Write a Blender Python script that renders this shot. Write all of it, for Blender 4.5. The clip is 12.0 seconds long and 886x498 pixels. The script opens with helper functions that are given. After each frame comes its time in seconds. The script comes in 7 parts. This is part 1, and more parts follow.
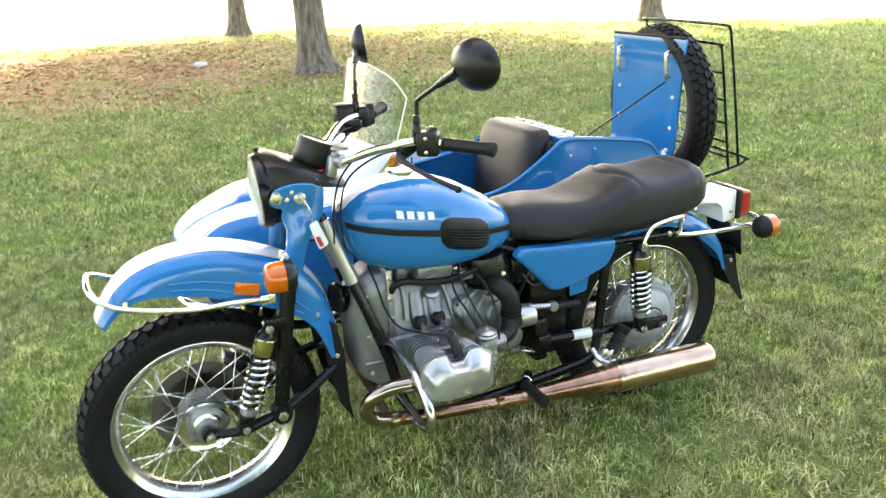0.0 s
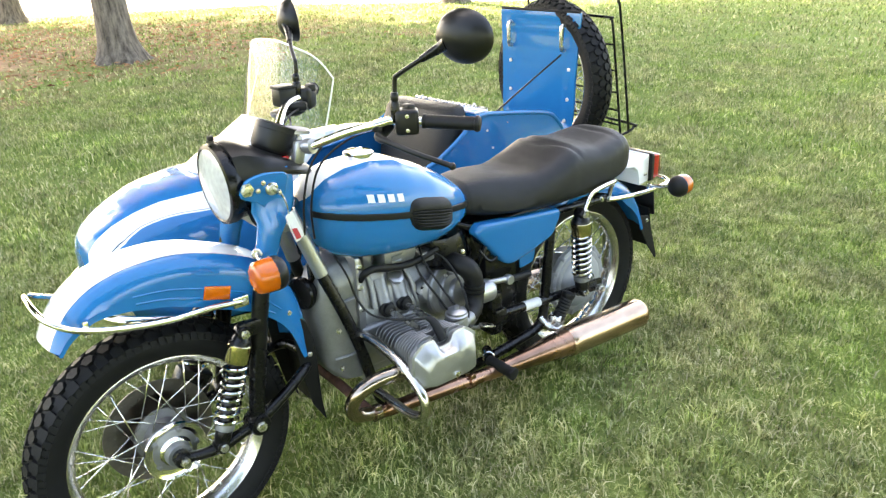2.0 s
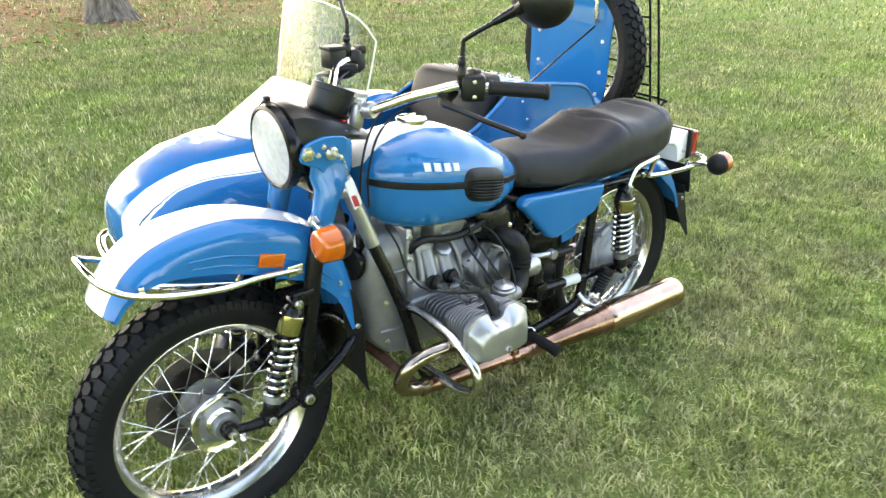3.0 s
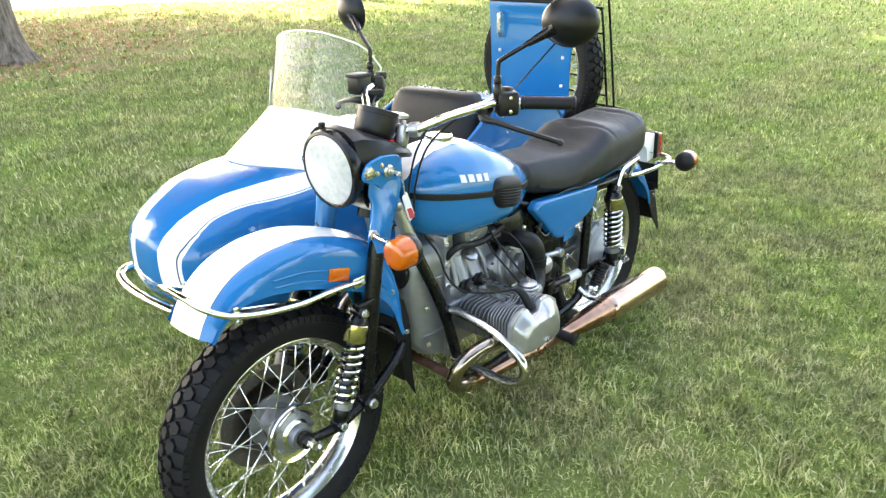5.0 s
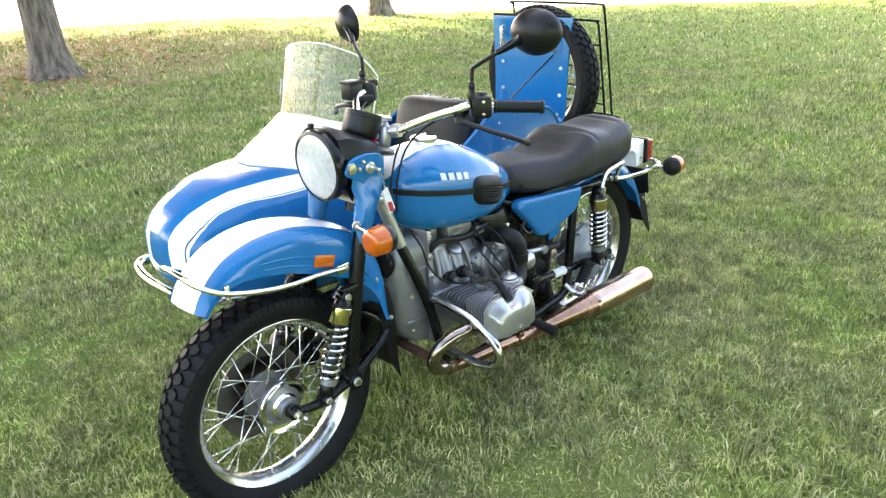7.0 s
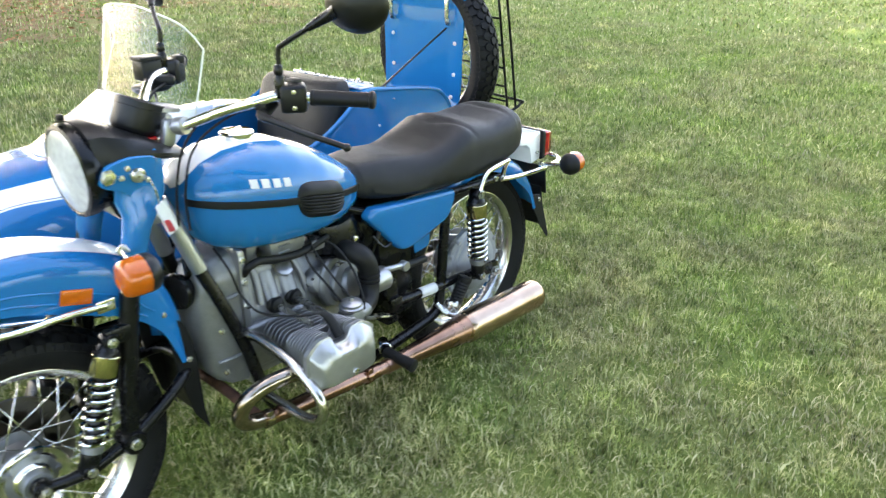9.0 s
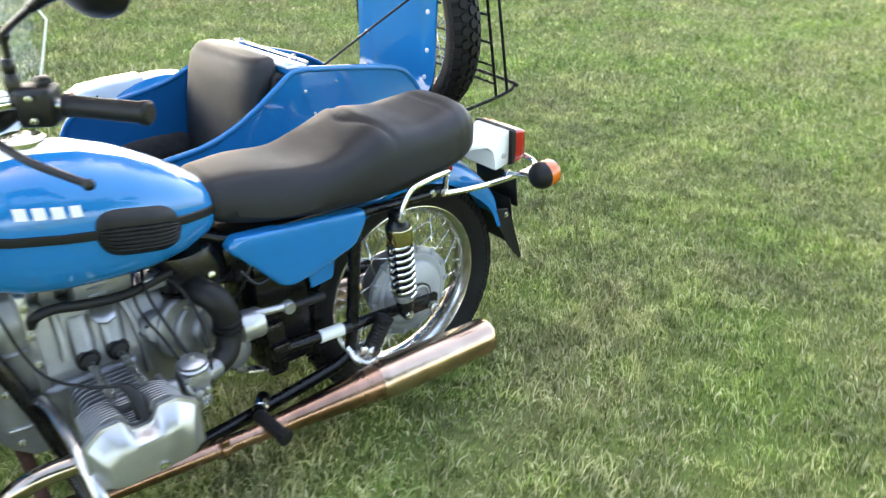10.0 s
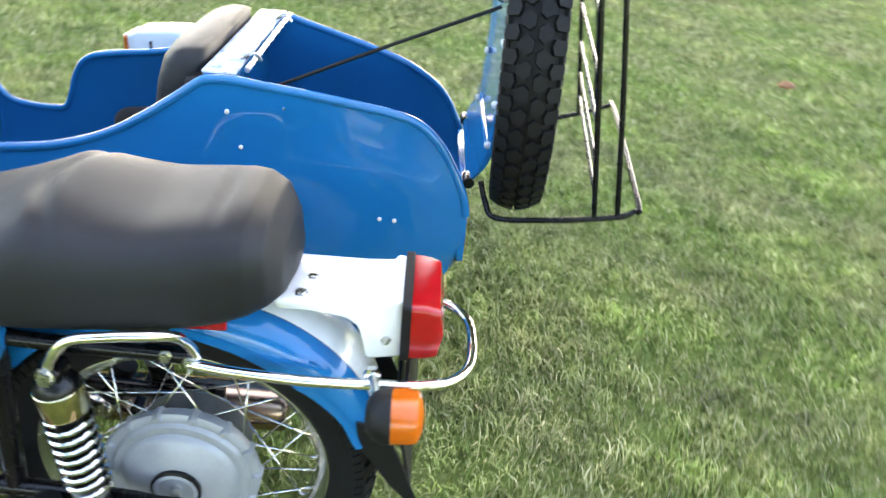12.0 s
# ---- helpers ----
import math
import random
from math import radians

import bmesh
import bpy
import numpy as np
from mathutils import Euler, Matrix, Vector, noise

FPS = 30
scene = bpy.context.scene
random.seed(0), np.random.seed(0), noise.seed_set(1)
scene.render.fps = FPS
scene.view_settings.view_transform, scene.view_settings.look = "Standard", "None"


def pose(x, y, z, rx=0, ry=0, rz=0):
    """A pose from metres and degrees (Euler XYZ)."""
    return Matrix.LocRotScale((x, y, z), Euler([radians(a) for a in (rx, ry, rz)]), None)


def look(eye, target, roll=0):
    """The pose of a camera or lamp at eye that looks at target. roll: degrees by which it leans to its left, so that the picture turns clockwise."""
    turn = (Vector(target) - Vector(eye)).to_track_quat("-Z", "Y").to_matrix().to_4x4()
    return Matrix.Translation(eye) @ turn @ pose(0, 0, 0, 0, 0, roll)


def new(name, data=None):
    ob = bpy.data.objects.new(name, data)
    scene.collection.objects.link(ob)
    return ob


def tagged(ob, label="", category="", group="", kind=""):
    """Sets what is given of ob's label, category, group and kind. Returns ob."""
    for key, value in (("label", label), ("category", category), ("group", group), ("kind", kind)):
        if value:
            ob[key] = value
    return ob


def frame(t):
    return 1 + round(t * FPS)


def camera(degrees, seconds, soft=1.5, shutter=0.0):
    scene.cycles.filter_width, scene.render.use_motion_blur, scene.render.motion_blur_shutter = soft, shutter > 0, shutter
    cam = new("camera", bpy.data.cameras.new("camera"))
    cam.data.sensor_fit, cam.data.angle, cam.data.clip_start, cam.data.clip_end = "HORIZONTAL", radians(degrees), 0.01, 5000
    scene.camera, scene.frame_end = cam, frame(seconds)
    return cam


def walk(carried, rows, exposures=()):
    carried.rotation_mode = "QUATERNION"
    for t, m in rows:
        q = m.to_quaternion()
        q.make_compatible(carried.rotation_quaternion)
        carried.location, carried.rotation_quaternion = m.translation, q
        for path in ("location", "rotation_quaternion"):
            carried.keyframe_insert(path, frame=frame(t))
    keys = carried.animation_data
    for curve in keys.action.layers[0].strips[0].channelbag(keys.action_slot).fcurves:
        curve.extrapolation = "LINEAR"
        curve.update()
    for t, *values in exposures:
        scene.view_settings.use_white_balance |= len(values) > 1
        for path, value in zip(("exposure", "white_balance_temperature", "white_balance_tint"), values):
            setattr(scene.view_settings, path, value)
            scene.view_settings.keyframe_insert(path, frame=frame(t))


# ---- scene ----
cam = camera(61.0, 12.0, soft=1.3, shutter=0.4)
PATH = [
    (0, (-0.066, -1.994, 1.502), (0.653, -0.266, 0.798), -2.7),
    (0.5, (-0.077, -1.845, 1.497), (0.718, -0.153, 0.787), -5.2),
    (1, (-0.158, -1.77, 1.493), (0.747, -0.143, 0.764), -1.6),
    (1.5, (-0.298, -1.746, 1.498), (0.76, -0.227, 0.742), -3.1),
    (2, (-0.418, -1.724, 1.488), (0.717, -0.264, 0.727), -2.3),
    (2.5, (-0.493, -1.687, 1.482), (0.681, -0.262, 0.712), 0.5),
    (3, (-0.541, -1.556, 1.465), (0.621, -0.154, 0.638), -0.1),
    (3.2, (-0.563, -1.5, 1.466), (0.62, -0.113, 0.645), 0.2),
    (4.8, (-0.888, -1.422, 1.489), (0.455, -0.159, 0.713), -2.6),
    (5, (-0.915, -1.426, 1.496), (0.445, -0.182, 0.718), -1.8),
    (5.5, (-0.956, -1.458, 1.499), (0.433, -0.245, 0.724), -1.4),
    (6, (-0.946, -1.549, 1.51), (0.396, -0.271, 0.758), -2.3),
    (6.5, (-0.934, -1.66, 1.509), (0.39, -0.361, 0.761), -2.2),
    (6.7, (-0.943, -1.691, 1.505), (0.355, -0.36, 0.77), -2.1),
    (8.3, (-0.821, -1.5, 1.479), (0.537, -0.286, 0.653), -3.8),
    (8.5, (-0.673, -1.507, 1.475), (0.71, -0.321, 0.652), -1.7),
    (9, (-0.364, -1.582, 1.458), (0.994, -0.366, 0.634), 0.1),
    (9.5, (-0.02, -1.532, 1.433), (1.238, -0.259, 0.541), 0.7),
    (10, (0.373, -1.509, 1.43), (1.524, -0.168, 0.494), 0.2),
    (10.5, (0.819, -1.522, 1.414), (1.717, 0.006, 0.487), 3.4),
    (11, (1.201, -1.38, 1.379), (1.877, 0.212, 0.376), 1.2),
    (11.5, (1.56, -1.164, 1.378), (2.002, 0.482, 0.337), -0.6),
    (12, (1.874, -0.963, 1.365), (1.948, 0.741, 0.325), 5.4),
]
EXPOSURE = [(0.0, 3.54, 8400, 9), (0.5, 3.58, 8380, 9), (1.5, 3.59, 8350, 9), (3.0, 3.57, 8300, 9), (5.5, 3.55, 8000, 9), (6.5, 3.42, 7790, 9), (8.5, 3.41, 7680, 9), (9.0, 3.42, 7650, 9), (9.5, 3.38, 7620, 9), (10.0, 3.57, 7580, 9), (10.5, 3.84, 7550, 9), (11.0, 3.88, 7520, 9), (11.5, 3.81, 7480, 9), (12.0, 3.76, 7450, 9)]
walk(cam, [(t, look(eye, target, roll)) for t, eye, target, roll in PATH], EXPOSURE)

# ---- light ----
world = bpy.data.worlds.new("sky")
scene.world = world
world.use_nodes = True
wn, wl = world.node_tree.nodes, world.node_tree.links
sky_tex = wn.new("ShaderNodeTexSky")
sky_tex.sky_type = "NISHITA"
sky_tex.sun_disc = False
SUN_ELEV, SUN_AZ = 46.0, 8.0
sky_tex.sun_elevation = radians(SUN_ELEV)
sky_tex.sun_rotation = radians(SUN_AZ)
sky_tex.air_density, sky_tex.dust_density, sky_tex.ozone_density = 0.8, 3.0, 0.6
wn["Background"].inputs["Strength"].default_value = 0.15
wl.new(sky_tex.outputs[0], wn["Background"].inputs["Color"])
sun = new("sun", bpy.data.lights.new("sun", "SUN"))
sun.data.energy, sun.data.angle, sun.data.color = 3.5, radians(1.0), (1.0, 0.95, 0.86)
az = radians(SUN_AZ)
sun_dir = Vector((math.sin(az) * math.cos(radians(SUN_ELEV)), math.cos(az) * math.cos(radians(SUN_ELEV)), math.sin(radians(SUN_ELEV))))
sun.matrix_world = look(sun_dir * 60, (0, 0, 0))


# ---- materials ----
def mat(name, base, rough=0.5, metal=0.0, coat=0.0, var=0.0, scale=20.0, bump=0.0, bscale=None, rvar=0.0, trans=0.0, ior=1.45, dark=None, gloss=0.5):
    """A surface with two scales of colour variation, a varying gloss and a fine relief."""
    m = bpy.data.materials.new(name)
    m.use_nodes = True
    n, l = m.node_tree.nodes, m.node_tree.links
    b = n["Principled BSDF"]
    b.inputs["Base Color"].default_value = (*base, 1)
    b.inputs["Roughness"].default_value = rough
    b.inputs["Metallic"].default_value = metal
    b.inputs["Specular IOR Level"].default_value = gloss
    b.inputs["Coat Weight"].default_value = coat
    b.inputs["Coat Roughness"].default_value = 0.03
    b.inputs["Transmission Weight"].default_value = trans
    b.inputs["IOR"].default_value = ior
    co = n.new("ShaderNodeTexCoord")
    if var or rvar:
        t1 = n.new("ShaderNodeTexNoise")
        t1.inputs["Scale"].default_value, t1.inputs["Detail"].default_value = scale, 6
        l.new(co.outputs["Object"], t1.inputs["Vector"])
        t2 = n.new("ShaderNodeTexNoise")
        t2.inputs["Scale"].default_value, t2.inputs["Detail"].default_value = scale * 7, 3
        l.new(co.outputs["Object"], t2.inputs["Vector"])
        mx = n.new("ShaderNodeMath")
        mx.operation = "MULTIPLY_ADD"
        mx.inputs[1].default_value, mx.inputs[2].default_value = 0.35, 0.0
        l.new(t2.outputs["Fac"], mx.inputs[0])
        ad = n.new("ShaderNodeMath")
        l.new(t1.outputs["Fac"], ad.inputs[0])
        l.new(mx.outputs[0], ad.inputs[1])
        if var:
            r = n.new("ShaderNodeValToRGB")
            r.color_ramp.elements[0].position, r.color_ramp.elements[1].position = 0.45, 0.95
            d = dark or tuple(c * (1 - var) for c in base)
            r.color_ramp.elements[0].color = (*d, 1)
            r.color_ramp.elements[1].color = (*(min(1, c * (1 + var * 0.6)) for c in base), 1)
            l.new(ad.outputs[0], r.inputs["Fac"])
            l.new(r.outputs["Color"], b.inputs["Base Color"])
        if rvar:
            mr = n.new("ShaderNodeMapRange")
            mr.inputs["From Min"].default_value, mr.inputs["From Max"].default_value = 0.4, 1.0
            mr.inputs["To Min"].default_value, mr.inputs["To Max"].default_value = max(0.02, rough - rvar), min(1, rough + rvar)
            l.new(ad.outputs[0], mr.inputs["Value"])
            l.new(mr.outputs["Result"], b.inputs["Roughness"])
    if bump:
        t3 = n.new("ShaderNodeTexNoise")
        t3.inputs["Scale"].default_value, t3.inputs["Detail"].default_value = bscale or scale * 8, 5
        l.new(co.outputs["Object"], t3.inputs["Vector"])
        bp = n.new("ShaderNodeBump")
        bp.inputs["Strength"].default_value, bp.inputs["Distance"].default_value = bump, 0.002
        l.new(t3.outputs["Fac"], bp.inputs["Height"])
        l.new(bp.outputs["Normal"], b.inputs["Normal"])
    return m


BLUE = mat("blue_enamel", (0.0010, 0.132, 0.345), 0.24, 0, 0.90, 0.05, 3, rvar=0.05, gloss=0.10)
WHITE = mat("white_enamel", (0.80, 0.80, 0.78), 0.25, 0, 1.0, 0.03, 4, rvar=0.05)
CHROME = mat("chrome", (0.78, 0.77, 0.74), 0.09, 1.0, 0, 0.08, 30, rvar=0.05)
STEEL = mat("zinc_plated_steel", (0.62, 0.61, 0.58), 0.28, 1.0, 0, 0.15, 60, rvar=0.08)
BRASSY = mat("yellow_chromate_plate", (0.66, 0.58, 0.33), 0.16, 1.0, 0, 0.12, 40, rvar=0.06)
CAST = mat("cast_aluminium", (0.25, 0.252, 0.258), 0.42, 0.70, 0, 0.18, 25, 0.25, 500, rvar=0.08)
COVER = mat("machined_aluminium", (0.40, 0.40, 0.405), 0.36, 0.85, 0, 0.10, 25, 0.10, 500, rvar=0.07)
BLACK = mat("black_enamel", (0.0035, 0.0035, 0.0040), 0.28, 0, 0.0, 0.2, 15, rvar=0.08, gloss=0.35)
PLASTIC = mat("black_plastic", (0.0060, 0.0060, 0.0065), 0.38, 0, 0, 0.2, 30, 0.1, 900, rvar=0.06, gloss=0.35)
RUBBER = mat("black_rubber", (0.0070, 0.0070, 0.0070), 0.52, 0, 0, 0.25, 40, 0.15, 700, rvar=0.08, gloss=0.28)
TYRE = mat("tyre_rubber", (0.0085, 0.0085, 0.0088), 0.60, 0, 0, 0.35, 25, 0.3, 500, rvar=0.08, gloss=0.20)
VINYL = mat("black_vinyl", (0.0112, 0.0116, 0.0128), 0.48, 0, 0, 0.35, 6, 0.45, 700, rvar=0.08, gloss=0.32)
ORANGE = mat("amber_lens", (0.58, 0.115, 0.005), 0.18, 0, 0.5, 0.12, 60, 0.3, 250, trans=0.15)
RED = mat("red_lens", (0.33, 0.003, 0.006), 0.18, 0, 0.5, 0.12, 60, 0.25, 300)
COPPER = mat("heat_tinted_exhaust", (0.33, 0.195, 0.135), 0.26, 1.0, 0, 0.40, 5, rvar=0.08, dark=(0.16, 0.088, 0.06))
MUFF = mat("bronzed_silencer", (0.50, 0.37, 0.28), 0.25, 1.0, 0, 0.30, 3.5, rvar=0.06, dark=(0.34, 0.235, 0.17))
RUST = mat("rusty_iron", (0.10, 0.045, 0.028), 0.75, 0.2, 0, 0.5, 40, 0.4, 300)
RIMM = mat("alloy_rim", (0.60, 0.60, 0.59), 0.24, 1.0, 0, 0.10, 30, rvar=0.07)
DISC = mat("dark_disc_steel", (0.16, 0.15, 0.14), 0.45, 0.9, 0, 0.25, 30, rvar=0.08)
DRUM = mat("grey_drum_paint", (0.34, 0.35, 0.365), 0.42, 0.25, 0, 0.12, 18, 0.15, 400, rvar=0.06)
HEADER = mat("smoked_chrome", (0.36, 0.31, 0.26), 0.16, 1.0, 0, 0.35, 7, rvar=0.06, dark=(0.20, 0.15, 0.11))
BARCHROME = mat("dull_chrome", (0.52, 0.50, 0.46), 0.22, 1.0, 0, 0.20, 12, rvar=0.06)
LABEL = mat("white_sticker", (0.62, 0.62, 0.60), 0.5, 0, 0, 0.05, 30)
TAGRED = mat("red_print", (0.45, 0.05, 0.06), 0.5, 0, 0, 0.05, 30)
DARKIN = mat("black_carpet", (0.012, 0.012, 0.013), 0.95, 0, 0, 0.4, 60, 0.5, 400)
BARK = mat("bark", (0.175, 0.142, 0.112), 0.95, 0, 0, 1.0, 11, 1.0, 40, dark=(0.045, 0.034, 0.026))
for link in list(BARK.node_tree.links):
    if link.from_node.bl_idname == "ShaderNodeTexCoord":
        to = link.to_socket
        mp = BARK.node_tree.nodes.new("ShaderNodeMapping")
        mp.inputs["Scale"].default_value = (1.6, 1.6, 0.35)
        BARK.node_tree.links.new(link.from_socket, mp.inputs["Vector"])
        BARK.node_tree.links.new(mp.outputs["Vector"], to)
DRYLEAF = mat("dry_leaves", (0.40, 0.20, 0.09), 0.8, 0, 0, 0.9, 6, dark=(0.15, 0.065, 0.035))
PINLINE = mat("dark_pinstripe", (0.02, 0.04, 0.09), 0.3, 0, 0.6, 0.05, 9)
REFLECTOR = mat("fluted_lamp_optic", (0.55, 0.55, 0.545), 0.22, 0.0, 0.6, 0.40, 9, 0.3, 90)


def glass(name, tint, rough=0.02, clear=0.86, scuff_sheen=0.0):
    m = bpy.data.materials.new(name)
    m.use_nodes = True
    n, l = m.node_tree.nodes, m.node_tree.links
    n.remove(n["Principled BSDF"])
    out = n["Material Output"]
    tr, gl, mx, fr = n.new("ShaderNodeBsdfTransparent"), n.new("ShaderNodeBsdfGlossy"), n.new("ShaderNodeMixShader"), n.new("ShaderNodeFresnel")
    tr.inputs["Color"].default_value = (*(c * clear for c in tint), 1)
    gl.inputs["Roughness"].default_value = rough
    fr.inputs["IOR"].default_value = 1.5
    l.new(fr.outputs[0], mx.inputs["Fac"])
    l.new(tr.outputs[0], mx.inputs[1])
    l.new(gl.outputs[0], mx.inputs[2])
    last = mx.outputs[0]
    # pale diffuse streaks: scratches, and painted haze for the sky's white sheen
    if scuff_sheen:
        co, mp, t = n.new("ShaderNodeTexCoord"), n.new("ShaderNodeMapping"), n.new("ShaderNodeTexNoise")
        mp.inputs["Scale"].default_value = (55, 55, 5)
        t.inputs["Scale"].default_value, t.inputs["Detail"].default_value = 1.0, 5
        r = n.new("ShaderNodeMapRange")
        for key, v in (("From Min", 0.58), ("From Max", 0.78), ("To Min", 0.02), ("To Max", scuff_sheen)):
            r.inputs[key].default_value = v
        df, mx2 = n.new("ShaderNodeBsdfDiffuse"), n.new("ShaderNodeMixShader")
        df.inputs["Color"].default_value = (0.7, 0.7, 0.66, 1)
        l.new(co.outputs["Object"], mp.inputs["Vector"])
        l.new(mp.outputs["Vector"], t.inputs["Vector"])
        l.new(t.outputs["Fac"], r.inputs["Value"])
        l.new(r.outputs["Result"], mx2.inputs["Fac"])
        l.new(last, mx2.inputs[1])
        l.new(df.outputs[0], mx2.inputs[2])
        last = mx2.outputs[0]
    l.new(last, out.inputs["Surface"])
    return m


NOSE_MIDDLE = [(0.0, 0.650), (0.02, 0.650), (0.12, 0.665), (0.27, 0.686), (0.42, 0.698), (1.0, 0.700)]


def nose_paint():
    """Blue enamel with a white band on either shoulder that turns down over the front, edged by a dark line."""
    m = BLUE.copy()
    m.name = "two_tone_enamel"
    n, l = m.node_tree.nodes, m.node_tree.links
    b = n["Principled BSDF"]
    was = b.inputs["Base Color"].links[0].from_socket
    geo, sep = n.new("ShaderNodeNewGeometry"), n.new("ShaderNodeSeparateXYZ")
    l.new(geo.outputs["Position"], sep.inputs[0])

    def math_of(op, a, c, e=None):
        x = n.new("ShaderNodeMath")
        x.operation = op
        for i, s in enumerate((a, c, e)):
            if s is None:
                continue
            if isinstance(s, (int, float)):
                x.inputs[i].default_value = s
            else:
                l.new(s, x.inputs[i])
        return x.outputs[0]

    def curve_of(value, pts):
        """A smooth curve through the points, of a value from 0 to 1."""
        curve = n.new("ShaderNodeFloatCurve")
        c = curve.mapping.curves[0]
        c.points[0].location, c.points[1].location = pts[0], pts[-1]
        for q in pts[1:-1]:
            c.points.new(*q)
        curve.mapping.update()
        l.new(value, curve.inputs["Value"])
        return curve.outputs["Value"]

    x = math_of("MAXIMUM", math_of("SUBTRACT", sep.outputs["X"], 0.010), 0.0)
    middle = curve_of(x, NOSE_MIDDLE)
    side = math_of("SUBTRACT", sep.outputs["Y"], middle)
    dy = math_of("MAXIMUM", math_of("MULTIPLY", side, 1.60), math_of("MULTIPLY", side, -1.0))
    upper = curve_of(x, [(0.0, 0.070), (0.034, 0.083), (0.05, 0.088), (0.094, 0.100), (0.18, 0.125), (0.282, 0.165), (0.418, 0.202), (0.576, 0.222), (1.0, 0.232)])
    lower = curve_of(x, [(0.0, 0.125), (0.05, 0.158), (0.083, 0.176), (0.11, 0.192), (0.166, 0.216), (0.255, 0.264), (0.392, 0.320), (0.614, 0.336), (1.0, 0.345)])
    crest = curve_of(x, [(0.0, 0.640), (0.02, 0.682), (0.05, 0.715), (0.10, 0.745), (0.17, 0.770), (0.27, 0.793), (0.42, 0.806), (0.62, 0.816), (1.0, 0.82)])
    turned = curve_of(x, [(0.0, 0.0), (0.06, 0.0), (0.12, 0.35), (0.20, 0.85), (0.27, 1.0), (1.0, 1.0)])
    level = math_of("ADD", sep.outputs["Z"], math_of("MULTIPLY", math_of("SUBTRACT", sep.outputs["Y"], 0.42), 0.030))
    drop = math_of("MAXIMUM", math_of("SUBTRACT", crest, level), 0.0)
    reach = math_of("ADD", dy, math_of("MULTIPLY", drop, turned))
    band = math_of("MULTIPLY", math_of("GREATER_THAN", dy, upper), math_of("LESS_THAN", reach, lower))
    left = math_of("SUBTRACT", lower, reach)
    line = math_of("MULTIPLY", math_of("GREATER_THAN", left, 0.007), math_of("LESS_THAN", left, 0.0105))
    white, dark = n.new("ShaderNodeMix"), n.new("ShaderNodeMix")
    for x, fac, col in ((white, band, (0.80, 0.80, 0.78, 1)), (dark, math_of("MULTIPLY", band, line), (0.02, 0.04, 0.09, 1))):
        x.data_type = "RGBA"
        l.new(fac, x.inputs["Factor"])
        x.inputs["B"].default_value = col
    l.new(was, white.inputs["A"])
    l.new(white.outputs["Result"], dark.inputs["A"])
    l.new(dark.outputs["Result"], b.inputs["Base Color"])
    return m


NOSEPAINT = nose_paint()
SCREEN = glass("clear_acrylic", (1.0, 1.0, 0.94), 0.10, 0.84, 0.08)


# ---- shape helpers ----
def part(name, bm, material, parent=None, label="", sharp=38):
    """One mesh object under a thing or a part. The bmesh holds world coordinates."""
    me = bpy.data.meshes.new(name)
    bmesh.ops.recalc_face_normals(bm, faces=bm.faces)
    for f in bm.faces:
        f.smooth = True
    bm.to_mesh(me)
    bm.free()
    for m in material if isinstance(material, (list, tuple)) else (material,):
        me.materials.append(m)
    me.set_sharp_from_angle(angle=radians(sharp))
    return hang(new(name, me), parent, label)


def hang(ob, parent=None, label=""):
    if parent:
        ob.parent = parent
        if parent.get("base"):
            ob.matrix_parent_inverse = Matrix.Translation(-Vector(parent["base"]))
    if label:
        ob["label"] = label
    return ob


def thing(name, at, label, category, group=""):
    """An Empty at a thing's base, to carry its parts."""
    ob = tagged(new(name), label, category, group)
    ob.location = at
    ob["base"] = tuple(at)
    return ob


def smooth_path(pts, n=8):
    """A Catmull-Rom curve through the points."""
    p = [Vector(q) for q in pts]
    p = [2 * p[0] - p[1]] + p + [2 * p[-1] - p[-2]]
    out = []
    for i in range(1, len(p) - 2):
        for k in range(n):
            t = k / n
            a, b, c, d = p[i - 1 : i + 3]
            out.append(0.5 * (2 * b + (c - a) * t + (2 * a - 5 * b + 4 * c - d) * t * t + (3 * b - a - 3 * c + d) * t**3))
    return out + [p[-2]]


def loft(bm, rings, closed=True, caps=True, mats=None):
    """Skin the rings in order. mats: material of the strip that begins at each ring vertex."""
    vs = [[bm.verts.new(q) for q in r] for r in rings]
    k = len(vs[0])
    for a, b in zip(vs, vs[1:]):
        for i in range(k if closed else k - 1):
            j = (i + 1) % k
            f = bm.faces.new((a[i], a[j], b[j], b[i]))
            if mats:
                f.material_index = mats[i]
    if caps and closed:
        bm.faces.new(vs[0][::-1])
        bm.faces.new(vs[-1])
    return vs


def tube(bm, pts, r, seg=10, n=8, closed=False, caps=True):
    """A round bar along a smooth curve; r is one radius or one for each given point."""
    rs = r if isinstance(r, (list, tuple)) else None
    path = smooth_path(pts, n) if n > 1 else [Vector(p) for p in pts]
    rings, side = [], None
    for i, p in enumerate(path):
        d = (path[min(i + 1, len(path) - 1)] - path[max(i - 1, 0)]).normalized()
        if side is None:
            side = d.orthogonal().normalized()
        side = (side - d * side.dot(d)).normalized()
        up = d.cross(side)
        rad = r if rs is None else float(np.interp(i / (len(path) - 1) * (len(rs) - 1), range(len(rs)), rs))
        rings.append([p + (side * math.cos(a) + up * math.sin(a)) * rad for a in (2 * math.pi * k / seg for k in range(seg))])
    loft(bm, rings, True, caps)
    return bm


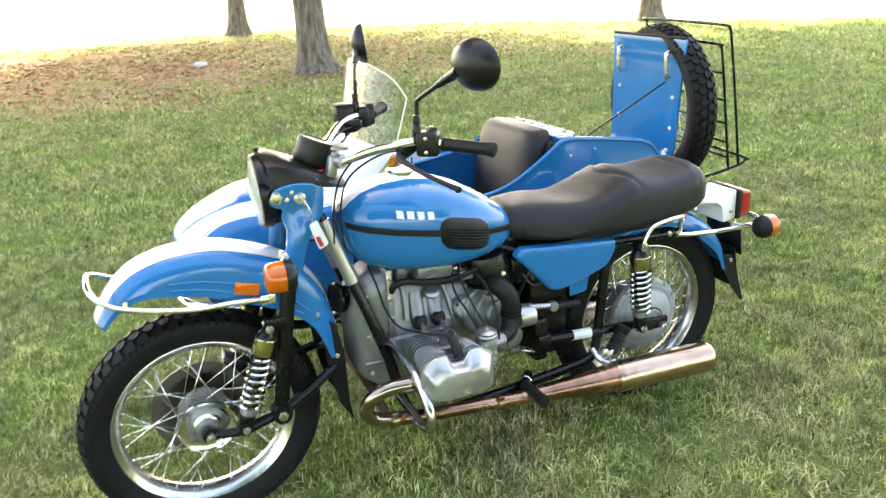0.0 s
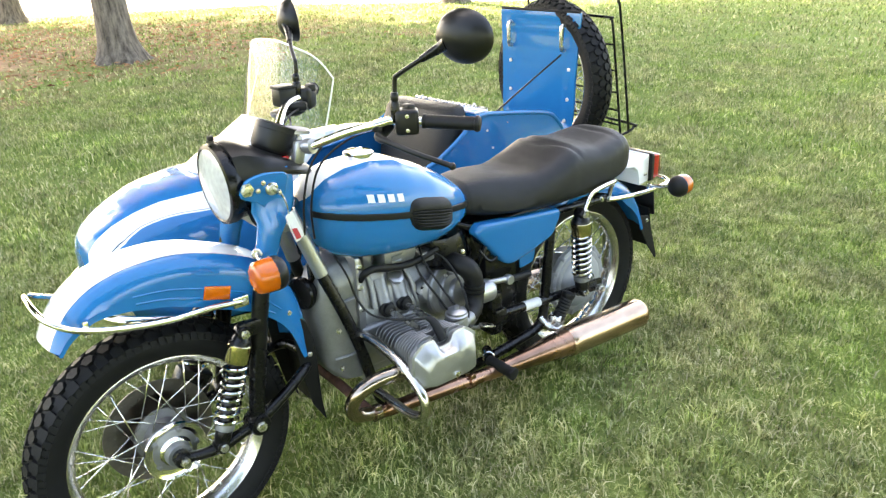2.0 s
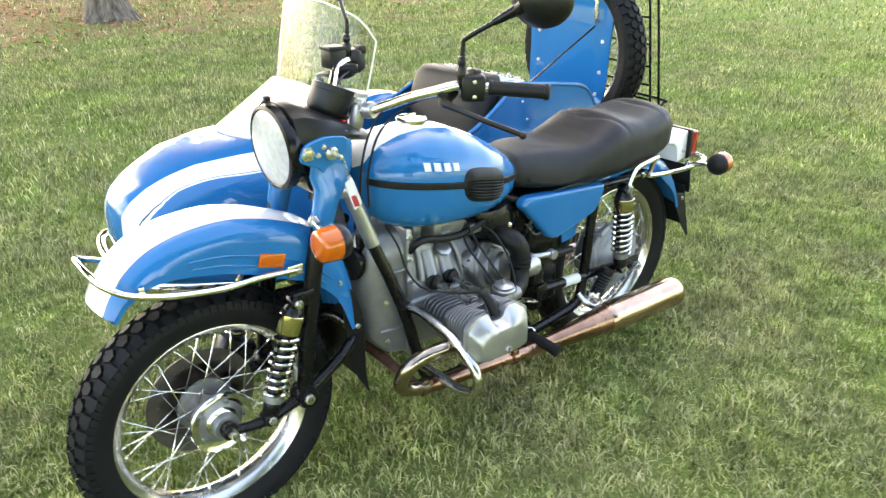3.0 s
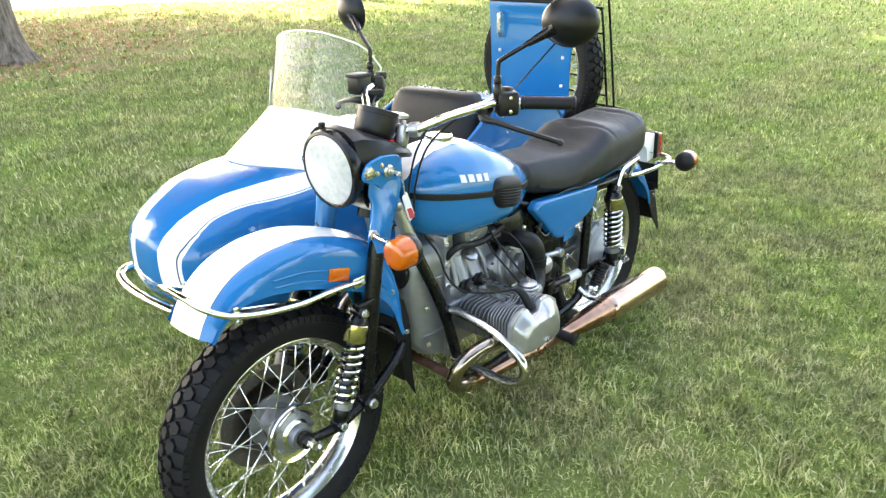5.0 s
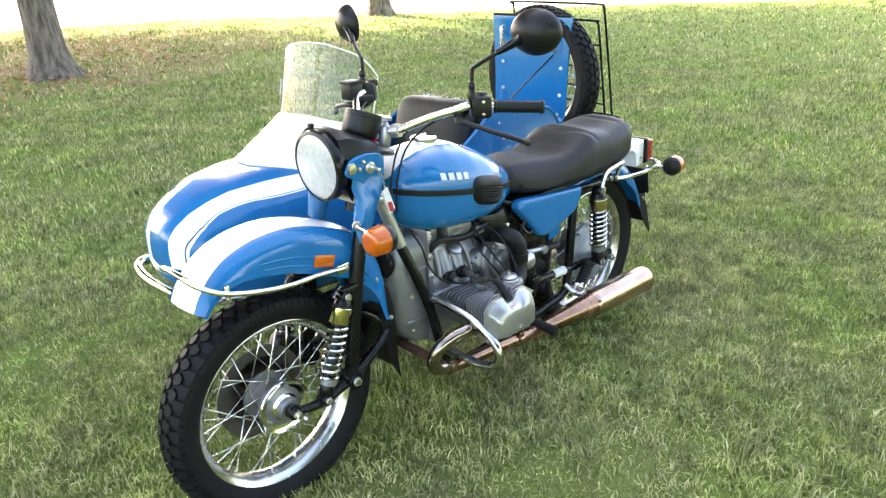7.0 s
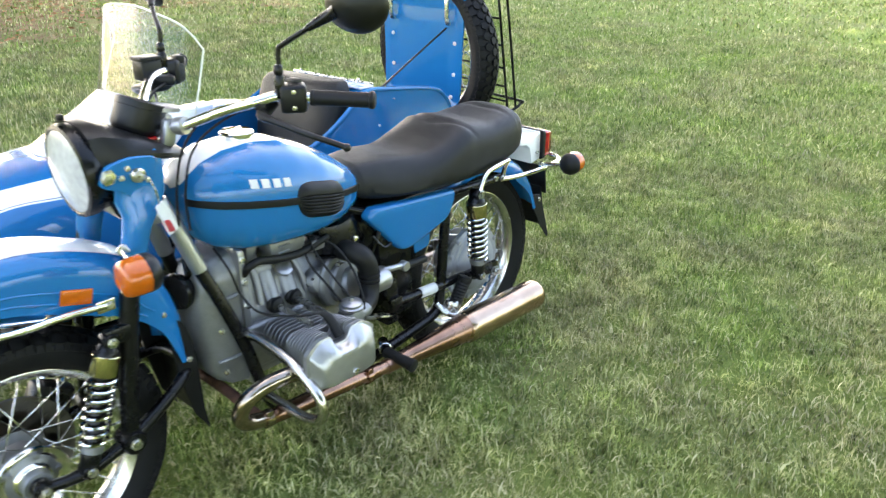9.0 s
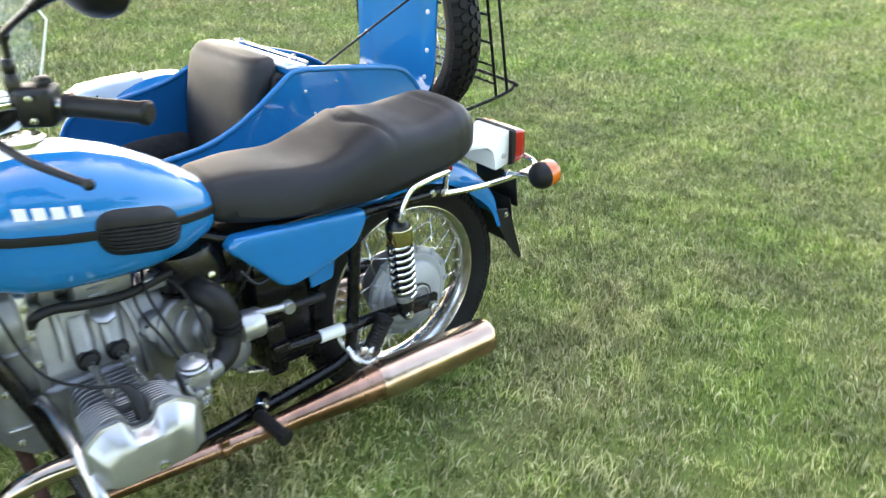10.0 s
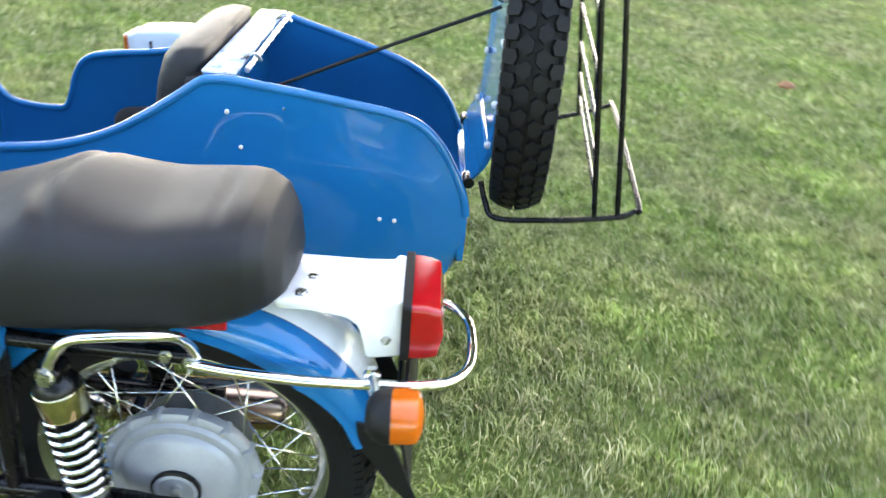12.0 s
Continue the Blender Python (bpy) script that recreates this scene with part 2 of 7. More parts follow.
def lathe(bm, prof, m, seg=32, mat_index=0):
    """Turn a profile of (radius, height) about the local z axis of the pose m."""
    rings = []
    for r, h in prof:
        rings.append([m @ Vector((max(r, 1e-4) * math.cos(a), max(r, 1e-4) * math.sin(a), h)) for a in (2 * math.pi * k / seg for k in range(seg))])
    before = len(bm.faces)
    loft(bm, rings, True, True)
    if mat_index:
        bm.faces.ensure_lookup_table()
        for f in bm.faces[before:]:
            f.material_index = mat_index
    return bm


def axis(at, way):
    """A pose at a point with its z axis along a way."""
    return Matrix.Translation(at) @ Vector(way).to_track_quat("Z", "Y").to_matrix().to_4x4()


def box(bm, size, m, bevel=0.004, seg=2):
    """A block with rounded edges, centred on the pose m."""
    made = bmesh.ops.create_cube(bm, size=1.0, matrix=m @ Matrix.Diagonal((*size, 1)))
    if bevel:
        edges = list({e for v in made["verts"] for e in v.link_edges})
        bmesh.ops.bevel(bm, geom=edges, offset=bevel, segments=seg, profile=0.5, affect="EDGES")
    return bm


def bolt(bm, at, way, r=0.008, h=0.006):
    m = axis(at, way)
    lathe(bm, [(r * 1.35, 0), (r * 1.35, h * 0.3), (r, h * 0.31), (r, h), (r * 0.6, h * 1.08)], m, 6)
    return bm


def bolts(parent, rows, material=None):
    """Single bolts, each a part of its own: (place, way, radius, height)."""
    for at, way, r, h in rows:
        part("bolt", bolt(BM(), at, way, r, h), material or STEEL, parent)


def slab(bm, outline, m, thick, bevel=0.003):
    """A flat plate with an outline in the local xy plane, thickened along local z and rounded."""
    lo, hi = [], []
    c = Vector((sum(p[0] for p in outline) / len(outline), sum(p[1] for p in outline) / len(outline)))
    rings = []
    for inset, z in ((bevel, -thick / 2), (0, -thick / 2 + bevel), (0, thick / 2 - bevel), (bevel, thick / 2)):
        ring = []
        for p in outline:
            q = Vector(p)
            d = (c - q)
            q = q + d.normalized() * min(inset, d.length * 0.5)
            ring.append(m @ Vector((q.x, q.y, z)))
        rings.append(ring)
    loft(bm, rings)
    return bm


def rounded(pts, r=0.02, n=4):
    """The outline with its corners rounded."""
    out = []
    k = len(pts)
    for i in range(k):
        a, b, c = Vector(pts[i - 1]), Vector(pts[i]), Vector(pts[(i + 1) % k])
        ra = min(r, (a - b).length * 0.45, (c - b).length * 0.45)
        p, q = b + (a - b).normalized() * ra, b + (c - b).normalized() * ra
        for j in range(n + 1):
            t = j / n
            out.append((1 - t) ** 2 * p + 2 * t * (1 - t) * b + t * t * q)
    return out


def BM():
    return bmesh.new()


XZ = Matrix(((1, 0, 0, 0), (0, 0, -1, 0), (0, 1, 0, 0), (0, 0, 0, 1)))  # local x, y -> world x, z; local z -> world -y


# ---- ground ----
def ground_height(x, y):
    far = max(0.0, math.hypot(x - 1, y) - 3.0)
    return 0.012 * noise.noise(Vector((x * 0.7, y * 0.7, 0))) * min(1, far) + min(0.08, 0.004 * far) * noise.noise(Vector((x * 0.09, y * 0.09, 4)))


def ground_material():
    m = bpy.data.materials.new("lawn_soil")
    m.use_nodes = True
    n, l = m.node_tree.nodes, m.node_tree.links
    b = n["Principled BSDF"]
    b.inputs["Roughness"].default_value = 0.95
    b.inputs["Specular IOR Level"].default_value = 0.1
    geo = n.new("ShaderNodeNewGeometry")

    def noise_of(scale, detail=6, rough=0.6):
        t = n.new("ShaderNodeTexNoise")
        t.inputs["Scale"].default_value, t.inputs["Detail"].default_value, t.inputs["Roughness"].default_value = scale, detail, rough
        l.new(geo.outputs["Position"], t.inputs["Vector"])
        return t.outputs["Fac"]

    def ramp(fac, stops):
        r = n.new("ShaderNodeValToRGB")
        while len(r.color_ramp.elements) < len(stops):
            r.color_ramp.elements.new(0.5)
        for e, (p, c) in zip(r.color_ramp.elements, stops):
            e.position, e.color = p, (*c, 1)
        l.new(fac, r.inputs["Fac"])
        return r.outputs["Color"]

    def mix(fac, a, c):
        x = n.new("ShaderNodeMix")
        x.data_type = "RGBA"
        l.new(fac, x.inputs["Factor"])
        l.new(a, x.inputs["A"])
        l.new(c, x.inputs["B"])
        return x.outputs["Result"]

    fine = ramp(noise_of(67.200, 9.600, 0.862), [(0.3, (0.068, 0.096, 0.022)), (0.5, (0.160, 0.216, 0.054)), (0.68, (0.270, 0.318, 0.108))])
    dry = ramp(noise_of(50.400, 9.600, 0.862), [(0.3, (0.095, 0.086, 0.038)), (0.55, (0.221, 0.205, 0.098)), (0.7, (0.330, 0.299, 0.166))])
    bare = ramp(noise_of(7, 10, 0.75), [(0.34, (0.13, 0.085, 0.045)), (0.48, (0.26, 0.165, 0.10)), (0.58, (0.30, 0.22, 0.12)), (0.70, (0.46, 0.36, 0.22))])
    dryness = ramp(noise_of(0.9, 5, 0.6), [(0.50, (0, 0, 0)), (0.72, (0.75, 0.75, 0.75))])
    grass_col = mix(dryness, fine, dry)
    # worn earth under the trees
    sep = n.new("ShaderNodeSeparateXYZ")
    l.new(geo.outputs["Position"], sep.inputs[0])
    dist = n.new("ShaderNodeVectorMath")
    dist.operation = "DISTANCE"
    dist.inputs[1].default_value = (1.0, 13.5, 0)
    sc = n.new("ShaderNodeVectorMath")
    sc.operation = "MULTIPLY"
    sc.inputs[1].default_value = (0.75, 1.0, 0)
    l.new(geo.outputs["Position"], sc.inputs[0])
    l.new(sc.outputs[0], dist.inputs[0])
    rng = n.new("ShaderNodeMapRange")
    for key, v in (("From Min", 2.0), ("From Max", 11.0), ("To Min", 0.33), ("To Max", -0.14)):
        rng.inputs[key].default_value = v
    l.new(dist.outputs["Value"], rng.inputs["Value"])
    ad = n.new("ShaderNodeMath")
    l.new(rng.outputs["Result"], ad.inputs[0])
    l.new(noise_of(0.75, 6, 0.65), ad.inputs[1])
    worn = ramp(ad.outputs[0], [(0.55, (0, 0, 0)), (0.80, (1, 1, 1))])
    l.new(mix(worn, grass_col, bare), b.inputs["Base Color"])
    bp = n.new("ShaderNodeBump")
    bp.inputs["Strength"].default_value, bp.inputs["Distance"].default_value = 0.8, 0.03
    l.new(noise_of(35, 8, 0.8), bp.inputs["Height"])
    l.new(bp.outputs["Normal"], b.inputs["Normal"])
    return m


def build_ground():
    xs = sorted(set([round(v, 3) for v in np.concatenate([np.linspace(-12, 24, 121), 24 + np.geomspace(1, 900, 24), -12 - np.geomspace(1, 900, 24)])]))
    ys = sorted(set([round(v, 3) for v in np.concatenate([np.linspace(-12, 30, 141), 30 + np.geomspace(1, 900, 24), -12 - np.geomspace(1, 900, 24)])]))
    v = [(x, y, ground_height(x, y)) for y in ys for x in xs]
    k = len(xs)
    f = [(j * k + i, j * k + i + 1, (j + 1) * k + i + 1, (j + 1) * k + i) for j in range(len(ys) - 1) for i in range(k - 1)]
    me = bpy.data.meshes.new("ground")
    me.from_pydata(v, [], f)
    for p in me.polygons:
        p.use_smooth = True
    me.materials.append(ground_material())
    return tagged(new("ground", me), "mown green lawn with dry yellow patches and worn earth", "lawn", kind="structure")


build_ground()


# ---- wheels ----
def tread_r(s, crown):
    return crown - (0.075 - math.sqrt(max(0.075**2 - s * s, 1e-6)))


def wheel_tyre(m, R=0.335):
    """Tyre with a carcass, staggered centre blocks and shoulder lugs; axle along local z."""
    bm = BM()
    c = R - 0.008
    prof = [(0.243, -0.030), (0.250, -0.038), (0.268, -0.047), (0.290, -0.0535), (0.303, -0.0530)]
    prof += [(tread_r(s, c), s) for s in (-0.050, -0.040, -0.026, -0.012, 0.0, 0.012, 0.026, 0.040, 0.050)]
    prof += [(r, -h) for r, h in prof[4::-1]] + [(0.238, 0.022), (0.238, -0.022)]
    seg = 72
    rings = [[m @ Vector((r * math.cos(a), r * math.sin(a), h)) for a in (2 * math.pi * k / seg for k in range(seg))] for r, h in prof]
    loft(bm, rings + [rings[0]], True, False)
    N = 50
    pitch = 2 * math.pi / N

    def block(shape, h=0.0085, draft=0.88):
        lo, hi = [], []
        cu = sum(u for u, s in shape) / len(shape)
        cs = sum(s for u, s in shape) / len(shape)
        for u, s in shape:
            for lst, up, k in ((lo, -0.004, 1.0), (hi, h, draft)):
                uu, ss = cu + (u - cu) * k, cs + (s - cs) * k
                r = tread_r(min(abs(ss), 0.0735), c) if abs(ss) < 0.053 else 0.30
                slope = ss / 0.075
                rr = r + up * math.sqrt(max(0.1, 1 - slope * slope))
                zz = ss + up * slope
                lst.append(m @ Vector((rr * math.cos(uu), rr * math.sin(uu), zz)))
        a, b = [bm.verts.new(p) for p in lo], [bm.verts.new(p) for p in hi]
        bm.faces.new(b)
        for i in range(len(a)):
            bm.faces.new((a[i], a[i - 1], b[i - 1], b[i]))

    for k in range(N):
        u = k * pitch
        for sgn, off in ((1, 0.0), (-1, 0.5)):
            q = u + off * pitch
            w = pitch * 0.45
            block([(q - w, sgn * 0.012), (q - w * 0.45, sgn * 0.0275), (q + w * 0.45, sgn * 0.0275), (q + w, sgn * 0.012), (q + w * 0.5, sgn * 0.0015), (q - w * 0.5, sgn * 0.0015)][:: sgn])
            q2 = q + 0.5 * pitch
            block([(q2 - w * 0.80, sgn * 0.0295), (q2 - w * 0.80, sgn * 0.0500), (q2 + w * 0.80, sgn * 0.0500), (q2 + w * 0.80, sgn * 0.0295), (q2, sgn * 0.0250)][:: sgn])
        # lugs on the shoulders
        for sgn in (1, -1):
            q = u + (0.25 if sgn > 0 else 0.75) * pitch
            w = pitch * 0.19
            for dq in (-0.26, 0.24):
                pts = [(q + dq * pitch + e * w, r, h) for e, r, h in ((-1, 0.3165, 0.0505), (1, 0.3165, 0.0505), (0.9, 0.298, 0.0552), (-0.9, 0.298, 0.0552))]
                inner = [bm.verts.new(m @ Vector(((r - 0.003) * math.cos(a), (r - 0.003) * math.sin(a), sgn * (h - 0.006)))) for a, r, h in pts]
                outer = [bm.verts.new(m @ Vector(((r + 0.001) * math.cos(a), (r + 0.001) * math.sin(a), sgn * (h + 0.0008)))) for a, r, h in pts]
                bm.faces.new(outer)
                for i in range(4):
                    bm.faces.new((inner[i], inner[i - 1], outer[i - 1], outer[i]))
    return bm


def wheel_rim(m):
    bm = BM()
    prof = [(0.252, -0.034), (0.254, -0.0375), (0.249, -0.039), (0.236, -0.030), (0.226, -0.017), (0.223, 0.0), (0.226, 0.017), (0.236, 0.030), (0.249, 0.039), (0.254, 0.0375), (0.252, 0.034), (0.240, 0.022), (0.234, 0), (0.240, -0.022)]
    seg = 64
    rings = [[m @ Vector((r * math.cos(a), r * math.sin(a), h)) for a in (2 * math.pi * k / seg for k in range(seg))] for r, h in prof]
    loft(bm, rings + [rings[0]], True, False)
    return bm


SPOKE_MESH = {}


def wheel_spokes(m, parent, flange=0.068, half=0.036, n=36):
    if (flange, half) not in SPOKE_MESH:
        made = []
        for sgn, lean in ((1, 1), (-1, 1), (1, -1), (-1, -1)):
            bm = BM()
            a0 = radians(lean * 52)
            p = Vector((flange * math.cos(a0), flange * math.sin(a0), sgn * half))
            q = Vector((0.2285, 0, sgn * 0.004))
            tube(bm, [p, p.lerp(q, 0.5), q], 0.0019, 5, 1)
            tube(bm, [q.lerp(p, 0.07), q], 0.0034, 6, 1)
            me = bpy.data.meshes.new("spoke")
            for f in bm.faces:
                f.smooth = True
            bm.to_mesh(me)
            bm.free()
            me.materials.append(CHROME)
            made.append(me)
        SPOKE_MESH[(flange, half)] = made
    for k in range(n):
        ob = hang(new("spoke", SPOKE_MESH[(flange, half)][k % 4]), parent)
        ob.matrix_basis = m @ Matrix.Rotation(2 * math.pi * k / n, 4, "Z")


def wheel_hub(m, wide=0.048, r=0.045, flange=0.074):
    bm = BM()
    lathe(bm, [(0.018, -wide - 0.02), (0.03, -wide - 0.015), (flange, -wide + 0.006), (flange, -wide + 0.012), (r + 0.008, -wide + 0.02), (r, 0), (r + 0.008, wide - 0.02), (flange, wide - 0.012), (flange, wide - 0.006), (0.03, wide + 0.015), (0.018, wide + 0.02)], m, 36)
    return bm


# ---- motorcycle ----
moto = thing("motorcycle", (0.75, 0, 0), "blue and white sidecar motorcycle with black bench seat standing on grass", "motorcycle")
AXF = Matrix.Translation((0, 0, 0.32)) @ Matrix.Rotation(radians(90), 4, "X")  # local z -> world -y
AXR = Matrix.Translation((1.5, 0, 0.32)) @ Matrix.Rotation(radians(90), 4, "X")

front_wheel = part("front_wheel", wheel_hub(AXF), CAST, moto, "cast aluminium hub of the spoked front wheel")
part("tyre", wheel_tyre(AXF), TYRE, front_wheel, "black rubber block-tread tyre")
part("rim", wheel_rim(AXF), RIMM, front_wheel, "polished alloy rim")
wheel_spokes(AXF, front_wheel)
bm = lathe(BM(), [(0.074, 0.046), (0.079, 0.050), (0.0805, 0.056), (0.078, 0.060), (0.072, 0.057), (0.056, 0.050), (0.044, 0.052), (0.038, 0.064), (0.034, 0.067)], AXF, 40)
part("hub_cover", bm, CHROME, front_wheel, "polished dished hub cover")
bm = BM()
lathe(bm, [(0.034, 0.060), (0.033, 0.082), (0.030, 0.086), (0.018, 0.087), (0.017, 0.094)], AXF, 28)
for k in range(5):
    a = 2 * math.pi * k / 5
    bolt(bm, AXF @ Vector((0.055 * math.cos(a), 0.055 * math.sin(a), 0.050)), (0, -1, 0), 0.006, 0.008)
part("hub_cap", bm, CAST, front_wheel, "grey cast hub centre with bolts")
bm = BM()
for r0, r1 in ((0.085, 0.097), (0.108, 0.143)):
    lathe(bm, [(r0, -0.062), (r1, -0.062), (r1, -0.067), (r0, -0.067), (r0, -0.062)], AXF, 48)
for k in range(30):
    a = 2 * math.pi * k / 30
    for j in range(2):
        p = AXF @ Vector(((0.112 + 0.018 * j) * math.cos(a + 0.1 * j), (0.112 + 0.018 * j) * math.sin(a + 0.1 * j), -0.0612))
        lathe(bm, [(0.004, 0), (0.004, 0.002)], axis(p, (0, -1, 0)), 6)
part("brake_disc", bm, DISC, front_wheel, "dark perforated brake disc")

rear_wheel = part("rear_wheel", wheel_hub(AXR, 0.05, 0.06, 0.10), CAST, moto, "cast aluminium hub of the spoked rear wheel")
part("tyre", wheel_tyre(AXR), TYRE, rear_wheel, "black rubber block-tread tyre")
part("rim", wheel_rim(AXR), RIMM, rear_wheel, "polished alloy rim")
wheel_spokes(AXR, rear_wheel, 0.098, 0.040)
bm = BM()
lathe(bm, [(0.128, 0.030), (0.134, 0.040), (0.134, 0.052), (0.128, 0.056), (0.119, 0.0565), (0.114, 0.063), (0.106, 0.0645), (0.100, 0.063), (0.096, 0.070), (0.090, 0.074), (0.055, 0.086), (0.040, 0.088), (0.038, 0.096), (0.032, 0.098), (0.030, 0.092), (0.016, 0.091)], AXR, 56)
drum = part("brake_drum_cover", bm, DRUM, rear_wheel, "grey cast drum brake cover")
for k in range(14):
    a = 2 * math.pi * k / 14
    part("boss", lathe(BM(), [(0.009, 0.034), (0.009, 0.0585), (0.007, 0.061)], AXR @ Matrix.Translation((0.128 * math.cos(a), 0.128 * math.sin(a), 0)), 8), DRUM, drum)
part("hub_ring", lathe(BM(), [(0.030, 0.086), (0.042, 0.088), (0.043, 0.095), (0.038, 0.097), (0.034, 0.092), (0.020, 0.090)], AXR, 28), BLACK, drum, "dark hub ring")
bm = tube(BM(), [(1.5, -0.09, 0.32), (1.5, -0.165, 0.32)], 0.010, 12, 1)
lathe(bm, [(0.016, 0), (0.016, 0.012), (0.010, 0.013), (0.010, 0.022)], axis((1.5, -0.152, 0.32), (0, -1, 0)), 6)
part("axle", bm, STEEL, rear_wheel)


# front suspension
def shock(bottom, top, parent, cap_mat, turns=8, wide=1.08):
    b, t = Vector(bottom), Vector(top)
    d = (t - b)
    L = d.length
    m = axis(b, d) @ Matrix.Diagonal((wide, wide, 1, 1))
    r = 0.025
    bm = BM()
    lathe(bm, [(0.012, 0.0), (0.019, 0.01), (0.020, 0.05), (0.017, 0.055), (0.017, L * 0.75), (0.026, L * 0.76), (0.0265, L * 0.78), (0.0265, L * 0.90), (0.022, L * 0.945), (0.012, L)], m, 24)
    for q in (b, t):
        lathe(bm, [(0.017, -0.018), (0.019, -0.014), (0.019, 0.014), (0.017, 0.018)], axis(q, (0, 1, 0)), 18)
    body = part("shock_absorber", bm, BLACK, parent, "black damper with chromed coil spring")
    bm = BM()
    pts = []
    for k in range(turns * 14 + 1):
        a = 2 * math.pi * k / 14
        pts.append(m @ Vector((r * math.cos(a), r * math.sin(a), L * 0.20 + (L * 0.535) * k / (turns * 14))))
    tube(bm, pts, 0.0048, 7, 1)
    part("spring", bm, CHROME, body, "chromed coil spring")
    bm = lathe(BM(), [(0.0272, L * 0.745), (0.028, L * 0.75), (0.028, L * 0.895), (0.0268, L * 0.90)], m, 28)
    part("sleeve", bm, cap_mat, body, "polished yellowish spring sleeve")
    bm = lathe(BM(), [(0.021, L * 0.145), (0.0225, L * 0.15), (0.0225, L * 0.205), (0.021, L * 0.21)], m, 24)
    part("spring_seat", bm, CAST, body)
    s = -1 if bottom[1] < 0 else 1
    bolts(body, [(q + Vector((0, s * 0.018, 0)), (0, s, 0), 0.009, 0.009) for q in (b, t)])
    return body


for s in (-1, 1):
    shock((0.095, s * 0.118, 0.325), (0.194, s * 0.118, 0.612), moto, BRASSY)
    # fork leg with its lower lug
    bm = BM()
    tube(bm, [(0.198, s * 0.108, 0.325), (0.225, s * 0.108, 0.50), (0.262, s * 0.108, 0.70), (0.292, s * 0.105, 0.82)], 0.021, 16, 3)
    lathe(bm, [(0.026, -0.028), (0.029, -0.022), (0.029, 0.022), (0.026, 0.028)], axis((0.2, s * 0.108, 0.34), (0, 1, 0)), 20)
    box(bm, (0.06, 0.022, 0.04), Matrix.Translation((0.215, s * 0.118, 0.617)), 0.006)
    leg = part("fork_leg", bm, BLACK, moto, "black enamelled fork leg")
    bm = bolt(BM(), (0.2, s * 0.136, 0.34), (0, s, 0), 0.011, 0.010)
    part("bolt", bm, STEEL, leg)
    # blue upper fork shroud with headlamp ear
    ringz = []
    for z, x, rx, ry in ((0.752, 0.281, 0.026, 0.026), (0.79, 0.290, 0.028, 0.028), (0.835, 0.303, 0.031, 0.030), (0.87, 0.317, 0.040, 0.028), (0.90, 0.324, 0.056, 0.022), (0.935, 0.330, 0.056, 0.017), (0.965, 0.330, 0.058, 0.014), (0.988, 0.332, 0.050, 0.011), (0.995, 0.332, 0.044, 0.006)):
        ringz.append([Vector((x + rx * (abs(math.cos(a)) ** 0.8) * (1 if math.cos(a) > 0 else -1), s * (0.096 + (0.004 if z > 0.88 else 0.010)) + ry * math.sin(a), z)) for a in (2 * math.pi * k / 20 for k in range(20))])
    bm = BM()
    loft(bm, ringz)
    # ear that carries the headlamp
    ear = rounded([(0.235, 0.945), (0.255, 0.985), (0.31, 0.995), (0.37, 0.985), (0.345, 0.90), (0.318, 0.855), (0.290, 0.86), (0.300, 0.90), (0.285, 0.925)], 0.018)
    slab(bm, ear, Matrix.Translation((0, s * 0.112, 0)) @ XZ, 0.012, 0.003)
    shroud = part("fork_shroud", bm, BLUE, moto, "glossy blue upper fork shroud")
    bolts(shroud, [((0.258, s * 0.118, 0.963), (0, s, 0), 0.013, 0.010), ((0.300, s * 0.118, 0.972), (0, s, 0), 0.005, 0.006), ((0.285, s * 0.118, 0.955), (0, s, 0), 0.005, 0.006)])
    # the indicator on the open side
    if s < 0:
        bm = BM()
        tube(bm, [(0.262, s * 0.115, 0.800), (0.246, s * 0.170, 0.803), (0.240, s * 0.236, 0.806)], 0.007, 10, 3)
        lathe(bm, [(0.012, 0), (0.014, 0.004), (0.014, 0.014), (0.012, 0.016)], axis((0.266, s * 0.108, 0.80), (-0.45, s * 0.8, 0.1)), 6)
        stalk = part("indicator_stalk", bm, STEEL, moto)
        ind = axis((0.236, s * 0.262, 0.806), (-1, 0, 0))
        bm = lathe(BM(), [(0.005, -0.022), (0.030, -0.020), (0.038, -0.012), (0.0405, 0.002), (0.0405, 0.006), (0.038, 0.008)], ind, 28)
        part("indicator_body", bm, PLASTIC, stalk, "black indicator housing")
        bm = BM()
        prof = [(0.0395, 0.004), (0.0395, 0.020), (0.0385, 0.034), (0.0365, 0.046), (0.031, 0.052), (0.018, 0.055), (0.0, 0.056)]
        lathe(bm, prof, ind, 40)
        for v in bm.verts:
            q = ind.inverted() @ v.co
            if 0.003 < q.z < 0.050:
                w = 1 + 0.012 * math.cos(20 * math.atan2(q.y, q.x))
                v.co = ind @ Vector((q.x * w, q.y * w, q.z))
        part("indicator_lens", bm, ORANGE, stalk, "ribbed amber indicator lens")

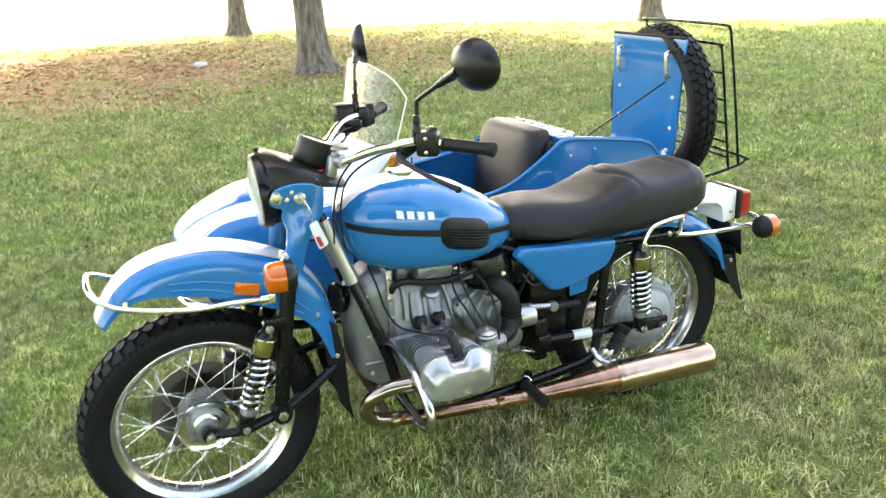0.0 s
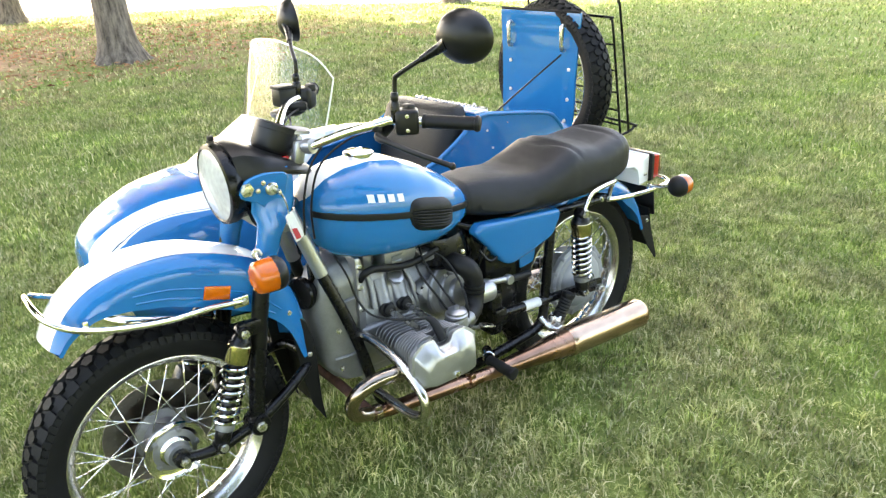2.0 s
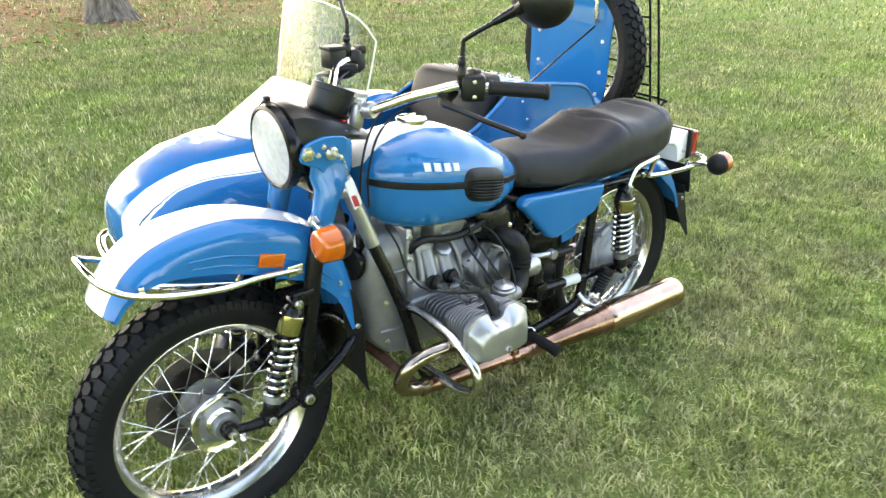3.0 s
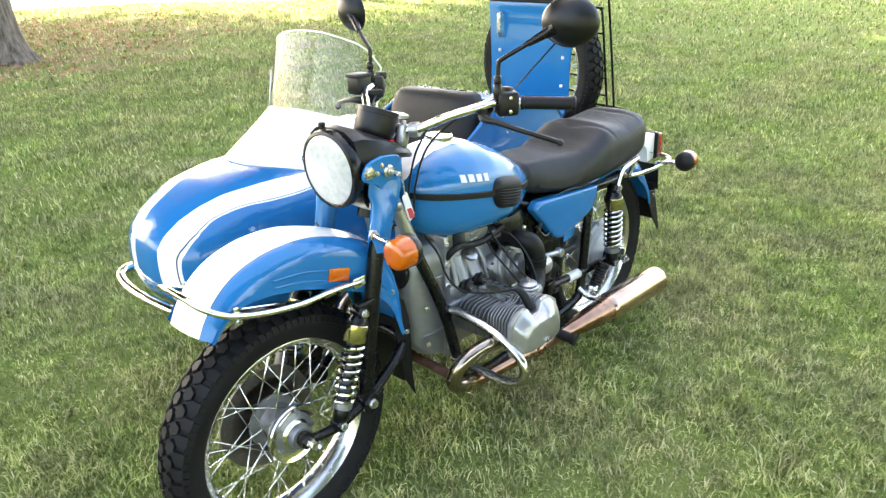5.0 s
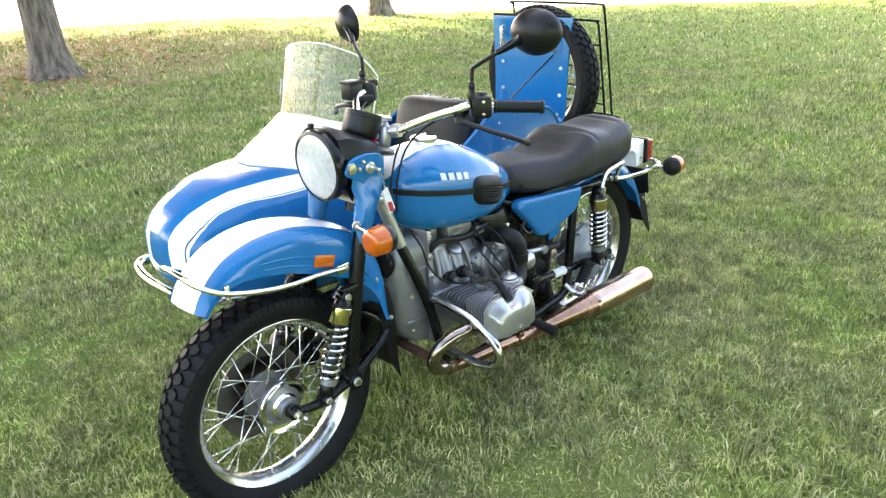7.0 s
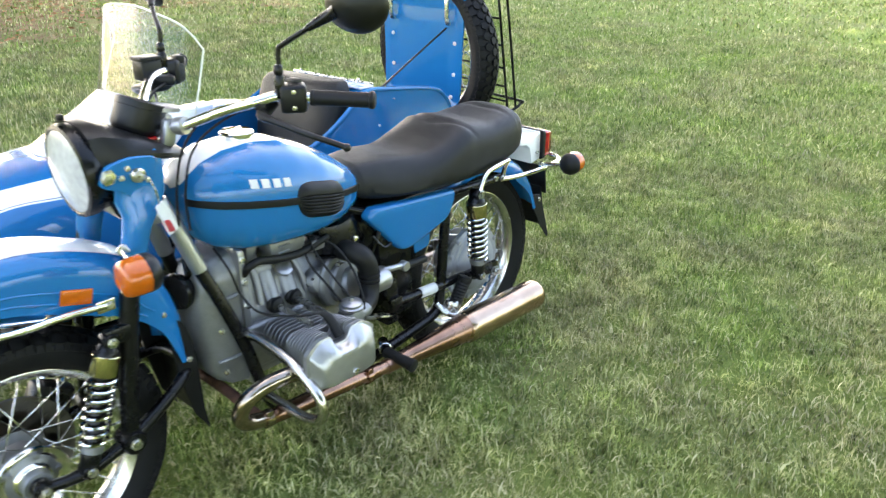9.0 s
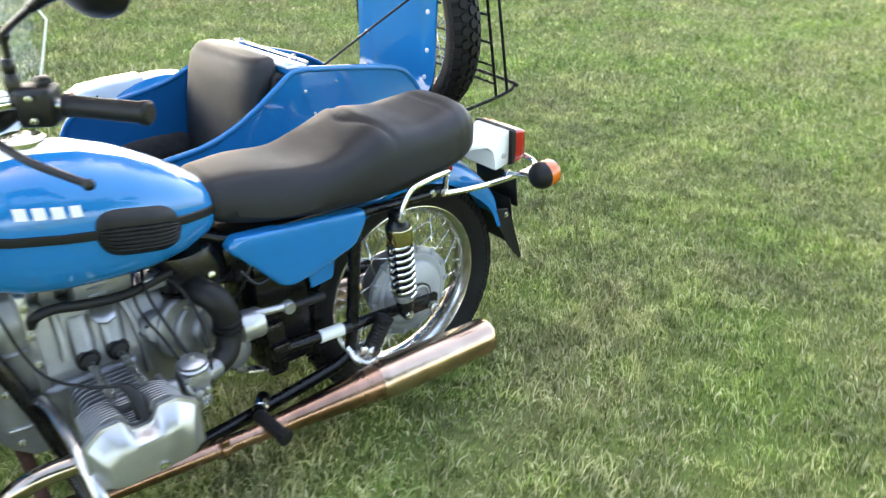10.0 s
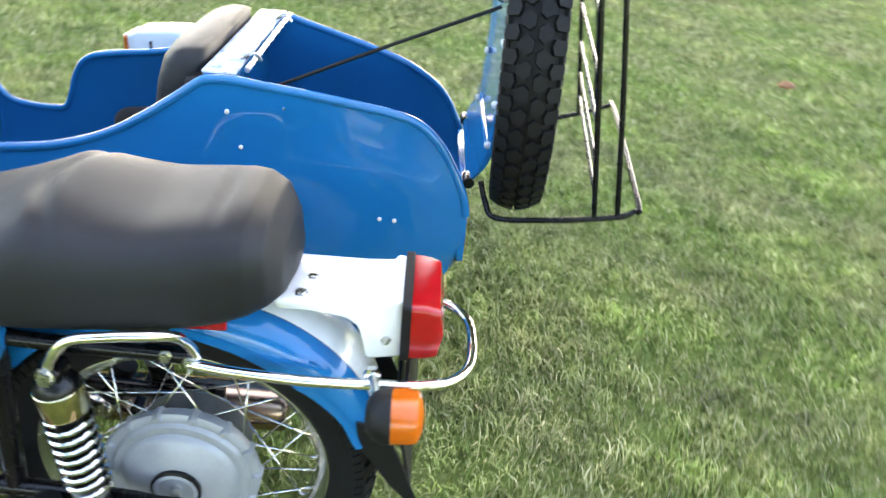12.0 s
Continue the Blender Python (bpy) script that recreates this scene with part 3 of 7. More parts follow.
# leading-link swing fork that loops behind the tyre
bm = BM()
for s in (-1, 1):
    tube(bm, [(0.0, s * 0.100, 0.32), (0.05, s * 0.104, 0.312), (0.10, s * 0.108, 0.313), (0.16, s * 0.108, 0.328), (0.20, s * 0.108, 0.340), (0.27, s * 0.107, 0.375), (0.33, s * 0.100, 0.41), (0.375, s * 0.075, 0.428), (0.392, s * 0.035, 0.434), (0.395, 0, 0.435)], [0.015, 0.014, 0.016, 0.015, 0.018, 0.015, 0.014, 0.014, 0.014, 0.014], 12, 4)
    lathe(bm, [(0.020, -0.014), (0.022, -0.010), (0.022, 0.010), (0.020, 0.014)], axis((0, s * 0.098, 0.32), (0, 1, 0)), 16)
    box(bm, (0.03, 0.02, 0.03), Matrix.Translation((0.095, s * 0.112, 0.322)), 0.006)
link = part("leading_link", bm, BLACK, moto, "black tubular leading-link arm")
for s in (-1, 1):
    bm = BM()
    lathe(bm, [(0.013, 0), (0.013, 0.012), (0.008, 0.013), (0.008, 0.02), (0.011, 0.021), (0.011, 0.026)], axis((0.0, s * 0.110, 0.32), (0, s, 0)), 6)
    bolt(bm, (0.022, s * 0.112, 0.302), (0.3, s * 0.7, -0.5), 0.008, 0.014)
    part("axle_nut", bm, STEEL, link)

# caliper beyond the disc
bm = box(BM(), (0.10, 0.05, 0.075), Matrix.Translation((0.11, 0.088, 0.41)) @ Matrix.Rotation(radians(30), 4, "Y"), 0.012)
part("brake_caliper", bm, BLACK, moto)


# mudguards
def guard(crown, depth, half, stripe, parent, name, thick=0.003, lip=0.0):
    """A domed mudguard with a white middle stripe along a crown line in the plane y = 0; depth: skirt below the crown at each point."""
    P = smooth_path([(x, 0, z) for x, z in crown], 6)
    D = np.interp(np.linspace(0, len(depth) - 1, len(P)), range(len(depth)), depth)
    rings, beads = [], ([], [])
    mats = None
    for i, p in enumerate(P):
        d = (P[min(i + 1, len(P) - 1)] - P[max(i - 1, 0)]).normalized()
        nin = Vector((d.z, 0, -d.x))
        if nin.dot(Vector((parent["axle"][0], 0, parent["axle"][1])) - p) < 0:
            nin = -nin
        h = half
        if D[i] > 0.098:
            for line, f in zip(beads, (0.66, 0.84)):
                line.append(p + nin * D[i] * f)
        sec = [(-h, D[i]), (-h, D[i] * 0.75), (-h * 0.995, 0.058), (-h * 0.96, 0.042), (-h * 0.88, 0.028), (-h * 0.76, 0.017), (-stripe, 0.0105), (-stripe * 0.96, 0.0100), (-stripe * 0.5, 0.0027), (0, 0)]
        sec = [(y, min(dd, D[i])) for y, dd in sec]
        sec = sec + [(-y, dd) for y, dd in sec[-2::-1]]
        ring = [p + Vector((0, y, 0)) + nin * dd for y, dd in sec]
        inner = [p + Vector((0, y * 0.965, 0)) + nin * (dd + thick if abs(y) < h * 0.99 else dd) for y, dd in sec[::-1]]
        rings.append(ring + inner)
        if mats is None:
            mats = []
            for a, b in zip(sec, sec[1:]):
                ym = abs(a[0] + b[0]) / 2
                mats.append(1 if ym < stripe * 0.95 else (2 if ym < stripe * 0.99 else 0))
            mats += [0] * (len(ring) + 1)
    bm = BM()
    loft(bm, rings, True, True, mats)
    made = part(name, bm, [BLUE, WHITE, PINLINE], parent, "glossy blue mudguard with a white middle stripe")
    for s in (-1, 1):
        for line in beads:
            if len(line) > 3:
                part("pressed_bead", tube(BM(), [p + Vector((0, s * (half - 0.0005), 0)) for p in line], 0.0030, 6, 1), BLUE, made)
    return made


moto["axle"] = (0.0, 0.32)
fg = guard([(-0.226, 0.698), (-0.204, 0.738), (-0.160, 0.788), (-0.10, 0.824), (-0.015, 0.844), (0.09, 0.843), (0.20, 0.812), (0.30, 0.762), (0.365, 0.68), (0.398, 0.58), (0.408, 0.465)], [0.030, 0.040, 0.060, 0.085, 0.110, 0.130, 0.140, 0.140, 0.12, 0.075, 0.045], 0.094, 0.062, moto, "front_mudguard")
moto["axle"] = (1.5, 0.32)
rg = guard([(1.22, 0.62), (1.30, 0.675), (1.42, 0.710), (1.55, 0.712), (1.67, 0.680), (1.76, 0.62), (1.82, 0.54), (1.845, 0.455)], [0.08, 0.07, 0.06, 0.06, 0.072, 0.076, 0.060, 0.045], 0.095, 0.050, moto, "rear_mudguard")
del moto["axle"]
for s in (-1, 1):
    bm = BM()
    box(bm, (0.066, 0.006, 0.034), Matrix.Translation((0.156, s * 0.097, 0.724)) @ Matrix.Rotation(radians(16), 4, "Y"), 0.002)
    box(bm, (0.062, 0.006, 0.030), Matrix.Translation((0.156, s * 0.0985, 0.724)) @ Matrix.Rotation(radians(16), 4, "Y"), 0.002)
    part("reflector", bm, ORANGE, fg, "amber side reflector")
# front mud flap
bm = slab(BM(), [(-0.085, 0.0), (0.085, 0.0), (0.088, -0.14), (0.05, -0.20), (-0.05, -0.20), (-0.088, -0.14)], Matrix.Translation((0.402, 0, 0.475)) @ Matrix(((0, 0, -1, 0), (1, 0, 0, 0), (0, 1, 0, 0), (0, 0, 0, 1))), 0.005)
part("mud_flap", bm, RUBBER, fg, "black rubber mud flap")
for s in (-1, 1):
    bm = BM()
    slab(bm, [(0.345, 0.60), (0.385, 0.56), (0.400, 0.50), (0.406, 0.30), (0.414, 0.235), (0.378, 0.30), (0.358, 0.39), (0.345, 0.50)], Matrix.Translation((0, s * 0.082, 0)) @ XZ, 0.005)
    part("mud_flap", bm, RUBBER, fg, "black rubber side flap")
# rear flap and number plate holder
bm = slab(BM(), [(-0.080, 0.03), (0.080, 0.03), (0.082, -0.06), (0.084, -0.14), (-0.084, -0.14), (-0.082, -0.06)], Matrix.Translation((1.868, 0, 0.485)) @ Matrix.Rotation(radians(-10), 4, "Y") @ Matrix(((0, 0, -1, 0), (1, 0, 0, 0), (0, 1, 0, 0), (0, 0, 0, 1))), 0.006)
part("mud_flap", bm, RUBBER, rg, "black rubber mud flap")
for s in (-1, 1):
    bm = BM()
    slab(bm, [(1.800, 0.50), (1.845, 0.49), (1.872, 0.43), (1.914, 0.305), (1.908, 0.297), (1.860, 0.355), (1.808, 0.44)], Matrix.Translation((0, s * 0.088, 0)) @ XZ, 0.005)
    part("mud_flap", bm, RUBBER, rg, "black rubber side flap")
bm = box(BM(), (0.008, 0.17, 0.11), Matrix.Translation((1.883, 0.0, 0.535)) @ Matrix.Rotation(radians(-8), 4, "Y"), 0.003)
part("plate_holder", bm, PLASTIC, rg, "black plate bracket")
for s in (-1, 1):
    bolts(rg, [((1.838, s * 0.090, 0.472), (0, s, 0), 0.006, 0.006)])
    bolts(fg, [((0.380, s * 0.094, 0.466), (0, s, 0), 0.006, 0.006), ((0.335, s * 0.091, 0.605), (0, s, 0), 0.006, 0.006)])
# chrome bar round the front mudguard
bm = BM()
half = [(0.205, -0.112, 0.690), (0.12, -0.116, 0.700), (0.03, -0.118, 0.703), (-0.06, -0.116, 0.716), (-0.13, -0.113, 0.733), (-0.178, -0.108, 0.752), (-0.212, -0.085, 0.774), (-0.224, -0.045, 0.789), (-0.226, 0.0, 0.792)]
tube(bm, half + [(x, -y, z) for x, y, z in half[-2::-1]], 0.0075, 12, 5)
for s in (-1, 1):
    box(bm, (0.012, 0.010, 0.045), Matrix.Translation((-0.142, s * 0.101, 0.733)), 0.003)
    box(bm, (0.040, 0.008, 0.028), Matrix.Translation((0.205, s * 0.112, 0.690)), 0.003)
bar = part("mudguard_bar", bm, CHROME, moto, "chromed bar round the front mudguard")
for s in (-1, 1):
    bolts(bar, [((-0.142, s * 0.107, 0.722), (0, s, 0), 0.006, 0.006), ((0.212, s * 0.117, 0.690), (0, s, 0), 0.006, 0.006)])

# horn below the steering head
bm = lathe(BM(), [(0.010, -0.05), (0.030, -0.046), (0.034, -0.02), (0.046, -0.012), (0.048, 0.0), (0.044, 0.006), (0.030, 0.004), (0.012, 0.007)], axis((0.412, -0.020, 0.610), (-1, -0.25, 0.05)), 28)
box(bm, (0.02, 0.03, 0.08), Matrix.Translation((0.455, -0.015, 0.640)), 0.004)
part("horn", bm, BLACK, moto, "round black horn")

# fork yokes and steering head
bm = BM()
box(bm, (0.075, 0.25, 0.028), Matrix.Translation((0.325, 0, 0.855)) @ Matrix.Rotation(radians(12), 4, "Y"), 0.008)
box(bm, (0.080, 0.19, 0.020), Matrix.Translation((0.362, 0, 0.992)) @ Matrix.Rotation(radians(12), 4, "Y"), 0.008)
part("fork_yoke", bm, COVER, moto, "silver fork yoke")
bm = tube(BM(), [(0.350, 0, 0.80), (0.388, 0, 0.985)], 0.030, 18, 1)
part("steering_head", bm, BLACK, moto)

# headlamp
HL = axis((0.234, -0.004, 0.958), (-1, 0, -0.04))
bm = lathe(BM(), [(0.087, 0.008), (0.091, 0.011), (0.0985, 0.008), (0.101, -0.004), (0.100, -0.018), (0.095, -0.028), (0.092, -0.060), (0.080, -0.095), (0.055, -0.12), (0.02, -0.13)], HL, 44)
lamp = part("headlamp", bm, BLACK, moto, "round headlamp in a black shell")
bm = lathe(BM(), [(0.0885, 0.002), (0.0890, 0.0085), (0.085, 0.0105), (0.07, 0.0145), (0.04, 0.0180), (0.0, 0.0195)], HL, 44)
part("lamp_glass", bm, REFLECTOR, lamp, "bright fluted headlamp glass", 60)
# black cowl behind the lamp, up to the instrument
rings = []
for x, w, zt, zb in ((0.246, 0.094, 1.060, 0.978), (0.270, 0.106, 1.063, 0.978), (0.305, 0.110, 1.049, 0.980), (0.345, 0.112, 1.030, 0.982), (0.395, 0.106, 1.006, 0.972), (0.440, 0.086, 0.984, 0.960), (0.458, 0.066, 0.974, 0.958)):
    sec = [(-w, zb), (-w * 1.0, zb + 0.25 * (zt - zb)), (-w * 0.86, zb + 0.72 * (zt - zb)), (-w * 0.55, zb + 0.95 * (zt - zb)), (0, zt)]
    sec = sec + [(-y, z) for y, z in sec[-2::-1]] + [(w * 0.9, zb - 0.006), (0, zb - 0.002), (-w * 0.9, zb - 0.006)]
    rings.append([Vector((x + (zt - z) * 0.10, y, z)) for y, z in sec])
bm = BM()
loft(bm, rings)
cowl = part("headlamp_cowl", bm, PLASTIC, moto, "black plastic cowl above the headlamp")
bm = box(BM(), (0.014, 0.016, 0.012), Matrix.Translation((0.246, 0.03, 1.064)), 0.003)
part("cowl_clip", bm, PLASTIC, cowl)
# instrument
GA = axis((0.386, -0.006, 1.020), (0.42, 0, 1))
bm = lathe(BM(), [(0.032, -0.02), (0.049, -0.010), (0.053, 0.0), (0.0545, 0.004), (0.0540, 0.046), (0.0548, 0.047), (0.0548, 0.060), (0.051, 0.062), (0.047, 0.059), (0.0, 0.059)], GA, 36)
gauge = part("speedometer", bm, PLASTIC, moto, "round black speedometer pod")
bm = box(BM(), (0.02, 0.012, 0.01), Matrix.Translation((0.392, -0.060, 1.004)), 0.003)
part("warning_light", bm, RED, gauge, "small red warning light")
# lower lamp bracket
for s in (-1, 1):
    bm = BM()
    slab(bm, rounded([(0.26, 0.925), (0.31, 0.93), (0.335, 0.87), (0.315, 0.835), (0.28, 0.86)], 0.012), Matrix.Translation((0, s * 0.075, 0)) @ XZ, 0.005)
    bolt(bm, (0.290, s * 0.078, 0.878), (0, s, 0), 0.007, 0.007)
    part("lamp_bracket", bm, BLACK, moto)

# handlebar, controls, mirrors
bm = BM()
half = [(0.428, 0.0, 1.020), (0.428, -0.05, 1.020), (0.444, -0.085, 1.025), (0.498, -0.150, 1.056), (0.547, -0.200, 1.074), (0.600, -0.222, 1.082), (0.665, -0.272, 1.073), (0.732, -0.365, 1.070)]
tube(bm, [(x, -y, z) for x, y, z in half[:0:-1]] + half, 0.0115, 14, 6)
hb = part("handlebar", bm, CHROME, moto, "chromed tubular handlebar")
for s in (-1, 1):
    bm = BM()
    box(bm, (0.030, 0.026, 0.060), Matrix.Translation((0.422, s * 0.052, 1.008)) @ Matrix.Rotation(radians(15), 4, "Y"), 0.008)
    bolt(bm, (0.428, s * 0.052, 1.038), (0.2, 0, 1), 0.006, 0.008)
    lathe(bm, [(0.019, -0.012), (0.020, 0), (0.019, 0.012)], axis((0.440, s * 0.078, 1.024), (0.3, s, 0.15)), 16)
    part("handlebar_clamp", bm, COVER, hb, "silver handlebar riser clamp")
bm = lathe(BM(), [(0.020, 0), (0.024, 0.006), (0.024, 0.016), (0.016, 0.022), (0.013, 0.034), (0.040, 0.036), (0.040, 0.044), (0.030, 0.048)], axis((0.440, 0.0, 1.010), (0.18, 0, 1)), 10)
part("steering_damper_knob", bm, COVER, hb, "silver steering damper knob")
for s in (-1, 1):
    gp, ge = Vector((0.655, s * 0.258, 1.074)), Vector((0.737, s * 0.371, 1.070))
    bm = BM()
    mm = axis(gp, ge - gp)
    Lg = (ge - gp).length
    prof = [(0.014, 0), (0.0185, 0.002), (0.0185, 0.008)]
    for k in range(12):
        z = 0.010 + (Lg - 0.022) * k / 11
        prof += [(0.0165, z), (0.0172, z + 0.003)]
    prof += [(0.0195, Lg - 0.008), (0.0195, Lg), (0.015, Lg + 0.004), (0.0, Lg + 0.004)]
    lathe(bm, prof, mm, 20)
    part("grip", bm, RUBBER, hb, "black ribbed rubber grip")
    # switch housing
    bm = BM()
    box(bm, (0.052, 0.058, 0.062), Matrix.Translation((0.625, s * 0.235, 1.076)) @ Matrix.Rotation(s * radians(-52), 4, "Z"), 0.010, 3)
    box(bm, (0.022, 0.03, 0.022), Matrix.Translation((0.640, s * 0.225, 1.104)), 0.005)
    sw = part("switch_housing", bm, PLASTIC, hb, "black handlebar switch housing")
    bolts(sw, [((0.605, s * 0.262, 1.095), (-0.6, s * 0.7, 0), 0.004, 0.004), ((0.605, s * 0.262, 1.060), (-0.6, s * 0.7, 0), 0.004, 0.004)])
    # lever and its perch
    bm = BM()
    tube(bm, [(0.600, s * 0.195, 1.066), (0.575, s * 0.200, 1.052), (0.548, s * 0.222, 1.048), (0.545, s * 0.265, 1.044), (0.566, s * 0.330, 1.026), (0.602, s * 0.380, 1.006), (0.620, s * 0.400, 0.996)], [0.016, 0.015, 0.012, 0.0075, 0.0065, 0.0065, 0.0065], 10, 5)
    lathe(bm, [(0.0, -0.009), (0.007, -0.006), (0.0095, 0), (0.007, 0.006), (0.0, 0.009)], axis((0.621, s * 0.401, 0.995), (0, s, 0)), 12)
    box(bm, (0.055, 0.026, 0.026), Matrix.Translation((0.575, s * 0.195, 1.064)) @ Matrix.Rotation(s * radians(-35), 4, "Z"), 0.008)
    part("hand_lever", bm, PLASTIC, hb, "black clutch lever" if s < 0 else "black brake lever")
    # mirror
    bm = BM()
    top = (0.650, s * 0.328, 1.250)
    tube(bm, [(0.598, s * 0.226, 1.075), (0.600, s * 0.226, 1.125), (0.602, s * 0.226, 1.178), (0.605, s * 0.235, 1.190), (0.620, s * 0.272, 1.214), top], 0.0058, 10, 5)
    lathe(bm, [(0.010, 0), (0.0115, 0.003), (0.0115, 0.045), (0.009, 0.050), (0.010, 0.053), (0.010, 0.068), (0.007, 0.072)], axis((0.598, s * 0.226, 1.078), (0, 0, 1)), 12)
    tube(bm, [(0.630, s * 0.294, 1.228), (0.654, s * 0.334, 1.254), (0.662, s * 0.351, 1.264)], [0.008, 0.013, 0.020], 12, 3)
    stem = part("mirror_stem", bm, BLACK, hb, "black bent mirror stem")
    MM = axis((0.684, s * 0.379, 1.277), (0.86, s * -0.30, 0.08))
    bm = BM()
    prof = [(0.0, -0.034), (0.024, -0.031), (0.045, -0.021), (0.059, -0.006), (0.064, 0.008), (0.064, 0.013), (0.061, 0.015)]
    lathe(bm, prof, MM @ Matrix.Diagonal((1.12, 0.97, 1, 1)), 36)
    head = part("mirror_head", bm, PLASTIC, stem, "round black mirror shell")
# brake fluid reservoir on the far side
bm = box(BM(), (0.055, 0.048, 0.050), Matrix.Translation((0.560, 0.236, 1.088)), 0.006)
box(bm, (0.058, 0.051, 0.010), Matrix.Translation((0.560, 0.236, 1.116)), 0.003)
part("fluid_reservoir", bm, PLASTIC, hb, "black brake fluid reservoir")
# cables
for k, pts in enumerate((
    [(0.575, -0.185, 1.062), (0.50, -0.12, 1.055), (0.43, -0.10, 0.99), (0.405, -0.085, 0.90), (0.40, -0.075, 0.80)],
    [(0.60, -0.20, 1.060), (0.52, -0.155, 1.045), (0.44, -0.12, 0.985), (0.42, -0.09, 0.88), (0.43, -0.07, 0.78)],
    [(0.58, 0.19, 1.060), (0.50, 0.13, 1.050), (0.43, 0.09, 0.98), (0.41, 0.08, 0.85)],
    [(0.56, 0.24, 1.085), (0.55, 0.20, 1.03), (0.50, 0.12, 1.02), (0.43, 0.07, 0.95)],
)):
    part("cable", tube(BM(), pts, 0.0028, 8, 6), RUBBER, hb, "black control cable")
# the bars stand turned a little towards the left
TURNED = Matrix.Translation((0.40, -0.022, 0.006)) @ Matrix.Rotation(radians(2.5), 4, "Z") @ Matrix.Translation((-0.40, 0, 0))
for ob in (hb, *hb.children_recursive):
    ob.data.transform(TURNED)
# ignition key
bm = BM()
lathe(bm, [(0.014, 0), (0.016, 0.004), (0.016, 0.008), (0.011, 0.010), (0.011, 0.016)], axis((0.318, -0.118, 0.955), (0, -1, 0)), 18)
box(bm, (0.008, 0.03, 0.012), Matrix.Translation((0.322, -0.145, 0.952)), 0.002)
part("ignition_switch", bm, STEEL, moto, "steel ignition lock with key")


# ---- fuel tank ----
TANK = [(0.436, 0.878, 0.812, 0.030), (0.442, 0.890, 0.785, 0.057), (0.460, 0.905, 0.742, 0.090), (0.50, 0.928, 0.708, 0.121), (0.56, 0.944, 0.685, 0.143), (0.64, 0.948, 0.672, 0.155), (0.72, 0.935, 0.666, 0.156), (0.80, 0.904, 0.665, 0.149), (0.87, 0.866, 0.672, 0.131), (0.93, 0.825, 0.692, 0.104), (0.970, 0.794, 0.716, 0.070), (0.988, 0.772, 0.732, 0.036)]


def band_z(x):
    return 0.842 - 0.172 * (x - 0.453)


def tank_at(x):
    return [float(np.interp(x, [t[0] for t in TANK], [t[k] for t in TANK])) for k in (1, 2, 3)]


def tank_y(x, z):
    """Half width of the tank at a place on its side."""
    top, bot, hw = tank_at(x)
    zb = min(max(band_z(x), bot + 0.02), top - 0.02)
    u = (z - zb) / (top - zb) if z > zb else (zb - z) / (zb - bot)
    p = 2.3 if z > zb else 3.3
    return hw * max(0.0, 1 - min(1, abs(u)) ** p) ** (1 / p)


def build_tank():
    rings, mats = [], None
    xs = np.concatenate([np.linspace(0.436, 0.50, 8), np.linspace(0.52, 0.90, 20), np.linspace(0.915, 0.988, 8)])
    for x in xs:
        top, bot, hw = tank_at(x)
        zb = min(max(band_z(x), bot + 0.02), top - 0.02)
        yb = min(0.052 + 0.0 * x, 0.72 * hw)
        ab = math.acos((yb / hw) ** 1.15)
        ups = list(np.linspace(0, ab, 9)) + list(np.linspace(ab, math.pi / 2, 6))[1:]
        half = [(hw * math.cos(a) ** (2 / 2.3), zb + (top - zb) * math.sin(a) ** (2 / 2.3)) for a in ups[:-1]] + [(0.0, top)]
        low = [(hw * math.cos(a) ** (2 / 3.3), zb - (zb - bot) * math.sin(a) ** (2 / 3.3)) for a in np.linspace(0, math.pi / 2, 11)[1:-1]] + [(0.0, bot)]
        ring = [(-y, z) for y, z in half] + half[-2::-1] + low + [(-y, z) for y, z in low[-2::-1]]
        rings.append([Vector((x, y, z)) for y, z in ring])
        if mats is None:
            n = len(half)
            mats = [1 if 8 <= i < 2 * n - 10 else 0 for i in range(len(ring))]
    bm = BM()
    loft(bm, rings, True, True, mats)
    return part("fuel_tank", bm, [BLUE, WHITE], moto, "glossy blue teardrop fuel tank with white top", 60)


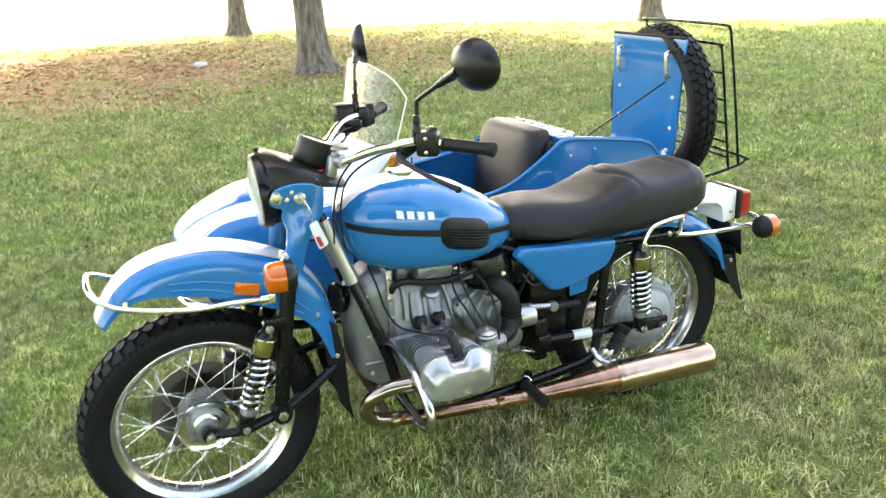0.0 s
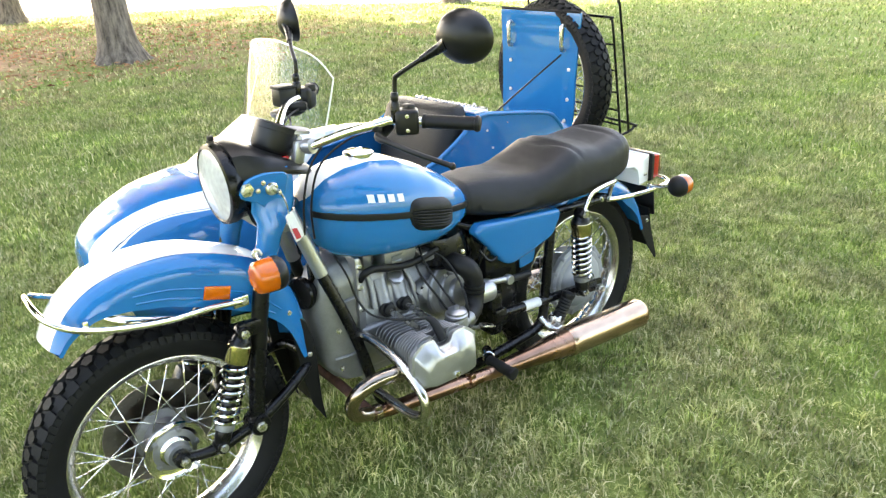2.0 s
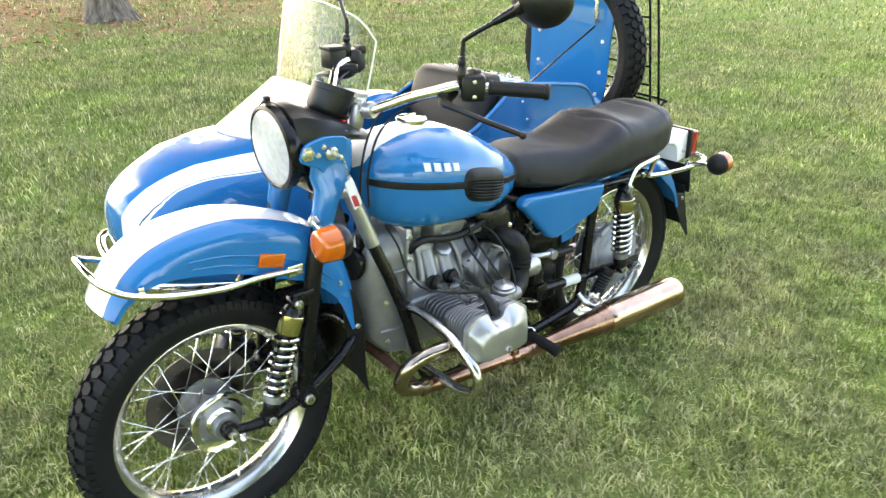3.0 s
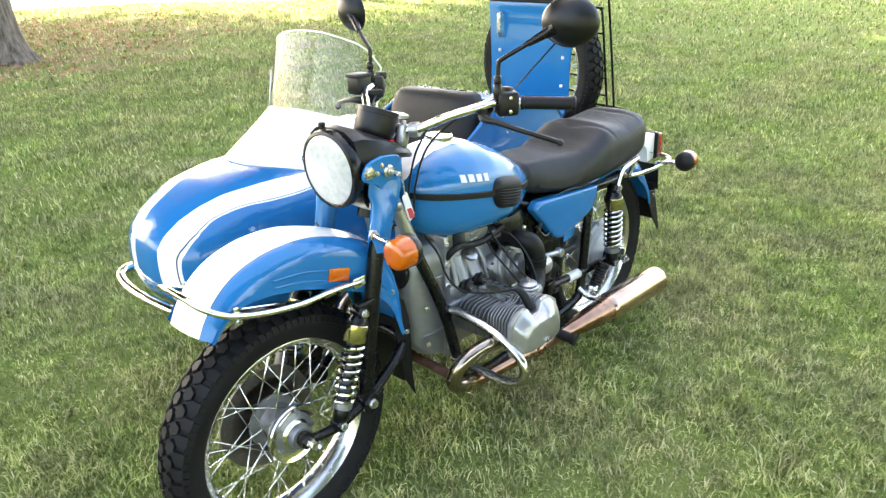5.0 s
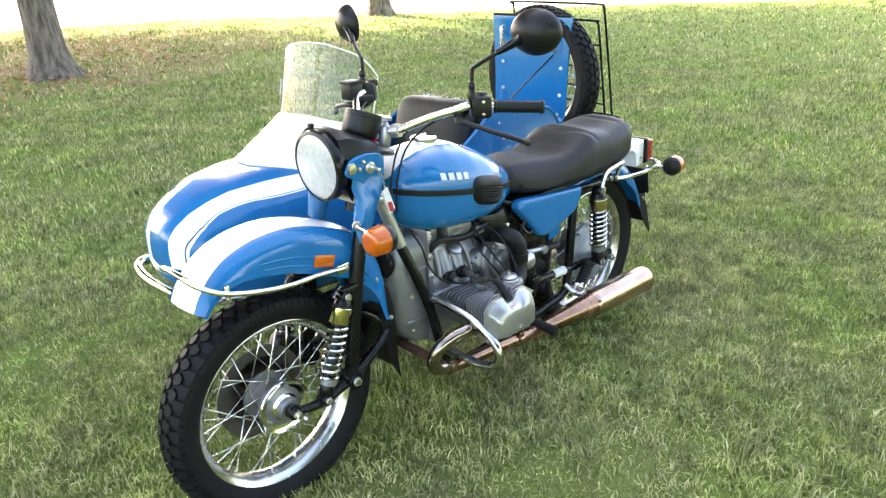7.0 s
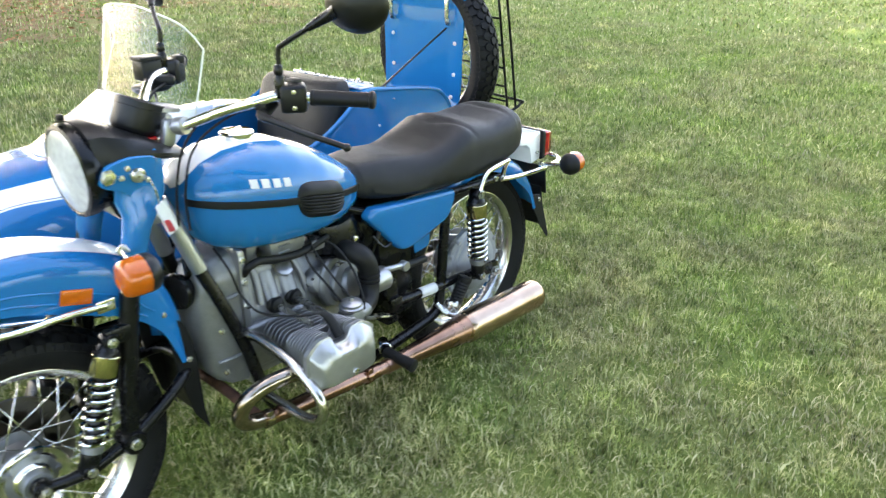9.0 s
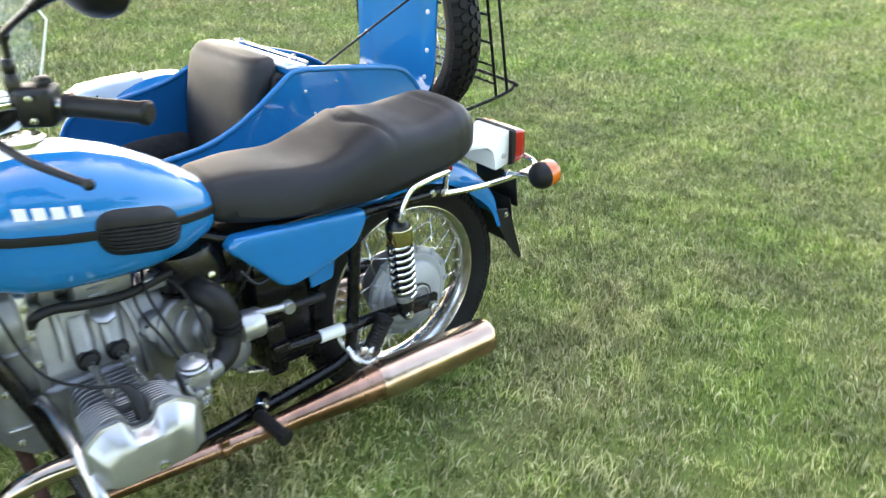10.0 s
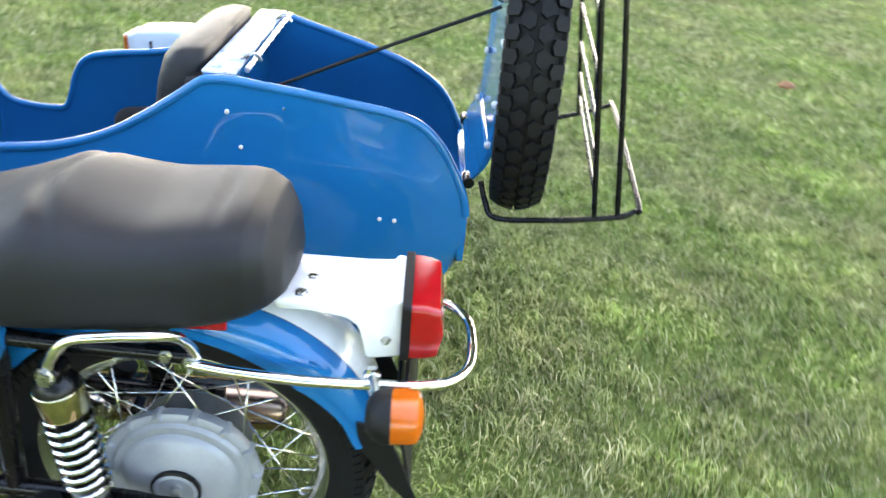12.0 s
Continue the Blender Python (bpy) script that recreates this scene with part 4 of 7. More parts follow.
tank = build_tank()
bm = BM()
for s in (-1, 1):
    rings = []
    for x in np.linspace(0.446, 0.980, 30):
        z = band_z(x)
        y = tank_y(x, z)
        rings.append([Vector((x, s * (y - 0.002), z - 0.010)), Vector((x, s * (y + 0.004), z - 0.008)), Vector((x, s * (y + 0.005), z)), Vector((x, s * (y + 0.004), z + 0.008)), Vector((x, s * (y - 0.002), z + 0.010))])
    loft(bm, rings)
part("tank_band", bm, RUBBER, tank, "black rubber band round the tank")
for s in (-1, 1):
    bm = BM()
    xs = np.linspace(0.692, 0.858, 26)
    rings = []
    for x in xs:
        u = (x - 0.775) / 0.083
        hh = 0.048 * max(0.02, 1 - abs(u) ** 4.5) ** (1 / 2.2)
        zc = band_z(x) - 0.004 - 0.06 * (x - 0.77)
        ring = []
        zs = np.linspace(-1, 1, 33)
        for i, e in enumerate(zs):
            z = zc + hh * e
            bulge = 0.014 * (1 - abs(e) ** 5) * (1 - abs(u) ** 6) + 0.001
            if abs(u) < 0.86 and -0.72 < e < 0.35 and i % 3 == 0:
                bulge -= 0.0035
            ring.append(Vector((x, s * (tank_y(x, z) + bulge), z)))
        ring += [Vector((x, s * (tank_y(x, zc + hh * e) - 0.006), zc + hh * e)) for e in (1, 0, -1)]
        rings.append(ring)
    loft(bm, rings)
    part("knee_pad", bm, RUBBER, tank, "black ribbed rubber knee pad", 25)
    # maker's mark as four plain white shapes
    for k, (x0, x1) in enumerate(((0.573, 0.593), (0.602, 0.622), (0.631, 0.651), (0.661, 0.680))):
        bm = BM()
        zt = lambda x: 0.882 - 0.17 * (x - 0.573)  # noqa: E731
        shape = []
        for e in np.linspace(0, 1, 5):
            x = x0 + (x1 - x0) * e
            shape.append([Vector((x, s * (tank_y(x, zt(x) - 0.021 * f) + 0.0015), zt(x) - 0.021 * f)) for f in np.linspace(0, 1, 5)])
        loft(bm, shape, False, False)
        part("emblem", bm, LABEL, tank, "plain white emblem block")
bm = lathe(BM(), [(0.040, -0.012), (0.042, 0.0), (0.042, 0.008), (0.038, 0.012), (0.034, 0.010), (0.012, 0.011), (0.0, 0.011)], axis((0.640, 0, 0.951), (0.03, 0, 1)), 36)
box(bm, (0.045, 0.010, 0.008), Matrix.Translation((0.640, 0, 0.964)) @ Matrix.Rotation(radians(30), 4, "Z"), 0.003)
part("fuel_cap", bm, CHROME, tank, "round polished fuel cap")


# ---- seat ----
def build_seat():
    prof = [  # x, top, bottom, half width
        (0.926, 0.790, 0.742, 0.060), (0.936, 0.808, 0.722, 0.084), (0.965, 0.815, 0.706, 0.100), (1.02, 0.816, 0.692, 0.116), (1.09, 0.816, 0.682, 0.132), (1.16, 0.817, 0.674, 0.145), (1.22, 0.821, 0.669, 0.152), (1.28, 0.832, 0.666, 0.156),
        (1.325, 0.846, 0.665, 0.157), (1.358, 0.858, 0.665, 0.157), (1.380, 0.861, 0.666, 0.156), (1.43, 0.853, 0.668, 0.155), (1.50, 0.848, 0.673, 0.153), (1.57, 0.851, 0.681, 0.148), (1.615, 0.857, 0.689, 0.142), (1.645, 0.855, 0.698, 0.134), (1.672, 0.840, 0.710, 0.118), (1.692, 0.804, 0.724, 0.088), (1.703, 0.770, 0.742, 0.040)]
    rings = []
    for i in range(161):
        x = 0.926 + (1.703 - 0.926) * (0.5 - 0.5 * math.cos(math.pi * i / 160)) if i not in (0, 160) else (0.926 if i == 0 else 1.703)
        top, bot, hw = (float(np.interp(x, [p[0] for p in prof], [p[k] for p in prof])) for k in (1, 2, 3))
        ring = []
        for k in range(56):
            a = 2 * math.pi * k / 56
            c, s = math.cos(a), math.sin(a)
            y = hw * math.copysign(abs(c) ** (2 / 3.4), c)
            zm = bot + (top - bot) * 0.42
            z = zm + ((top - zm) if s > 0 else (zm - bot)) * math.copysign(abs(s) ** (2 / (3.0 if s > 0 else 4.0)), s)
            e = abs(y) / hw
            if s > 0:
                # rider's hollow with raised sides at the rear, a crease in front of the step, and the pillion pad
                z -= 0.024 * math.exp(-(((x - 1.20) / 0.10) ** 2)) * (1 - e**2.2)
                z -= 0.009 * math.exp(-(((x - 1.345 - 0.055 * e) / 0.011) ** 2)) * max(0, 1 - e**5)
                z -= 0.012 * math.exp(-(((x - 1.50) / 0.075) ** 2)) * (1 - e**2)
                z -= 0.007 * math.exp(-(((x - 1.602) / 0.014) ** 2)) * max(0, 1 - e * 1.1)
                # flank falls away beside the hollow
                z -= 0.030 * math.exp(-(((x - 1.10) / 0.14) ** 2)) * max(0.0, e - 0.72) / 0.28
            y *= 1 - 0.09 * max(0, -s) ** 2
            if s > 0:
                y *= 1 - 0.085 * math.exp(-(((x - 1.13) / 0.13) ** 2)) * s
            ring.append(Vector((x, y, z)))
        rings.append(ring)
    bm = BM()
    loft(bm, rings)
    for v in bm.verts:
        v.co += Vector((0, 0, 0.0025 * noise.noise(v.co * 9)))
    return part("bench_seat", bm, VINYL, moto, "black vinyl two-step bench seat", 70)


seat = build_seat()
bm = box(BM(), (0.56, 0.22, 0.014), Matrix.Translation((1.25, 0, 0.674)), 0.004)
part("seat_base", bm, PLASTIC, seat)

# side covers
for s in (-1, 1):
    out = rounded([(0.950, 0.664), (0.972, 0.688), (1.304, 0.666), (1.302, 0.635), (1.275, 0.582), (1.190, 0.548), (1.100, 0.524), (1.068, 0.534), (1.00, 0.612)], 0.020, 5)
    bm = BM()
    rings = []
    c = Vector((1.14, 0.612))
    for ins, dy in ((0.0, 0.0), (0.0, 0.022), (0.003, 0.029), (0.009, 0.033), (0.020, 0.0350)):
        rings.append([Vector((p.x, s * (0.090 + dy + 0.022 * (p.x - 0.96) / 0.34), p.y)) for p in ((q + (c - q).normalized() * ins) for q in out)])
    loft(bm, rings)
    part("side_cover", bm, BLUE, moto, "glossy blue side cover", 50)
    bm = slab(BM(), rounded([(1.150, 0.56), (1.235, 0.58), (1.222, 0.490), (1.158, 0.482)], 0.01), Matrix.Translation((0, s * 0.100, 0)) @ XZ, 0.006)
    part("inner_panel", bm, BLUE, moto, "small blue panel behind the side cover")

# ---- frame ----
for s in (-1, 1):
    bm = tube(BM(), [(0.380, s * 0.045, 0.880), (0.415, s * 0.062, 0.78), (0.447, s * 0.078, 0.68), (0.487, s * 0.105, 0.56), (0.520, s * 0.120, 0.45), (0.545, s * 0.128, 0.34), (0.575, s * 0.132, 0.25), (0.63, s * 0.134, 0.215), (0.80, s * 0.135, 0.215), (1.00, s * 0.132, 0.228), (1.14, s * 0.128, 0.240), (1.215, s * 0.125, 0.252), (1.248, s * 0.122, 0.290), (1.268, s * 0.122, 0.48), (1.285, s * 0.120, 0.64)], 0.0165, 14, 5)
    rail = part("frame_tube", bm, BLACK, moto, "black enamelled frame cradle tube")
    bm = tube(BM(), [(0.388, s * 0.050, 0.862), (0.420, s * 0.066, 0.765), (0.449, s * 0.079, 0.675)], 0.0195, 16, 3)
    part("tube_sleeve", bm, COVER, rail, "silver sleeve on the frame tube")
    bm = tube(BM(), [(0.90, s * 0.055, 0.70), (1.00, s * 0.085, 0.664), (1.15, s * 0.105, 0.652), (1.35, s * 0.115, 0.645), (1.50, s * 0.113, 0.636), (1.565, s * 0.112, 0.632)], 0.0125, 12, 5)
    part("subframe_tube", bm, BLACK, moto)
    bm = BM()
    tube(bm, [(1.045, s * 0.118, 0.360), (1.20, s * 0.124, 0.350), (1.42, s * 0.128, 0.335), (1.475, s * 0.130, 0.325)], 0.0155, 12, 3)
    box(bm, (0.125, 0.018, 0.042), Matrix.Translation((1.465, s * 0.136, 0.330)) @ Matrix.Rotation(radians(4), 4, "Y"), 0.006)
    box(bm, (0.05, 0.03, 0.05), Matrix.Translation((1.05, s * 0.118, 0.358)), 0.01)
    arm = part("swing_arm", bm, BLACK, moto, "black rear swing arm")
    if s < 0:
        part("sticker", tube(BM(), [(1.155, -0.1225, 0.353), (1.222, -0.125, 0.349)], 0.0170, 14, 1), LABEL, arm, "white paper sticker")
    shock((1.400, s * 0.160, 0.345), (1.382, s * 0.160, 0.632), moto, BRASSY, 8, 1.22)
# battery box made oversize: its black also stands in for the sidecar's shade
for name, at, size in (("battery_box", (1.085, 0, 0.44), (0.14, 0.19, 0.30)), ("tool_tray", (1.06, 0, 0.60), (0.17, 0.15, 0.10)), ("frame_bracket", (1.045, 0, 0.36), (0.05, 0.235, 0.15))):
    part(name, box(BM(), size, Matrix.Translation(at), 0.012), BLACK, moto, "black box behind the engine, enlarged to fill in the shade there" if name == "battery_box" else "")


# ---- engine ----
def prism(bm, outline, y0, y1, bevel=0.010):
    """A block with a side outline in x, z from y0 to y1, edges rounded."""
    c = Vector((sum(p[0] for p in outline) / len(outline), sum(p[1] for p in outline) / len(outline)))
    rings = []
    for y, ins in ((y0, bevel), (y0 + bevel * 0.4, bevel * 0.3), (y0 + bevel, 0), (y1 - bevel, 0), (y1 - bevel * 0.4, bevel * 0.3), (y1, bevel)):
        rings.append([Vector((p[0] + (c.x - p[0]) / max(0.02, (c - Vector(p)).length) * ins, y, p[1] + (c.y - p[1]) / max(0.02, (c - Vector(p)).length) * ins)) for p in outline])
    loft(bm, rings)
    return bm


# crankcase
bm = BM()
rings = []
for x, top, hw, low in ((0.545, 0.652, 0.088, 0.318), (0.560, 0.654, 0.090, 0.308), (0.640, 0.632, 0.090, 0.306), (0.740, 0.606, 0.090, 0.308), (0.820, 0.584, 0.089, 0.314), (0.858, 0.566, 0.088, 0.330), (0.872, 0.540, 0.080, 0.360)):
    half = [(hw * 0.72, low), (hw, low + 0.035), (hw, 0.500), (hw - 0.010, 0.522), (hw - 0.036, top - 0.026), (hw - 0.050, top)]
    rings.append([Vector((x, p.x, p.y)) for p in rounded(half + [(-p, q) for p, q in reversed(half)], 0.012, 3)])
loft(bm, rings)
engine = part("engine_case", bm, CAST, moto, "grey cast aluminium engine case")
# pad that carries the cylinder, the bosses of the pushrods, a swelling behind them and the cast ribs
for s in (-1, 1):
    part("cylinder_pad", box(BM(), (0.19, 0.03, 0.13), Matrix.Translation((0.636, s * 0.092, 0.420)), 0.012, 3), CAST, engine)
    for x in (0.637, 0.697):
        part("pushrod_boss", tube(BM(), [(x + 0.004, s * 0.040, 0.585), (x + 0.002, s * 0.066, 0.540), (x, s * 0.088, 0.508)], [0.030, 0.026, 0.022], 18, 3), CAST, engine)
    part("case_swelling", lathe(BM(), [(0.040, -0.02), (0.038, 0.010), (0.030, 0.022), (0.014, 0.026)], axis((0.785, s * 0.080, 0.520), (0.1, s, 0.25)), 24), CAST, engine)
    for pts, r in (([(0.600, s * 0.050, 0.636), (0.604, s * 0.072, 0.580), (0.600, s * 0.090, 0.525)], 0.009), ([(0.735, s * 0.052, 0.598), (0.745, s * 0.078, 0.545), (0.750, s * 0.091, 0.430)], 0.008), ([(0.60, s * 0.088, 0.385), (0.70, s * 0.092, 0.365), (0.84, s * 0.088, 0.370)], 0.008)):
        part("cast_rib", tube(BM(), pts, r, 10, 3), CAST, engine)
bm = BM()
rings = []
for x, hw, zb, zt in ((0.430, 0.020, 0.44, 0.575), (0.434, 0.036, 0.405, 0.605), (0.446, 0.052, 0.37, 0.640), (0.468, 0.068, 0.342, 0.668), (0.500, 0.081, 0.322, 0.684), (0.546, 0.088, 0.316, 0.690)):
    rings.append([Vector((x, p.x, p.y)) for p in rounded([(-hw, zb + 0.01), (-hw * 0.8, zb), (hw * 0.8, zb), (hw, zb + 0.01), (hw, zt - 0.05), (hw * 0.65, zt), (-hw * 0.65, zt), (-hw, zt - 0.05)], 0.018, 3)])
loft(bm, rings)
for z in (0.40, 0.57):
    tube(bm, [(0.470, -0.068, z), (0.505, -0.083, z + 0.006), (0.54, -0.088, z + 0.010)], 0.006, 8, 3)
part("timing_case", bm, CAST, engine, "grey cast front timing case")
bm = BM()
prism(bm, rounded([(0.541, 0.700), (0.560, 0.695), (0.562, 0.31), (0.541, 0.312)], 0.006), -0.099, 0.099, 0.005)
part("case_flange", bm, COVER, engine, "machined flange of the case")
bolts(engine, [((0.551, -0.098, z), (0, -1, 0), 0.0075, 0.008) for z in (0.345, 0.41, 0.545, 0.61, 0.672)] + [((0.485, -0.076, z), (-0.5, -0.85, 0), 0.006, 0.008) for z in (0.37, 0.49, 0.62)])
# gearbox
bm = BM()
prism(bm, rounded([(0.86, 0.565), (0.92, 0.560), (0.965, 0.50), (0.975, 0.40), (0.94, 0.325), (0.86, 0.315)], 0.03), -0.085, 0.085, 0.02)
for k, (r, x) in enumerate(((0.070, 0.835), (0.058, 0.862), (0.045, 0.890))):
    lathe(bm, [(r, 0), (r, 0.012), (r * 0.93, 0.017), (r * 0.8, 0.018)], axis((x, -0.080 - 0.008 * k, 0.500 - 0.008 * k), (0.35, -0.93, 0.12)), 30)
for z in (0.36, 0.42):
    tube(bm, [(0.87, -0.086, z), (0.92, -0.090, z - 0.004), (0.965, -0.084, z - 0.006)], 0.007, 8, 3)
gear = part("gearbox", bm, CAST, moto, "grey cast gearbox housing")
bolts(gear, [((0.852 + 0.052 * math.cos(a), -0.096, 0.500 + 0.052 * math.sin(a)), (0.3, -0.95, 0.1), 0.005, 0.007) for a in (0.4, 1.6, 2.8, 4.0, 5.2)])
bm = lathe(BM(), [(0.030, 0.0), (0.036, 0.003), (0.036, 0.050), (0.032, 0.057), (0.024, 0.060), (0.0, 0.061)], axis((0.948, -0.126, 0.470), (1.0, -0.05, 0.0)), 30)
part("end_cap", bm, COVER, gear, "bright round aluminium cap")
bm = lathe(BM(), [(0.036, 0), (0.036, 0.03), (0.028, 0.034)], axis((0.945, -0.075, 0.385), (0.3, -0.9, 0)), 24)
part("lower_cover", bm, CAST, gear)

# cylinder towards the rider's left and its twin on the other side
for s in (-1, 1):
    cz, cx = 0.459, 0.652
    bm = lathe(BM(), [(0.042, 0.0), (0.042, 0.14)], axis((cx, s * 0.10, cz - 0.024), (0, s, 0)), 28)
    cyl = part("cylinder", bm, CAST, moto, "finned grey aluminium cylinder")
    for k in range(8):
        y = 0.116 + 0.0150 * k
        sq = rounded([(cx - 0.076, cz - 0.070), (cx + 0.076, cz - 0.070), (cx + 0.080, cz - 0.01), (cx + 0.060, cz + 0.026), (cx - 0.060, cz + 0.026), (cx - 0.080, cz - 0.01)], 0.024, 4)
        part("fin", slab(BM(), sq, Matrix.Translation((0, s * y, 0)) @ XZ, 0.0040, 0.0012), CAST, cyl)
    bm = BM()
    box(bm, (0.150, 0.085, 0.065), Matrix.Translation((cx, s * 0.278, cz - 0.026)), 0.01)
    for e in (-1, 1):
        tube(bm, [(cx + e * 0.045, s * 0.24, cz + 0.020), (cx + e * 0.045, s * 0.32, cz + 0.022)], 0.012, 12, 1)
    head = part("cylinder_head", bm, CAST, moto, "finned grey aluminium cylinder head")
    for k in range(8):
        y = 0.238 + 0.0112 * k
        w = 0.090 + 0.0012 * k
        d = 0.032 if k > 2 else 0.012
        rise = 0.048 + 0.0026 * k
        sq = rounded([(cx - w, cz - 0.062), (cx + w, cz - 0.062), (cx + w, cz + 0.034), (cx + 0.062, cz + rise), (cx + 0.028, cz + rise), (cx + 0.018, cz + rise - d), (cx - 0.018, cz + rise - d), (cx - 0.028, cz + rise), (cx - 0.062, cz + rise), (cx - w, cz + 0.034)], 0.010, 3)
        part("fin", slab(BM(), sq, Matrix.Translation((0, s * y, 0)) @ XZ, 0.0042, 0.0012), CAST, head)
    # rocker cover with the trough in the middle
    bm = BM()
    rings = []
    for y, ins in ((0.318, 0.004), (0.324, 0.004), (0.326, -0.004), (0.337, -0.004), (0.339, 0.003), (0.350, 0.008), (0.362, 0.016), (0.370, 0.023), (0.3725, 0.029)):
        w = 0.104 - ins
        zt, zb = cz + 0.062 - max(ins, 0) * 1.7, cz - 0.066 + ins * (0.4 if ins > 0 else 2.2)
        notch = 0.030 if y < 0.345 else max(0.004, 0.030 - (y - 0.345) * 1.1)
        out = rounded([(cx - w, zb + 0.008), (cx - w * 0.7, zb), (cx + w * 0.7, zb), (cx + w, zb + 0.008), (cx + w, zt - 0.026), (cx + w * 0.66, zt), (cx + 0.034, zt), (cx + 0.018, zt - notch), (cx - 0.018, zt - notch), (cx - 0.034, zt), (cx - w * 0.66, zt), (cx - w, zt - 0.026)], 0.008, 3)
        rings.append([Vector((p.x, s * y, p.y)) for p in out])
    loft(bm, rings)
    rc = part("rocker_cover", bm, COVER, head, "smooth silver rocker cover with a notch", 30)
    bolts(rc, [((cx + 0.014, s * 0.369, cz - 0.046), (0, s, 0), 0.009, 0.007)])
    for x in (0.637, 0.697):
        part("pushrod_tube", tube(BM(), [(x, s * 0.074, 0.512), (x - 0.002, s * 0.160, 0.513), (x - 0.004, s * 0.250, 0.514)], 0.0085, 12, 2), STEEL, head, "steel pushrod tube")
        part("rubber_seal", lathe(BM(), [(0.014, 0), (0.023, 0.003), (0.024, 0.014), (0.019, 0.018), (0.018, 0.028), (0.011, 0.032)], axis((x, s * 0.084, 0.512), (0, s * 0.99, 0.12)), 20), RUBBER, head, "black rubber seal")
    # spark plug cap and lead
    bm = tube(BM(), [(cx + 0.012, s * 0.318, cz + 0.035), (cx + 0.010, s * 0.300, cz + 0.062), (cx + 0.004, s * 0.285, cz + 0.082), (cx - 0.006, s * 0.272, cz + 0.090)], [0.014, 0.0135, 0.011, 0.006], 12, 3)
    part("plug_cap", bm, RUBBER, head, "black spark plug cap")
    bm = tube(BM(), [(cx - 0.006, s * 0.272, cz + 0.090), (cx - 0.05, s * 0.235, cz + 0.086), (cx - 0.10, s * 0.160, cz + 0.086), (cx - 0.125, s * 0.120, cz + 0.130), (cx - 0.140, s * 0.102, cz + 0.20), (cx - 0.15, s * 0.06, cz + 0.25)], 0.0032, 8, 6)
    part("plug_lead", bm, RUBBER, head, "black ignition lead")
    # carburettor
    bm = BM()
    tube(bm, [(0.715, s * 0.205, 0.445), (0.765, s * 0.205, 0.445)], 0.021, 16, 1)
    box(bm, (0.014, 0.075, 0.05), Matrix.Translation((0.742, s * 0.205, 0.445)), 0.005)
    box(bm, (0.060, 0.052, 0.060), Matrix.Translation((0.802, s * 0.203, 0.440)), 0.010)
    box(bm, (0.052, 0.060, 0.034), Matrix.Translation((0.802, s * 0.203, 0.398)), 0.010)
    lathe(bm, [(0.016, 0), (0.018, 0.012), (0.012, 0.016)], axis((0.802, s * 0.203, 0.384), (0, 0, -1)), 16)
    tube(bm, [(0.82, s * 0.203, 0.445), (0.862, s * 0.195, 0.447)], 0.023, 16, 1)
    lathe(bm, [(0.010, 0), (0.010, 0.022), (0.006, 0.024)], axis((0.795, s * 0.226, 0.430), (0, s, 0.2)), 12)
    tube(bm, [(0.775, s * 0.232, 0.46), (0.782, s * 0.240, 0.44), (0.80, s * 0.240, 0.415)], 0.005, 8, 3)
    carb = part("carburettor", bm, CAST, moto, "bright metal carburettor")
    bm = lathe(BM(), [(0.028, 0), (0.034, 0.003), (0.034, 0.010), (0.030, 0.013), (0.0295, 0.020), (0.020, 0.025), (0.008, 0.026), (0.006, 0.036)], axis((0.806, s * 0.201, 0.470), (0, s * 0.05, 1)), 30)
    part("dome_cover", bm, COVER, carb, "bright round carburettor cap")
    bolts(carb, [((0.785, s * 0.229, 0.458), (0, s, 0), 0.005, 0.008), ((0.820, s * 0.229, 0.425), (0, s, 0), 0.006, 0.008), ((0.81, s * 0.233, 0.395), (0, s, 0), 0.006, 0.01)] + [((0.806 + 0.026 * math.cos(a), s * 0.201 + 0.026 * math.sin(a), 0.481), (0, 0, 1), 0.0035, 0.005) for a in (0.6, 2.4, 4.2)])
    # intake elbow
    bm = tube(BM(), [(0.880, s * 0.080, 0.588), (0.882, s * 0.120, 0.590), (0.895, s * 0.148, 0.580), (0.908, s * 0.158, 0.552), (0.912, s * 0.160, 0.515), (0.908, s * 0.164, 0.480), (0.890, s * 0.178, 0.456), (0.860, s * 0.192, 0.448)], [0.030, 0.030, 0.031, 0.030, 0.028, 0.028, 0.027, 0.025], 22, 5)
    hose = part("intake_hose", bm, RUBBER, moto, "black rubber intake elbow")
    for k in range(3):
        part("rib", lathe(BM(), [(0.024, 0), (0.0325, 0.002), (0.0325, 0.006), (0.024, 0.008)], axis((0.9115 - 0.0008 * k, s * 0.1605, 0.522 - 0.012 * k), (0.02, 0, 1)), 22), RUBBER, hose)
